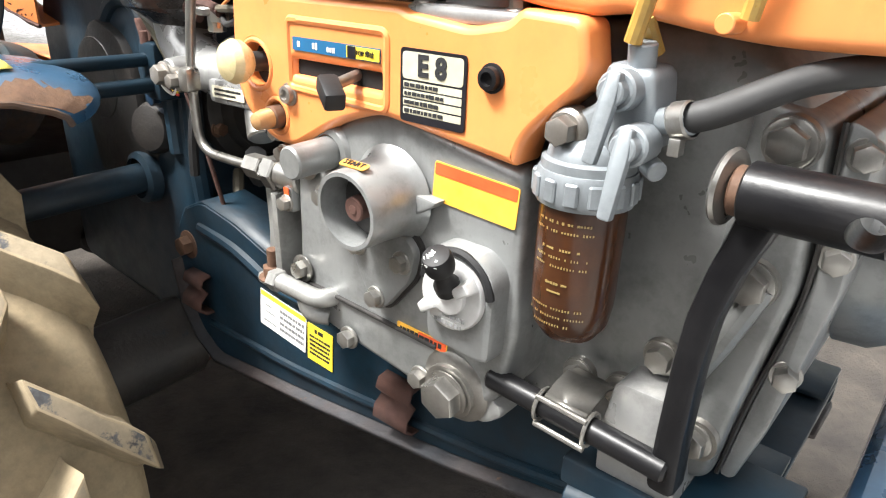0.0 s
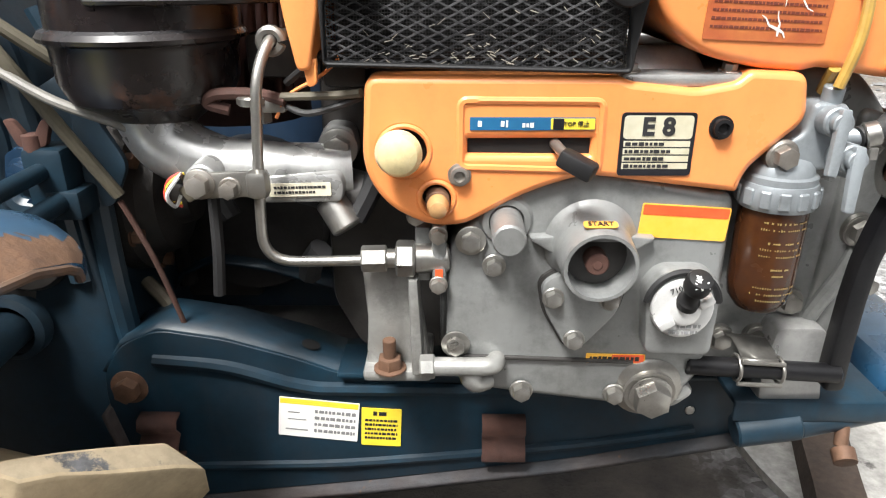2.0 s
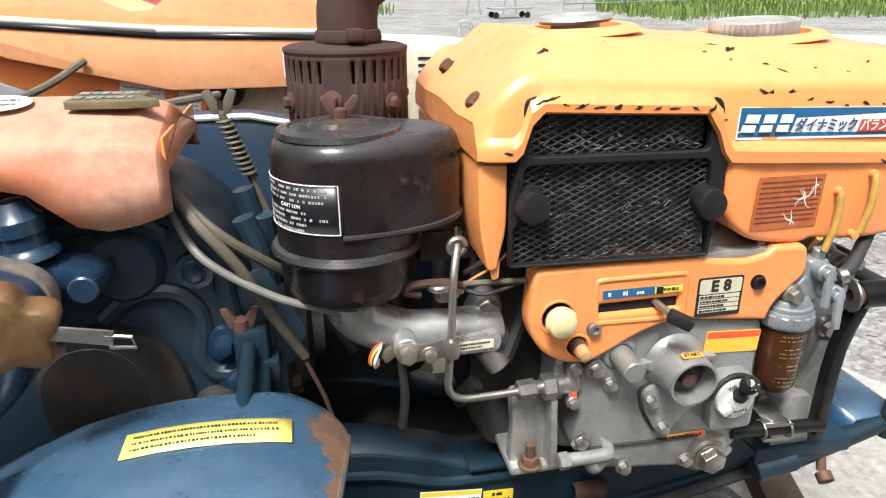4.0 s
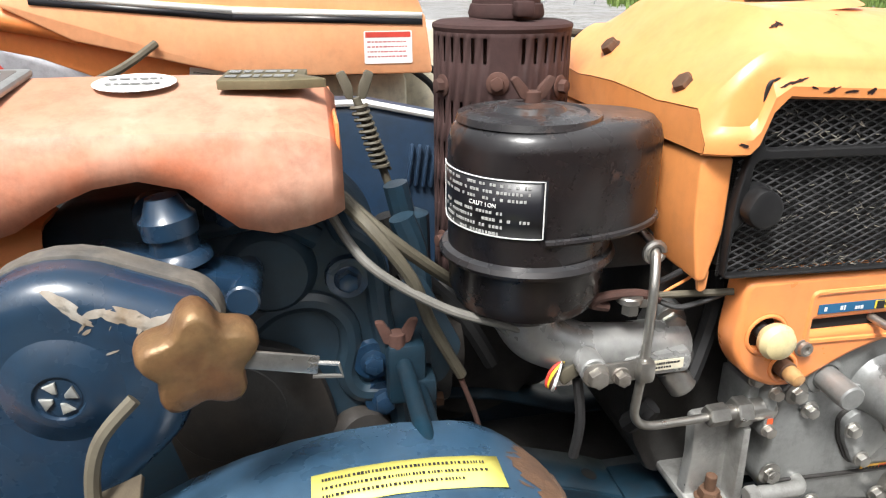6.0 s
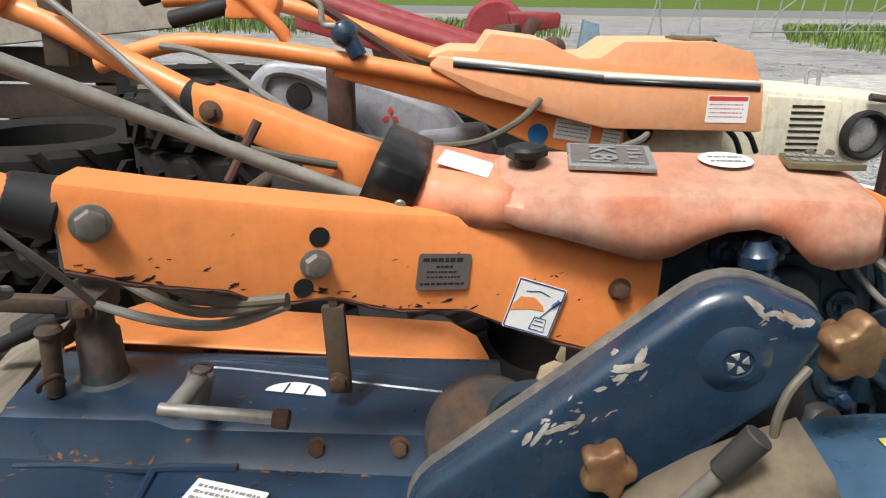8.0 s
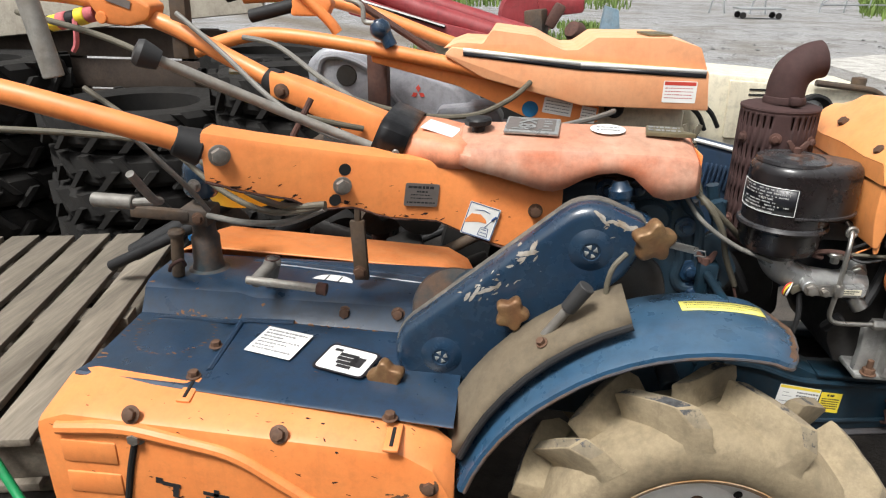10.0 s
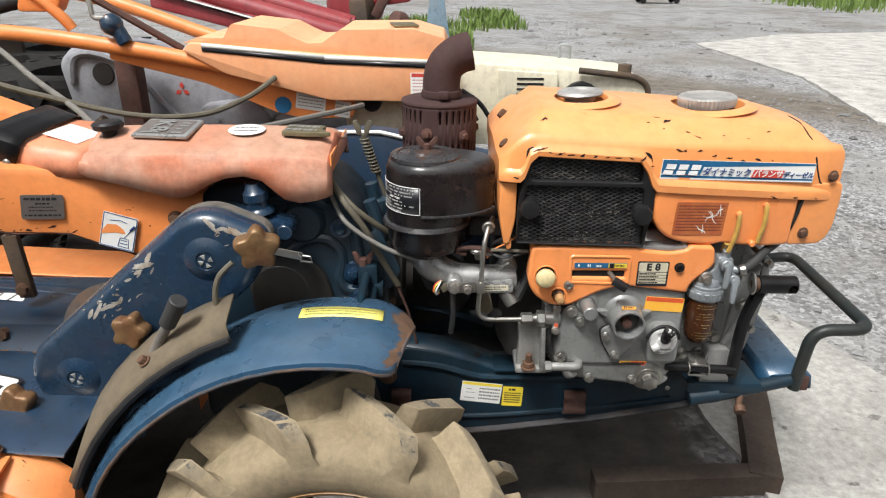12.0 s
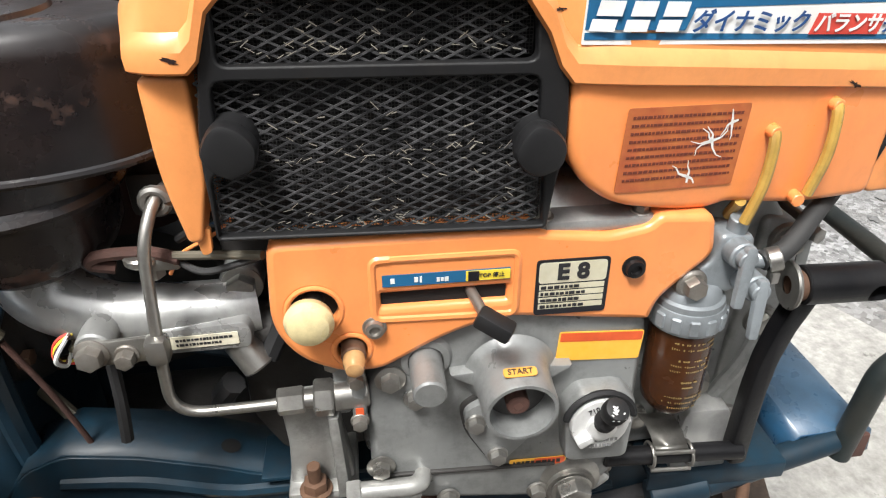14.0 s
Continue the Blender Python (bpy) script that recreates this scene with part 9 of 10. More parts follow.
    box(bm, (-1.548, 0.150, 0.676), (0.120, 0.020, 0.024), 0.005, pose(0, 0, 0, 0, 5, 8))
    part("clamp_bar", bm, "mud_metal", col)
    bm = bmesh.new()
    hexbolt(bm, (-1.468, 0.150, 0.668), (0, -1, 0), 0.010, 0.009, 1.4)
    part("bolt", bm, "rust_bolt", col)
    bm = bmesh.new()
    rod(bm, (-1.528, 0.150, 0.536), (-1.520, 0.150, 0.632), 0.013)
    lathe(bm, [(0, 0), (0.017, 0.0), (0.018, 0.006), (0.014, 0.012), (0, 0.013)], (-1.520, 0.150, 0.630), n=18)
    part("stop_pin", bm, "mud_metal", col)
    bm = bmesh.new()
    tube(bm, curve_points([(-1.530, 0.120, 0.560), (-1.515, 0.105, 0.580), (-1.495, 0.110, 0.590), (-1.500, 0.130, 0.570)]), 0.004, 8)
    part("split_pin", bm, "rust", col)
    bm = bmesh.new()
    lathe(bm, [(0.030, 0.0), (0.036, 0.010), (0.036, 0.060), (0.032, 0.072), (0.020, 0.085), (0, 0.090)], (-1.478, 0.20, 0.705), (0.06, 0, 1), 28)
    head = part("depth_head", bm, "blue_case", T, "dark blue depth-adjuster head")
    bm = bmesh.new()
    hexbolt(bm, (-1.474, 0.163, 0.735), (0, -1, 0), 0.010, 0.010, 1.4)
    part("bolt", bm, "bolt", head)
    # round muddy drum between deck and chain case
    bm = bmesh.new()
    lathe(bm, [(0, 0.012), (0.022, 0.012), (0.026, 0.004), (0.052, 0.0), (0.060, 0.006), (0.066, 0.018), (0.078, 0.020), (0.080, 0.03), (0.080, 0.07), (0, 0.07)], (-0.935, 0.11, 0.525), (0.2, -1, 0.35), 36)
    part("tiller_drum", bm, "drum_rust", T, "rusty muddy tiller drum")
    bm = bmesh.new()
    rod(bm, (-1.5, 0.19, 0.26), (-0.95, 0.19, 0.26), 0.04)
    box(bm, (-1.2, 0.16, 0.33), (0.5, 0.6, 0.2), 0.03)
    part("tiller_underside", bm, "engine_dark", T)


M["drum_rust"] = surface("rust_flecked_blue_casting", (0.03, 0.05, 0.06), 0.6, stain=(0.20, 0.095, 0.04), stain_amount=0.95, stain_scale=12, grain_amount=0.3, bump=0.3)
M["deck_rust"] = surface("orange_brown_rust", (0.24, 0.11, 0.045), 0.9, stain=(0.12, 0.06, 0.035), stain_amount=0.7, stain_scale=40, grain_amount=0.4, bump=0.4)
M["galv_old"] = surface("dusty_galvanised_rod", (0.36, 0.35, 0.32), 0.55, metal=0.4, stain=(0.2, 0.16, 0.12), stain_amount=0.6, stain_scale=25, bump=0.1)
M["mud_metal"] = surface("muddy_rusted_steel", (0.10, 0.062, 0.035), 0.8, stain=(0.03, 0.045, 0.055), stain_amount=0.6, stain_scale=14, grain_amount=0.3, bump=0.3)
rotary()


def cables():
    for pts, r, mt, lb in (
            ([(-0.51, 0.085, 0.80), (-0.485, 0.05, 0.78), (-0.455, 0.05, 0.735), (-0.435, 0.07, 0.68), (-0.405, 0.085, 0.617)], 0.0056, "cable", "stiff olive control cable"),
            ([(-0.52, 0.10, 0.81), (-0.48, 0.06, 0.778), (-0.44, 0.07, 0.74), (-0.40, 0.10, 0.70)], 0.0056, "cable", ""),
            ([(-0.52, 0.09, 0.79), (-0.49, 0.055, 0.75), (-0.43, 0.045, 0.71), (-0.375, 0.04, 0.69), (-0.362, 0.04, 0.684)], 0.0042, "grey_cable", "grey cable to the engine"),
            ([(-0.405, 0.085, 0.612), (-0.385, 0.09, 0.55), (-0.37, 0.10, 0.47)], 0.0026, "rust", "rusty inner wire"),
            ([(-1.135, -0.062, 0.786), (-1.22, -0.045, 0.775), (-1.32, 0.0, 0.795), (-1.45, 0.06, 0.84), (-1.62, 0.02, 0.87), (-1.9, -0.10, 0.90)], 0.0062, "cable", "olive cable under the beam"),
            ([(-1.138, -0.06, 0.782), (-1.24, -0.04, 0.76), (-1.36, 0.03, 0.775), (-1.50, 0.12, 0.83), (-1.7, 0.2, 0.92)], 0.0056, "cable", ""),
            ([(-1.137, -0.06, 0.779), (-1.22, -0.02, 0.735), (-1.33, 0.06, 0.70), (-1.44, 0.14, 0.68)], 0.0062, "grey_cable", "pale looped cable"),
            ([(-1.14, 0.26, 0.845), (-1.22, 0.22, 0.868), (-1.32, 0.19, 0.90), (-1.45, 0.17, 0.95), (-1.62, 0.18, 1.02), (-1.85, 0.25, 1.06)], 0.0062, "cable", "olive cable by the far beam"),
            ([(-1.10, 0.20, 0.82), (-1.2, 0.20, 0.845), (-1.32, 0.24, 0.90), (-1.45, 0.30, 0.99), (-1.55, 0.33, 1.06)], 0.0058, "grey_cable", ""),
            ([(-1.58, -0.16, 0.955), (-1.50, -0.08, 0.93), (-1.42, 0.0, 0.80), (-1.40, 0.06, 0.72)], 0.005, "grey_cable", "")):
        bm = bmesh.new()
        tube(bm, curve_points(pts, 10), r, 10)
        part("control_cable", bm, mt, T, lb)
    bm = bmesh.new()
    tube(bm, [Vector(p) for p in ((-1.06, 0.10, 0.838), (-1.20, 0.075, 0.895), (-1.405, -0.045, 1.012))], 0.009, 14)
    lv = part("shift_lever", bm, "galv_old", T, "long grey steel shift lever")
    bm = bmesh.new()
    lathe(bm, [(0, -0.005), (0.016, -0.004), (0.020, 0.010), (0.023, 0.026), (0.019, 0.034), (0, 0.037)], (-1.405, -0.045, 1.012), (-0.84, -0.48, 0.48), 20)
    part("lever_knob", bm, "grey_rubber", lv, "dark plastic knob")
    bm = bmesh.new()
    tube(bm, [Vector((-1.21, 0.14, 0.925)), Vector((-1.245, 0.12, 0.855))], 0.006, 8)
    part("cable_guide", bm, "rust", T)
    bm = bmesh.new()
    tube(bm, curve_points([(-1.48, -0.05, 0.82), (-1.475, 0.0, 0.76), (-1.48, 0.03, 0.745), (-1.53, 0.03, 0.74)]), 0.008, 10)
    rod(bm, (-1.53, 0.03, 0.74), (-1.61, 0.03, 0.742), 0.014)
    part("depth_crank", bm, "lever_grey", T, "grey bent depth crank")


cables()

# navy belt cover on the far side of the tractor
bm = bmesh.new()
prism(bm, rounded([(-0.60, 0.50), (-0.60, 0.79), (-0.56, 0.822), (-0.46, 0.822), (-0.20, 0.764), (-0.17, 0.72), (-0.18, 0.47)], 0.025), 0.40, 0.47, 0.012, 3)
bc = part("belt_cover", bm, "navy", T, "navy sheet belt cover with louvres")
bm = bmesh.new()
tube(bm, [Vector((-0.56, 0.400, 0.8235)), Vector((-0.46, 0.400, 0.8235)), Vector((-0.20, 0.400, 0.7655))], 0.0045, 8)
part("white_trim", bm, "white_label", bc)
for i in range(6):
    bm = bmesh.new()
    box(bm, (-0.405 + 0.010 * i, 0.397, 0.742 - 0.0015 * i), (0.005, 0.010, 0.055), 0.002, pose(0, 0, 0, 0, 8, 0))
    part("louvre", bm, "navy", bc)
bm = bmesh.new()
box(bm, (-0.5, 0.33, 0.45), (0.3, 0.1, 0.06), 0.01)
part("belt_bracket", bm, "greasy", T)

# far-side control box and grip at the end of the far handlebar
bm = bmesh.new()
prism(bm, rounded([(-1.745, 1.080), (-1.735, 1.115), (-1.68, 1.115), (-1.60, 1.075), (-1.612, 1.045), (-1.66, 1.030), (-1.715, 1.035)], 0.012), 0.325, 0.385, 0.008)
hbx = part("control_box", bm, "orange_old", T, "orange hand control box")
decal("box_plate", facing(-1.672, 0.3235, 1.082) @ pose(0, 0, 0, 0, 0, -18), 0.055, 0.016, "plate_metal", hbx, 0.001, 0.001)
bm = bmesh.new()
lathe(bm, [(0.013, 0), (0.012, 0.004), (0.006, 0.005), (0, 0.003)], (-1.715, 0.325, 1.048), (0, -1, 0), 16)
part("pivot_pin", bm, "orange_old", hbx)
for i in range(7):
    bm = bmesh.new()
    x = -1.745 - i * 0.022
    rod(bm, (x, 0.355, 1.055 - i * 0.005), (x - 0.022, 0.355, 1.050 - i * 0.005), 0.017 + 0.0015 * (i % 2), n=16)
    part("grip_band", bm, ("pinkcloth", "yellow_label", "rubber")[i % 3], hbx, "taped grip")
bm = bmesh.new()
tube(bm, curve_points([(-1.79, 0.345, 1.045), (-1.785, 0.335, 1.02), (-1.79, 0.335, 0.99), (-1.80, 0.335, 0.975)]), 0.006, 6)
part("tape_tail", bm, "pinkcloth", hbx)


def tiller_b():
    """A second walking tractor parked alongside, with a faded hood, a cream engine and a grey gearcase."""
    E2 = thing("walking_tractor", (-0.6, 1.15, 0.0), "faded orange walking tractor with cream engine beside another tractor", "walking tractor")
    P = lambda n, b, m, l="": part(n, b, m, E2, l)
    # hood: lower box with a slanting nose and a raised top
    outline = [(-1.040, 0.928), (-1.02, 0.950), (-0.66, 0.922), (-0.30, 0.906), (-0.286, 0.795), (-0.640, 0.797), (-0.925, 0.866)]
    bm = bmesh.new()
    prism(bm, rounded(outline, 0.008, 3), 0.885, 1.24, 0.012)
    hd = P("engine_hood", bm, "peach", "sun-faded orange hood with a black and white stripe")
    bm = bmesh.new()
    prism(bm, rounded([(-1.045, 0.945), (-1.00, 0.962), (-0.93, 0.960), (-0.905, 0.998), (-0.78, 0.985), (-0.735, 0.962), (-0.70, 0.948), (-0.66, 0.950), (-0.61, 0.985), (-0.41, 0.988), (-0.325, 0.965), (-0.30, 0.905), (-0.66, 0.920), (-1.02, 0.948)], 0.006, 3), 0.905, 1.22, 0.022, 3)
    part("hood_top", bm, "peach", hd, "raised hood top")
    bm = bmesh.new()
    tube(bm, [Vector((-0.918, 0.9165, 0.9605 + 0.0015 * (i % 2))) + Vector((i * 0.012, -0.0045, -0.0006 * i)) for i in range(13)], 0.0024, 5)
    part("crack", bm, "black_gap", hd)
    for z, mt, h in ((0.0, "white_label", 0.012), (-0.011, "black_label", 0.011)):
        bm = bmesh.new()
        for (x0, z0), (x1, z1) in (((-0.985, 0.944), (-0.652, 0.914)), ((-0.652, 0.914), (-0.306, 0.902))):
            bm.faces.new([bm.verts.new(p) for p in ((x0, 0.8835, z0 + z - h / 2), (x1, 0.8835, z1 + z - h / 2), (x1, 0.8835, z1 + z + h / 2), (x0, 0.8835, z0 + z + h / 2))])
        ob = part("stripe", bm, mt, hd)
        s = ob.modifiers.new("thickness", "SOLIDIFY")
        s.thickness, s.offset = 0.0012, 0
    m = facing(-0.372, 0.8842, 0.8455)
    lab = decal("caution_label", m, 0.092, 0.060, "white_label", hd, 0.003, 0.0008, "white caution label with a red head")
    decal("label_head", m @ pose(0, 0.023, 0.0008), 0.086, 0.010, "red_ink", lab, 0.001, 0.0003)
    bars(m, [(-0.04, 0.036, 0.010 - 0.009 * i, 0.003, 0.006) for i in range(4)], "pinkcloth", lab, 6)
    bm = bmesh.new()
    box(bm, (-0.44, 1.00, 0.992), (0.07, 0.10, 0.006), 0.002, pose(0, 0, 0, 0, 0, 12))
    part("top_badge", bm, "old_brass", hd)
    # steering arm with decals
    bm = bmesh.new()
    prism(bm, rounded([(-1.26, 0.930), (-1.10, 0.905), (-0.92, 0.870), (-0.585, 0.800), (-0.585, 0.742), (-0.72, 0.735), (-0.80, 0.752), (-1.00, 0.835), (-1.26, 0.898)], 0.008), 0.925, 0.99, 0.006)
    arm = P("handle_arm", bm, "orange_old", "orange handle arm with stickers")
    bm = bmesh.new()
    lathe(bm, [(0.024, 0), (0, 0)], (-0.785, 0.9238, 0.776), (0, -1, 0), 24)
    part("round_sticker", bm, "blue_label", arm)
    for x, w in ((-0.705, 0.085), (-0.615, 0.044)):
        m = facing(x, 0.9242, 0.785 if w > 0.05 else 0.765) @ pose(0, 0, 0, 0, 0, -8)
        lab = decal("sticker", m, w, 0.046, "white_label", arm, 0.002, 0.0006, "white printed sticker")
        bars(m, [(-w * 0.42, w * 0.42, 0.014 - 0.009 * i, 0.003, 0.006) for i in range(4)], "grey_ink", lab, 8)
    # handlebars
    for pts in ([(-1.80, 0.93, 0.915), (-1.70, 0.93, 0.948), (-1.60, 0.93, 0.968), (-1.45, 0.92, 0.962), (-1.20, 0.915, 0.930), (-1.00, 0.912, 0.897), (-0.92, 0.91, 0.880)],
                [(-1.75, 1.22, 1.06), (-1.55, 1.22, 1.068), (-1.35, 1.22, 1.03), (-1.10, 1.21, 0.948), (-0.98, 1.20, 0.912)]):
        bm = bmesh.new()
        tube(bm, curve_points(pts), 0.021, 16)
        P("handlebar", bm, "orange_old", "orange tubular handlebar")
    for (x, y, z) in ((-1.44, 0.98, 1.055), (-1.62, 1.24, 1.10)):
        bm = bmesh.new()
        prism(bm, rounded([(x - 0.07, z - 0.035), (x - 0.06, z + 0.03), (x + 0.02, z + 0.035), (x + 0.06, z + 0.005), (x + 0.04, z - 0.035)], 0.012), y - 0.02, y + 0.03, 0.006)
        P("control_box", bm, "orange_old", "orange hand control box")
        bm = bmesh.new()
        rod(bm, (x - 0.20, y, z - 0.04), (x - 0.06, y, z - 0.005), 0.020)
        P("hand_grip", bm, "rubber", "black rubber grip")
        bm = bmesh.new()
        tube(bm, curve_points([(x - 0.05, y - 0.02, z + 0.04), (x - 0.01, y - 0.02, z + 0.01), (x + 0.05, y - 0.015, z - 0.05), (x + 0.07, y - 0.01, z - 0.08)]), 0.016, 12)
        P("clutch_lever", bm, "orange_old", "orange clutch lever")
    bm = bmesh.new()
    lathe(bm, [(0, -0.028), (0.018, -0.024), (0.029, -0.008), (0.031, 0.006), (0.022, 0.024), (0, 0.032)], (-1.225, 0.90, 0.992), (-0.5, 0, 0.85), 24)
    rod(bm, (-1.215, 0.90, 0.985), (-1.195, 0.90, 0.945), 0.020)
    kn = P("ball_knob", bm, "blue_case", "chipped dark blue ball knob")
    bm = bmesh.new()
    tube(bm, bent([(-1.245, 0.90, 1.01), (-1.275, 0.90, 1.01), (-1.275, 0.90, 1.06), (-1.33, 0.90, 1.075)], 0.02), 0.007, 10)
    part("bent_rod", bm, "galv_old", kn)
    # grey gearcase with ribs and a plain red emblem shape
    bm = bmesh.new()
    prism(bm, rounded([(-1.50, 0.66), (-1.53, 0.86), (-1.47, 0.915), (-1.30, 0.905), (-1.02, 0.80), (-0.93, 0.70), (-1.0, 0.60), (-1.35, 0.58)], 0.03), 1.14, 1.38, 0.02, 3)
    gc = P("gearcase", bm, "grey_far", "dull silver gearcase")
    bm = bmesh.new()
    tube(bm, curve_points([(-1.49, 1.136, 0.80), (-1.47, 1.136, 0.875), (-1.40, 1.136, 0.885), (-1.30, 1.136, 0.84), (-1.20, 1.136, 0.72), (-1.14, 1.136, 0.66)]), 0.012, 8)
    part("case_rib", bm, "grey_far", gc)
    bm = bmesh.new()
    lathe(bm, [(0.035, 0), (0.032, 0.006), (0, 0.006)], (-1.39, 1.14, 0.825), (0, -1, 0), 20)
    part("oil_window", bm, "engine_dark", gc)
    bm = bmesh.new()
    for a in (90, 210, 330):
        d = Vector((math.cos(radians(a)), 0, math.sin(radians(a))))
        n2 = Vector((-d.z, 0, d.x))
        c2 = Vector((-1.150, 1.1375, 0.778))
        bm.faces.new([bm.verts.new(c2 + p) for p in (d * 0.002, d * 0.014 + n2 * 0.008, d * 0.026, d * 0.014 - n2 * 0.008)])
    part("emblem_shape", bm, "red_ink", gc)
    bm = bmesh.new()
    prism(bm, rounded([(-1.08, 0.74), (-0.90, 0.76), (-0.86, 0.70), (-0.95, 0.60), (-1.10, 0.62)], 0.02), 1.08, 1.20, 0.015)
    hexbolt(bm, (-1.03, 1.08, 0.69), (0, -1, 0), 0.012, 0.01, 1.6)
    P("clutch_housing", bm, "grey_far", "dull silver clutch housing")
    bm = bmesh.new()
    box(bm, (-0.85, 1.15, 0.55), (1.2, 0.30, 0.25), 0.03)
    P("chassis", bm, "engine_dark")
    # cream engine cover with louvres and lamp
    bm = bmesh.new()
    prism(bm, rounded([(-0.33, 0.60), (-0.33, 0.868), (0.0, 0.850), (0.30, 0.824), (0.335, 0.79), (0.335, 0.755), (0.08, 0.64), (0.05, 0.60)], 0.012), 1.18, 1.50, 0.008)
    ce = P("engine_cover", bm, "cream", "cream sheet engine cover with louvres")
    bm = bmesh.new()
    prism(bm, rounded([(-0.155, 0.845), (0.035, 0.833), (0.04, 0.66), (-0.15, 0.66)], 0.008), 1.165, 1.19, 0.003)
    part("louvre_panel", bm, "cream", ce)
    for i in range(9):
        bm = bmesh.new()
        box(bm, (-0.052, 1.1645, 0.818 - 0.0165 * i), (0.085, 0.004, 0.006), 0.001)
        part("louvre", bm, "black_gap", ce)
    bm = bmesh.new()
    lathe(bm, [(0.062, 0), (0.066, 0.01), (0.066, 0.03), (0.058, 0.032), (0.05, 0.012), (0.0, 0.006)], (0.105, 1.18, 0.745), (0.2, -1, 0), 28)
    part("headlamp", bm, "rubber", ce, "round headlamp in a black ring")
    bm = bmesh.new()
    lathe(bm, [(0.05, 0.0), (0.03, 0.008), (0, 0.011)], (0.104, 1.170, 0.745), (0.2, -1, 0), 24)
    part("lens", bm, "silver", ce)
    bm = bmesh.new()
    tube(bm, bent([(0.10, 1.16, 0.845), (0.28, 1.17, 0.826), (0.325, 1.18, 0.80), (0.335, 1.18, 0.74)], 0.03), 0.010, 10)
    part("bumper_rail", bm, "mud_metal", ce)
    bm = bmesh.new()
    lathe(bm, [(0, 0), (0.022, 0.0), (0.022, 0.03), (0, 0.034)], (0.262, 1.24, 0.824), n=16)
    part("filler_cap", bm, "mud_metal", ce)
    bm = bmesh.new()
    tube(bm, bent([(0.085, 1.48, 0.838), (0.082, 1.48, 0.888), (0.118, 1.48, 0.888), (0.122, 1.48, 0.834)], 0.012), 0.006, 8)
    part("lifting_loop", bm, "galvanised", ce)
    bm = bmesh.new()
    box(bm, (-0.47, 1.15, 0.735), (0.30, 0.30, 0.10), 0.02)
    P("engine_block", bm, "cream", "greasy cream engine block")
    bm = bmesh.new()
    rod(bm, (-0.535, 0.995, 0.778), (-0.535, 0.96, 0.778), 0.028)
    rod(bm, (-0.535, 1.10, 0.778), (-0.535, 0.99, 0.778), 0.02)
    P("rubber_cap", bm, "rubber", "black rubber cap")
    # cables draped in front
    for pts, mt in (([(-1.62, 0.86, 0.965), (-1.50, 0.80, 0.95), (-1.35, 0.70, 0.88), (-1.20, 0.60, 0.82), (-1.10, 0.5, 0.78)], "grey_cable"),
                    ([(-1.56, 0.60, 0.905), (-1.45, 0.60, 0.900), (-1.30, 0.62, 0.855), (-1.10, 0.66, 0.80), (-0.95, 0.72, 0.79), (-0.85, 0.80, 0.82), (-0.79, 0.88, 0.86)], "cable"),
                    ([(-0.78, 0.50, 0.80), (-0.62, 0.70, 0.80), (-0.55, 0.86, 0.79)], "grey_cable"),
                    ([(-0.30, 1.10, 0.78), (-0.25, 1.12, 0.74), (-0.22, 1.14, 0.69)], "rubber"),
                    ([(-0.27, 1.10, 0.79), (-0.215, 1.12, 0.75), (-0.18, 1.14, 0.70)], "rubber")):
        bm = bmesh.new()
        tube(bm, curve_points(pts, 10), 0.0075, 8)
        P("control_cable", bm, mt)
    bm = bmesh.new()
    tube(bm, [Vector((-1.53, 0.95, 1.20)), Vector((-1.08, 1.0, 0.92))], 0.011, 8)
    P("stay_rod", bm, "rust", "rusty thin stay rod")
    # wheels of the second machine, mostly hidden
    for y in (0.84, 1.42):
        bm = bmesh.new()
        lathe(bm, [(0.14, -0.06), (0.22, -0.075), (0.29, -0.06), (0.30, 0.0), (0.29, 0.06), (0.22, 0.075), (0.14, 0.06), (0.0, 0.03)], (-0.75, y + 0.12, 0.30), (0, 1, 0), 40)
        P("wheel", bm, "old_tyre", "dusty black tyre")


tiller_b()

# brown timber post between the machines
bm = bmesh.new()
box(bm, (-1.262, 1.045, 0.46), (0.062, 0.062, 0.94), 0.004)
tagged(part("timber_post", bm, "rust"), "rust-brown square post standing between two tractors", "post")
# posts at the rear: a rusty flat and a bright tube
bm = bmesh.new()
box(bm, (-1.555, 0.36, 1.055), (0.036, 0.03, 0.18), 0.003, pose(0, 0, 0, 0, 2, 0))
part("stay_plate", bm, "mud_metal", T, "rusty flat stay")
bm = bmesh.new()
rod(bm, (-1.690, 0.10, 0.955), (-1.740, 0.10, 1.25), 0.019)
part("gear_post", bm, "galv_old", T, "rust-streaked bright steel tube")


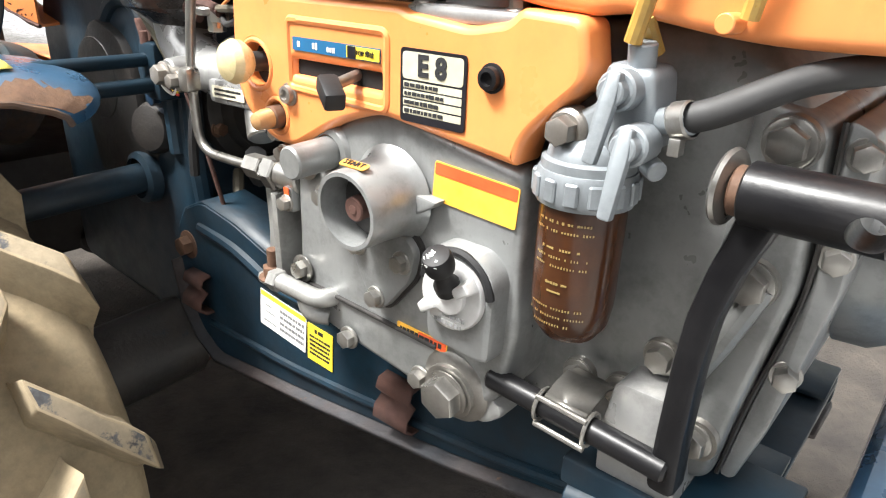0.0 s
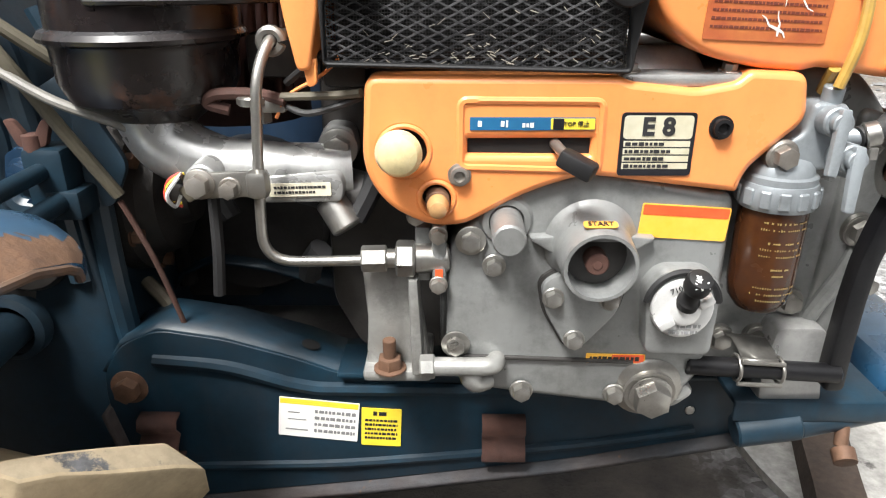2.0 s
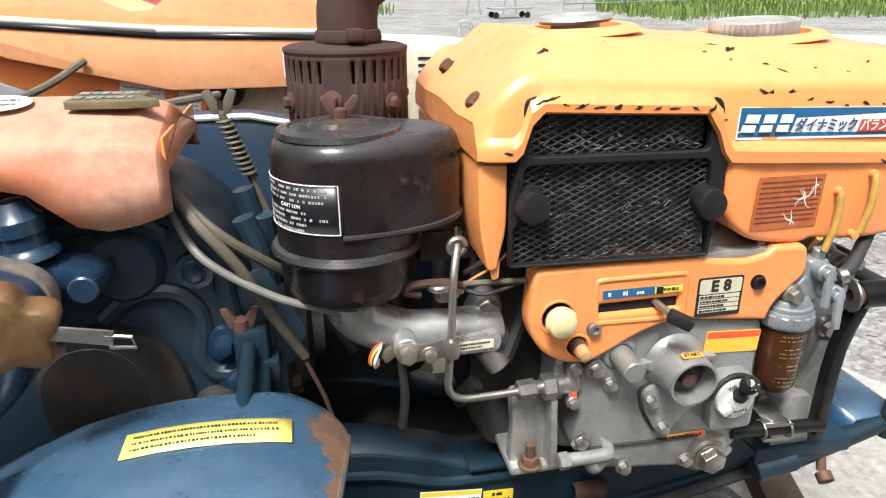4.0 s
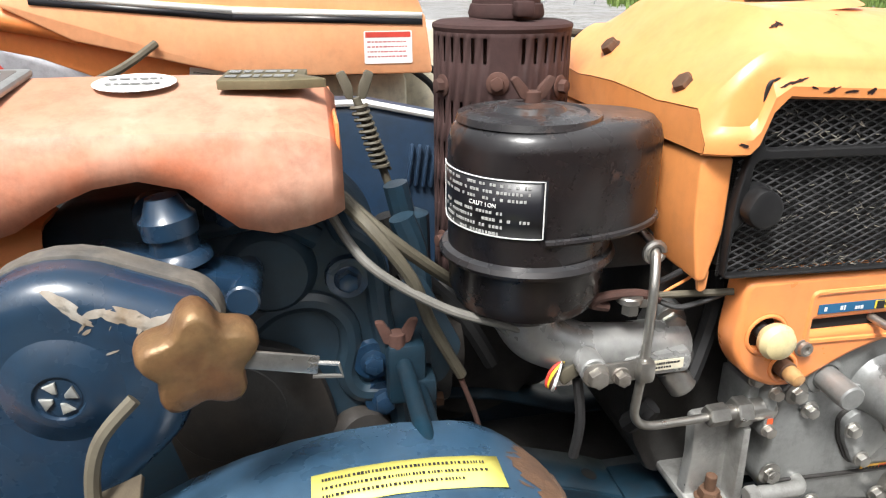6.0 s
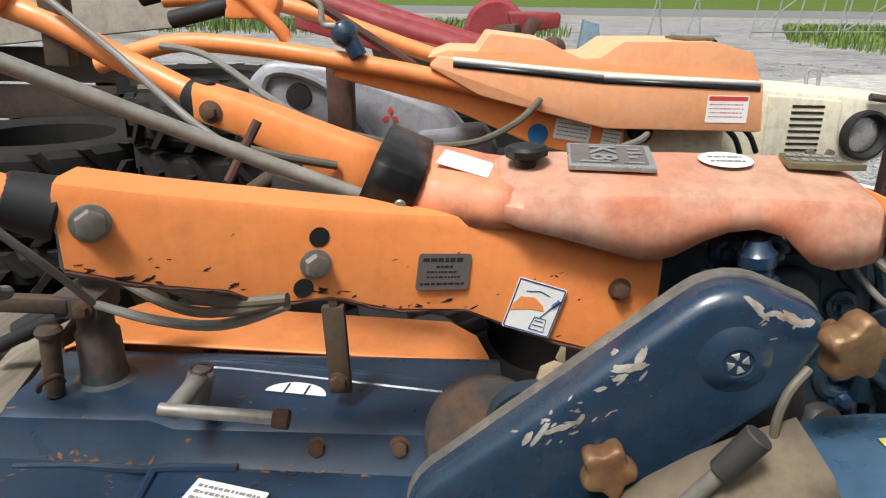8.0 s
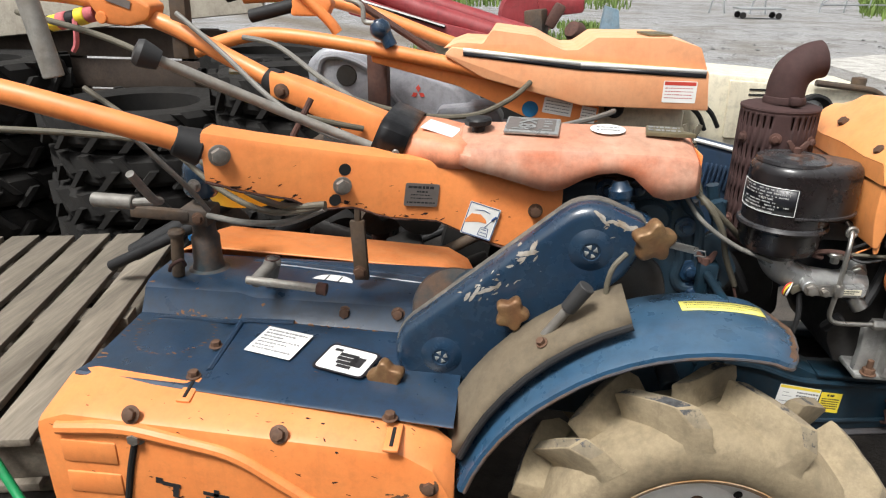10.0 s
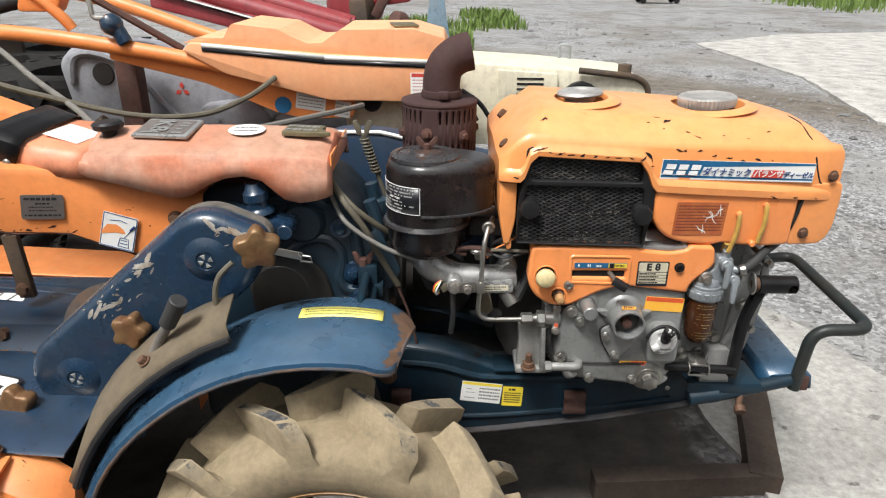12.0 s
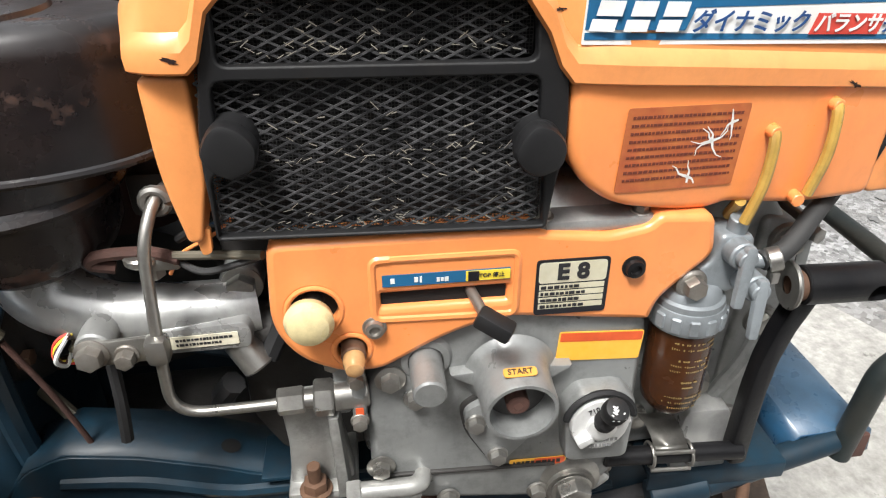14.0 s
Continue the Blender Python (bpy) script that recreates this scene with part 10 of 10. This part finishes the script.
def maroon_machine():
    E3 = thing("red_tiller", (-1.1, 2.6, 0.0), "old maroon tiller with rusty engine behind the tractors", "walking tractor")
    P = lambda n, b, m, l="": part(n, b, m, E3, l)
    y = 2.2
    for dy, dz, r in ((0.0, 0.0, 0.045), (0.18, 0.03, 0.040), (0.36, 0.02, 0.04)):
        bm = bmesh.new()
        tube(bm, [Vector((-1.85, y + dy, 1.17 + dz)), Vector((-1.30, y + dy, 0.985 + dz)), Vector((-0.78, y + dy, 0.84 + dz))], r, 14)
        P("handle_tube", bm, "maroon", "faded maroon handle tube")
    bm = bmesh.new()
    prism(bm, rounded([(-1.62, 1.05), (-1.30, 0.955), (-0.85, 0.86), (-0.85, 0.80), (-1.3, 0.88), (-1.62, 0.96)], 0.01), y - 0.06, y - 0.03, 0.005)
    ob = P("side_panel", bm, "maroon", "maroon side panel with a silver strip")
    bm = bmesh.new()
    tube(bm, [Vector((-1.60, y - 0.068, 1.03)), Vector((-1.17, y - 0.068, 0.915))], 0.010, 8)
    part("silver_strip", bm, "chrome", ob)
    bm = bmesh.new()
    prism(bm, [(-1.35, 0.93), (-1.05, 0.87), (-1.10, 0.75), (-1.30, 0.75)], y + 0.05, y + 0.25, 0.01)
    P("cream_body", bm, "cream", "dirty cream body panel")
    rnd = random.Random(11)
    # rusty engine: flywheel housing, fan cover and small castings
    bm = bmesh.new()
    lathe(bm, [(0, 0), (0.13, 0.0), (0.15, 0.03), (0.15, 0.12), (0, 0.14)], (-0.80, 2.75, 0.94), (0, 1, 0), 28)
    P("fan_housing", bm, "maroon", "faded maroon fan housing")
    bm = bmesh.new()
    prism(bm, rounded([(-0.75, 1.03), (-0.50, 1.03), (-0.50, 0.96), (-0.72, 0.93)], 0.02), 2.7, 2.95, 0.02)
    P("fuel_tank", bm, "maroon", "rusty maroon tank")
    for i in range(14):
        x, z = rnd.uniform(-0.85, -0.35), rnd.uniform(0.45, 0.95)
        bm = bmesh.new()
        if i % 2:
            lathe(bm, [(0, 0), (0.05, 0), (0.055, 0.02), (0.04, 0.06), (0, 0.07)], (x, 2.6 + rnd.uniform(-0.1, 0.2), z), (rnd.uniform(-1, 1), -1, rnd.uniform(-1, 1)), 16)
        else:
            box(bm, (x, 2.65, z), (rnd.uniform(0.05, 0.15), 0.12, rnd.uniform(0.05, 0.14)), 0.012, pose(0, 0, 0, 0, rnd.uniform(-30, 30), rnd.uniform(-20, 20)))
        P("engine_casting", bm, rnd.choice(["rust", "mud_metal", "grey_far", "rust"]), "rusty engine casting")
    bm = bmesh.new()
    prism(bm, [(-0.46, 0.55), (-0.40, 1.0), (-0.33, 0.98), (-0.26, 0.55)], 2.65, 2.70, 0.004)
    P("blue_sheet", bm, "faded_blue", "faded blue sheet-metal guard")
    for y2 in (2.35, 2.9):
        bm = bmesh.new()
        lathe(bm, [(0.12, -0.06), (0.25, -0.07), (0.30, -0.05), (0.30, 0.05), (0.25, 0.07), (0, 0.03)], (-0.9, y2, 0.30), (0, 1, 0), 36)
        P("wheel", bm, "old_tyre", "dusty black tyre")


M["faded_blue"] = surface("faded_blue_paint", (0.16, 0.27, 0.36), 0.6, stain=(0.2, 0.2, 0.18), stain_amount=0.6, rust=RUST, rust_at=0.62)
maroon_machine()


def tyre_stack(x, y, n, R, seed):
    """Old tractor tyres lying flat on one another, each an object of its own."""
    rnd = random.Random(seed)
    z = 0.0
    for k in range(n):
        E = thing("tractor_tyre", (x, y, z), "dusty black used tractor tyre lying in a stack", "tyre", "stack of used tyres")
        h = 0.155
        cx, cy = x + rnd.uniform(-0.03, 0.03), y + rnd.uniform(-0.03, 0.03)
        bm = bmesh.new()
        lathe(bm, [(R * 0.55, 0.02), (R * 0.72, 0.004), (R * 0.9, 0.012), (R * 0.955, 0.035), (R * 0.965, h / 2), (R * 0.955, h - 0.035), (R * 0.9, h - 0.012), (R * 0.72, h - 0.004), (R * 0.55, h - 0.02), (R * 0.55, 0.02)], (cx, cy, z), n=48)
        part("carcass", bm, "old_tyre", E)
        a0 = rnd.uniform(0, 1)
        for i in range(18):
            for s in (0, 1):
                a = a0 + 6.28318530718 * (i + 0.5 * s) / 18
                z0, z1 = (0.010, h / 2 + 0.01) if s == 0 else (h - 0.010, h / 2 - 0.01)
                b = bmesh.new()
                vs = []
                for u in (0, 1):
                    aa, zz = a + 0.16 * u, z0 + (z1 - z0) * u
                    for r, da in ((R * 0.93, -0.05), (R * 1.02, -0.035), (R * 1.02, 0.035), (R * 0.93, 0.05)):
                        vs.append(b.verts.new((cx + r * math.cos(aa + da), cy + r * math.sin(aa + da), z + zz)))
                for i2 in range(3):
                    b.faces.new((vs[i2], vs[i2 + 1], vs[i2 + 5], vs[i2 + 4]))
                b.faces.new(vs[:4][::-1])
                b.faces.new(vs[4:])
                bmesh.ops.recalc_face_normals(b, faces=b.faces[:])
                part("lug", b, "old_tyre", E)
        z += h


tyre_stack(-2.42, 1.72, 4, 0.42, 1)
tyre_stack(-1.72, 1.70, 5, 0.36, 2)
tyre_stack(-3.3, 1.75, 5, 0.42, 3)
tyre_stack(-2.1, 2.45, 5, 0.42, 4)

# board leaning up behind the tyres
bm = bmesh.new()
box(bm, (-3.0, 2.05, 1.17), (2.0, 0.03, 0.62), 0.004, pose(0, 0, 0, -6, -6, 0))
tagged(part("plywood_board", bm, "plywood"), "dirty beige plywood board behind stacked tyres", "board")
crate = thing("wooden_crate", (-3.0, 2.12, 0.0), "dark wooden crate behind stacked tyres", "crate")
for k in range(6):
    bm = bmesh.new()
    box(bm, (-3.0, 2.105 + 0.004 * (k % 2), 0.075 + 0.147 * k), (1.6, 0.028, 0.136), 0.006)
    part("board", bm, "dark_wood", crate)
for x in (-3.7, -3.0, -2.3):
    bm = bmesh.new()
    box(bm, (x, 2.146, 0.44), (0.09, 0.04, 0.88), 0.006)
    part("post", bm, "dark_wood", crate)

# scrap metal heap filling the dark gap behind the handlebars
def scrap():
    rnd = random.Random(21)
    for i in range(26):
        x, y, z = rnd.uniform(-1.9, -1.0), rnd.uniform(0.75, 1.02), rnd.uniform(0.06, 0.55)
        if x > -1.15:
            y = rnd.uniform(0.62, 0.8)
        bm = bmesh.new()
        if i % 3 == 0:
            lathe(bm, [(0, 0), (0.07, 0), (0.08, 0.02), (0.08, 0.07), (0.03, 0.08), (0, 0.08)], (x, y, z), (rnd.uniform(-1, 1), -1, rnd.uniform(-0.6, 1)), 18)
        elif i % 3 == 1:
            box(bm, (x, y, z), (rnd.uniform(0.08, 0.2), rnd.uniform(0.05, 0.15), rnd.uniform(0.05, 0.14)), 0.012, pose(0, 0, 0, rnd.uniform(-40, 40), rnd.uniform(-40, 40), rnd.uniform(0, 90)))
        else:
            rod(bm, (x - 0.2, y, z - 0.1), (x + 0.18, y + rnd.uniform(-0.1, 0.1), z + rnd.uniform(-0.05, 0.2)), rnd.uniform(0.012, 0.03))
        part("scrap_piece", bm, rnd.choice(["old_tyre", "engine_dark", "old_tyre", "mud_metal", "rubber"]), HEAP)


HEAP = thing("scrap_heap", (-1.5, 0.9, 0.0), "dark greasy heap of scrap machine parts", "scrap heap")
scrap()


def pallet():
    E = thing("wooden_pallet", (-2.3, 0.62, 0.0), "weathered grey wooden pallet with open slats", "pallet")
    turn = pose(-1.83, 0.0, 0.0, 0, 0, 12)
    for i in range(8):
        bm = bmesh.new()
        w = 0.098
        box(bm, (-0.055 - i * 0.128, 0.62, 0.190), (w, 1.26, 0.020), 0.003)
        for v in bm.verts:
            v.co += Vector((0.004 * noise.noise(Vector((v.co.y * 3, i, 0))), 0.012 * noise.noise(Vector((v.co.x * 9, i * 3.1, 4))), 0.003 * noise.noise(Vector((v.co.y * 2, i * 1.7, 1)))))
        bm.transform(turn)
        part("slat", bm, "plank", E)
    for y in (0.05, 0.62, 1.19):
        bm = bmesh.new()
        box(bm, (-0.5, y, 0.130), (1.02, 0.08, 0.10), 0.004)
        bm.transform(turn)
        part("stringer", bm, "plank", E)
    for i in range(4):
        bm = bmesh.new()
        box(bm, (-0.06 - i * 0.29, 0.62, 0.069), (0.098, 1.26, 0.020), 0.003)
        bm.transform(turn)
        part("bottom_slat", bm, "plank", E)
    for y in (0.1, 1.1):
        bm = bmesh.new()
        box(bm, (-0.5, y, 0.028), (1.0, 0.08, 0.062), 0.004)
        bm.transform(turn)
        part("bearer", bm, "plank", E)


def plank_material():
    m = surface("weathered_plank", (0.24, 0.205, 0.16), 0.92, stain=(0.075, 0.062, 0.046), stain_amount=0.85, stain_scale=7, grain=50, grain_amount=0.35, bump=0.5, spread=0.25)
    t = m.node_tree
    # stretch the grain along the boards
    for n in [n for n in t.nodes if n.bl_idname == "ShaderNodeTexNoise"]:
        mp = t.nodes.new("ShaderNodeMapping")
        mp.inputs["Scale"].default_value = (1.6, 0.16, 1.6)
        mp.inputs["Rotation"].default_value = (0, 0, radians(-12))
        src = n.inputs["Vector"].links[0].from_socket
        t.links.new(src, mp.inputs["Vector"])
        t.links.new(mp.outputs[0], n.inputs["Vector"])
    return m


M["plank"] = plank_material()
pallet()

bm = bmesh.new()
tube(bm, curve_points([(-2.6, 0.62, 0.212), (-2.3, 0.32, 0.212), (-2.06, 0.13, 0.212), (-1.92, -0.03, 0.205), (-1.82, -0.09, 0.11), (-1.72, -0.15, 0.03), (-1.55, -0.34, 0.012), (-1.2, -0.9, 0.012)], 10), 0.0095, 12)
tagged(part("garden_hose", bm, "green_hose"), "bright green garden hose lying over a pallet", "hose")
bm = bmesh.new()
box(bm, (-1.86, 1.02, 0.30), (0.16, 0.10, 0.05), 0.012, pose(0, 0, 0, 0, 0, 20))
lathe(bm, [(0.05, 0), (0.04, 0.06), (0, 0.065)], (-1.86, 1.02, 0.315), n=16)
tagged(part("plastic_box", bm, "bright_blue"), "bright blue plastic box beside tyres", "box")
bm = bmesh.new()
lathe(bm, [(0.0, 0.0), (0.10, 0.0), (0.15, 0.10), (0.155, 0.105), (0.148, 0.10), (0.10, 0.012), (0, 0.012)], (-1.52, 0.56, 0.585), n=28)
tagged(part("plastic_basin", bm, "yellow_label"), "yellow plastic basin on the scrap heap", "basin")


def timber_frame():
    E = thing("wooden_skid", (0.3, 0.35, 0.0), "dark damp timber frame lying under the tractor's nose", "timber")
    for a, b, w, h in (((0.035, 0.235), (0.47, 0.262), 0.05, 0.055), ((0.440, 0.235), (0.575, 0.66), 0.075, 0.06), ((0.06, 0.60), (0.55, 0.645), 0.05, 0.055)):
        a, b = Vector(a), Vector(b)
        d = b - a
        bm = bmesh.new()
        b2 = bmesh.new()
        bmesh.ops.create_cube(b2, size=1.0, matrix=Matrix.Diagonal((d.length, w, h, 1)))
        bmesh.ops.subdivide_edges(b2, edges=b2.edges[:], cuts=5, use_grid_fill=True)
        for v in b2.verts:
            v.co += 0.003 * noise.noise_vector(Vector((v.co.x * 9, v.co.y * 20, v.co.z * 20 + d.x)))
        merge(bm, b2, pose((a.x + b.x) / 2, (a.y + b.y) / 2, h / 2 - 0.004, 0, 0, math.degrees(math.atan2(d.y, d.x))))
        part("timber", bm, "dark_wood", E)


timber_frame()
bm = bmesh.new()
tube(bm, curve_points([(-0.02, 0.03, 0.006), (0.08, 0.06, 0.02), (0.18, 0.12, 0.012), (0.23, 0.10, 0.006)]), 0.006, 8)
tagged(part("bent_wire", bm, "rust"), "short rusty bent wire on the soil", "wire")


def stones():
    rnd = random.Random(31)
    verts, faces = [], []
    base = [(1, 0, 0.1), (-1, 0.1, 0), (0, 1, 0), (0.1, -1, 0.1), (0.1, 0.1, 0.8), (0, 0, -0.6)]
    tri = [(0, 2, 4), (2, 1, 4), (1, 3, 4), (3, 0, 4), (2, 0, 5), (1, 2, 5), (3, 1, 5), (0, 3, 5)]
    for i in range(15000):
        if i >= 4000:
            x, y = rnd.uniform(0.35, 2.6), rnd.uniform(-0.3, 3.0)
            s = rnd.choice([0.003, 0.004, 0.005, 0.007, 0.009]) * rnd.uniform(0.7, 1.3)
            if x < 1.12 - 0.25 * (y - 0.6) and y < 1.4 and rnd.random() < 0.9:
                continue
        elif i < 3400:
            x, y = rnd.uniform(0.3, 3.4), rnd.uniform(0.4, 5.5)
            s = rnd.choice([0.006, 0.008, 0.010, 0.014, 0.02]) * rnd.uniform(0.7, 1.3)
            if x < 1.05 - 0.25 * (y - 0.6) and y < 1.4 and rnd.random() < 0.93:
                continue
        else:
            x, y = rnd.uniform(1.0, 7.5), rnd.uniform(3.0, 14.0)
            s = rnd.choice([0.012, 0.018, 0.025, 0.04]) * rnd.uniform(0.7, 1.3)
            if x > 3.6 and 4.6 < y < 11 and rnd.random() < 0.9:
                continue
        a = rnd.uniform(0, 6.28)
        k = len(verts)
        z0 = ground_height(x, y) + s * 0.15
        sx, sy, sz = s * rnd.uniform(0.7, 1.3), s * rnd.uniform(0.6, 1.1), s * rnd.uniform(0.4, 0.8)
        for p in base:
            px, py = p[0] * sx * rnd.uniform(0.8, 1.2), p[1] * sy * rnd.uniform(0.8, 1.2)
            verts.append((x + px * math.cos(a) - py * math.sin(a), y + px * math.sin(a) + py * math.cos(a), z0 + p[2] * sz))
        faces += [tuple(k + q for q in f) for f in tri]
    mesh = bpy.data.meshes.new("mesh")
    mesh.from_pydata(verts, [], faces)
    tagged(part("gravel", mesh, "stone"), "loose grey and brown gravel stones on the yard", "gravel", kind="stuff")


stones()


def grass_material():
    m = surface("grass", (0.085, 0.15, 0.022), 0.7, stain=(0.17, 0.22, 0.05), stain_amount=0.7, stain_scale=1.5, spread=0.35, bump=0)
    return m


GRASS = grass_material()


def grass(n, area, h, seed, keep=None):
    rnd = random.Random(seed)
    verts, faces = [], []
    x0, x1, y0, y1 = area
    for i in range(n):
        x, y = rnd.uniform(x0, x1), rnd.uniform(y0, y1)
        if noise.noise(Vector((x * 0.9, y * 0.9, seed))) < -0.18:
            continue
        if keep and not keep(x, y):
            continue
        edge = min(x - x0, x1 - x, y - y0) / 1.2
        if rnd.random() > edge + 0.25:
            continue
        a, l, w = rnd.uniform(0, 6.28), h * rnd.uniform(0.5, 1.2), rnd.uniform(0.008, 0.02) * max(1.0, y / 12)
        dx, dy = math.cos(a), math.sin(a)
        k = len(verts)
        lx, ly = dy * l * 0.35, -dx * l * 0.35
        verts += [(x - dx * w, y - dy * w, -0.02), (x + dx * w, y + dy * w, -0.02), (x + dx * w * 0.7 + lx * 0.4, y + dy * w * 0.7 + ly * 0.4, l * 0.6), (x - dx * w * 0.7 + lx * 0.4, y - dy * w * 0.7 + ly * 0.4, l * 0.6), (x + lx, y + ly, l)]
        faces += [(k, k + 1, k + 2, k + 3), (k + 3, k + 2, k + 4)]
    mesh = bpy.data.meshes.new("mesh")
    mesh.from_pydata(verts, [], faces)
    return tagged(part("grass", mesh, GRASS), "rough green grass and weeds at the yard's edge", "grass", kind="stuff")


grass(5000, (-2.4, 0.1, 7.5, 13.0), 0.2, 41)
grass(2500, (0.0, 1.2, 11.5, 16.0), 0.16, 42)
grass(16000, (9.6, 28, 17.0, 40), 0.34, 43, lambda x, y: x > 0.43 * y)
grass(9000, (-30, 3.4, 24, 42), 0.4, 44, lambda x, y: x < 0.125 * y)

# unseen low wall, added behind the viewer to cut sky light from that side
bm = bmesh.new()
box(bm, (-0.5, -3.4, 1.05), (14, 0.12, 2.1), 0)
tagged(part("wall_south", bm, "unseen_wall"), "plain dark wall added out of view to hold back sky light", "wall", kind="structure")

# far road and its kerb, beyond the yard
bm = bmesh.new()
box(bm, (0, 262, 0.03), (1200, 380, 0.06), 0)
tagged(part("road", bm, "asphalt"), "grey asphalt road beyond the yard", "road", kind="structure")
bm = bmesh.new()
box(bm, (0, 71, 0.07), (1200, 0.9, 0.18), 0)
tagged(part("kerb", bm, "plywood"), "pale concrete kerb of the far road", "kerb", kind="structure")
bm = bmesh.new()
box(bm, (0, 460, 4), (1400, 4, 12), 0)
tagged(part("backdrop", bm, GRASS), "far green bank behind the road", "backdrop", kind="structure")


def fence():
    E = thing("pipe_fence", (14, 27, 0.0), "leaning galvanised pipe fence panels at the yard's far edge", "fence")
    for x0, y0, x1, y1 in ((9.6, 25.5, 13.5, 27.0), (13.8, 27.2, 18.5, 29.0)):
        a, b = Vector((x0, y0, 0)), Vector((x1, y1, 0))
        for z in (0.25, 1.5):
            bm = bmesh.new()
            tube(bm, [a + Vector((0, 0, z)), b + Vector((0, 0, z))], 0.03, 8)
            part("rail", bm, "galvanised", E)
        for k in range(5):
            p = a.lerp(b, k / 4)
            bm = bmesh.new()
            tube(bm, [p, p + Vector((0.15, 0, 1.6))], 0.03, 8)
            part("post", bm, "galvanised", E)
        bm = bmesh.new()
        tube(bm, [a + Vector((0, 0, 0.25)), a.lerp(b, 0.5) + Vector((0, 0, 1.5))], 0.025, 8)
        part("brace", bm, "galvanised", E)
    E = thing("pipe_stand", (6.3, 23.5, 0.0), "folding grey pipe stand out in the yard", "stand")
    for x in (5.6, 6.9):
        for s in (-1, 1):
            bm = bmesh.new()
            tube(bm, [Vector((x + 0.25 * s, 23.5, 0.0)), Vector((x, 23.5, 1.5))], 0.03, 8)
            part("leg", bm, "galvanised", E)
    bm = bmesh.new()
    tube(bm, [Vector((5.6, 23.5, 1.5)), Vector((6.9, 23.5, 1.5))], 0.03, 8)
    part("rail", bm, "galvanised", E)
    E = thing("flat_cart", (6.1, 20.9, 0.0), "low grey flat cart on castors", "cart")
    bm = bmesh.new()
    box(bm, (6.1, 20.9, 0.28), (1.3, 0.7, 0.05), 0.01)
    part("bed", bm, "galvanised", E)
    for dx in (-0.5, 0.5):
        for dy in (-0.28, 0.28):
            bm = bmesh.new()
            rod(bm, (6.1 + dx, 20.88 + dy, 0.09), (6.1 + dx, 20.93 + dy, 0.09), 0.09)
            part("castor", bm, "old_tyre", E)


fence()
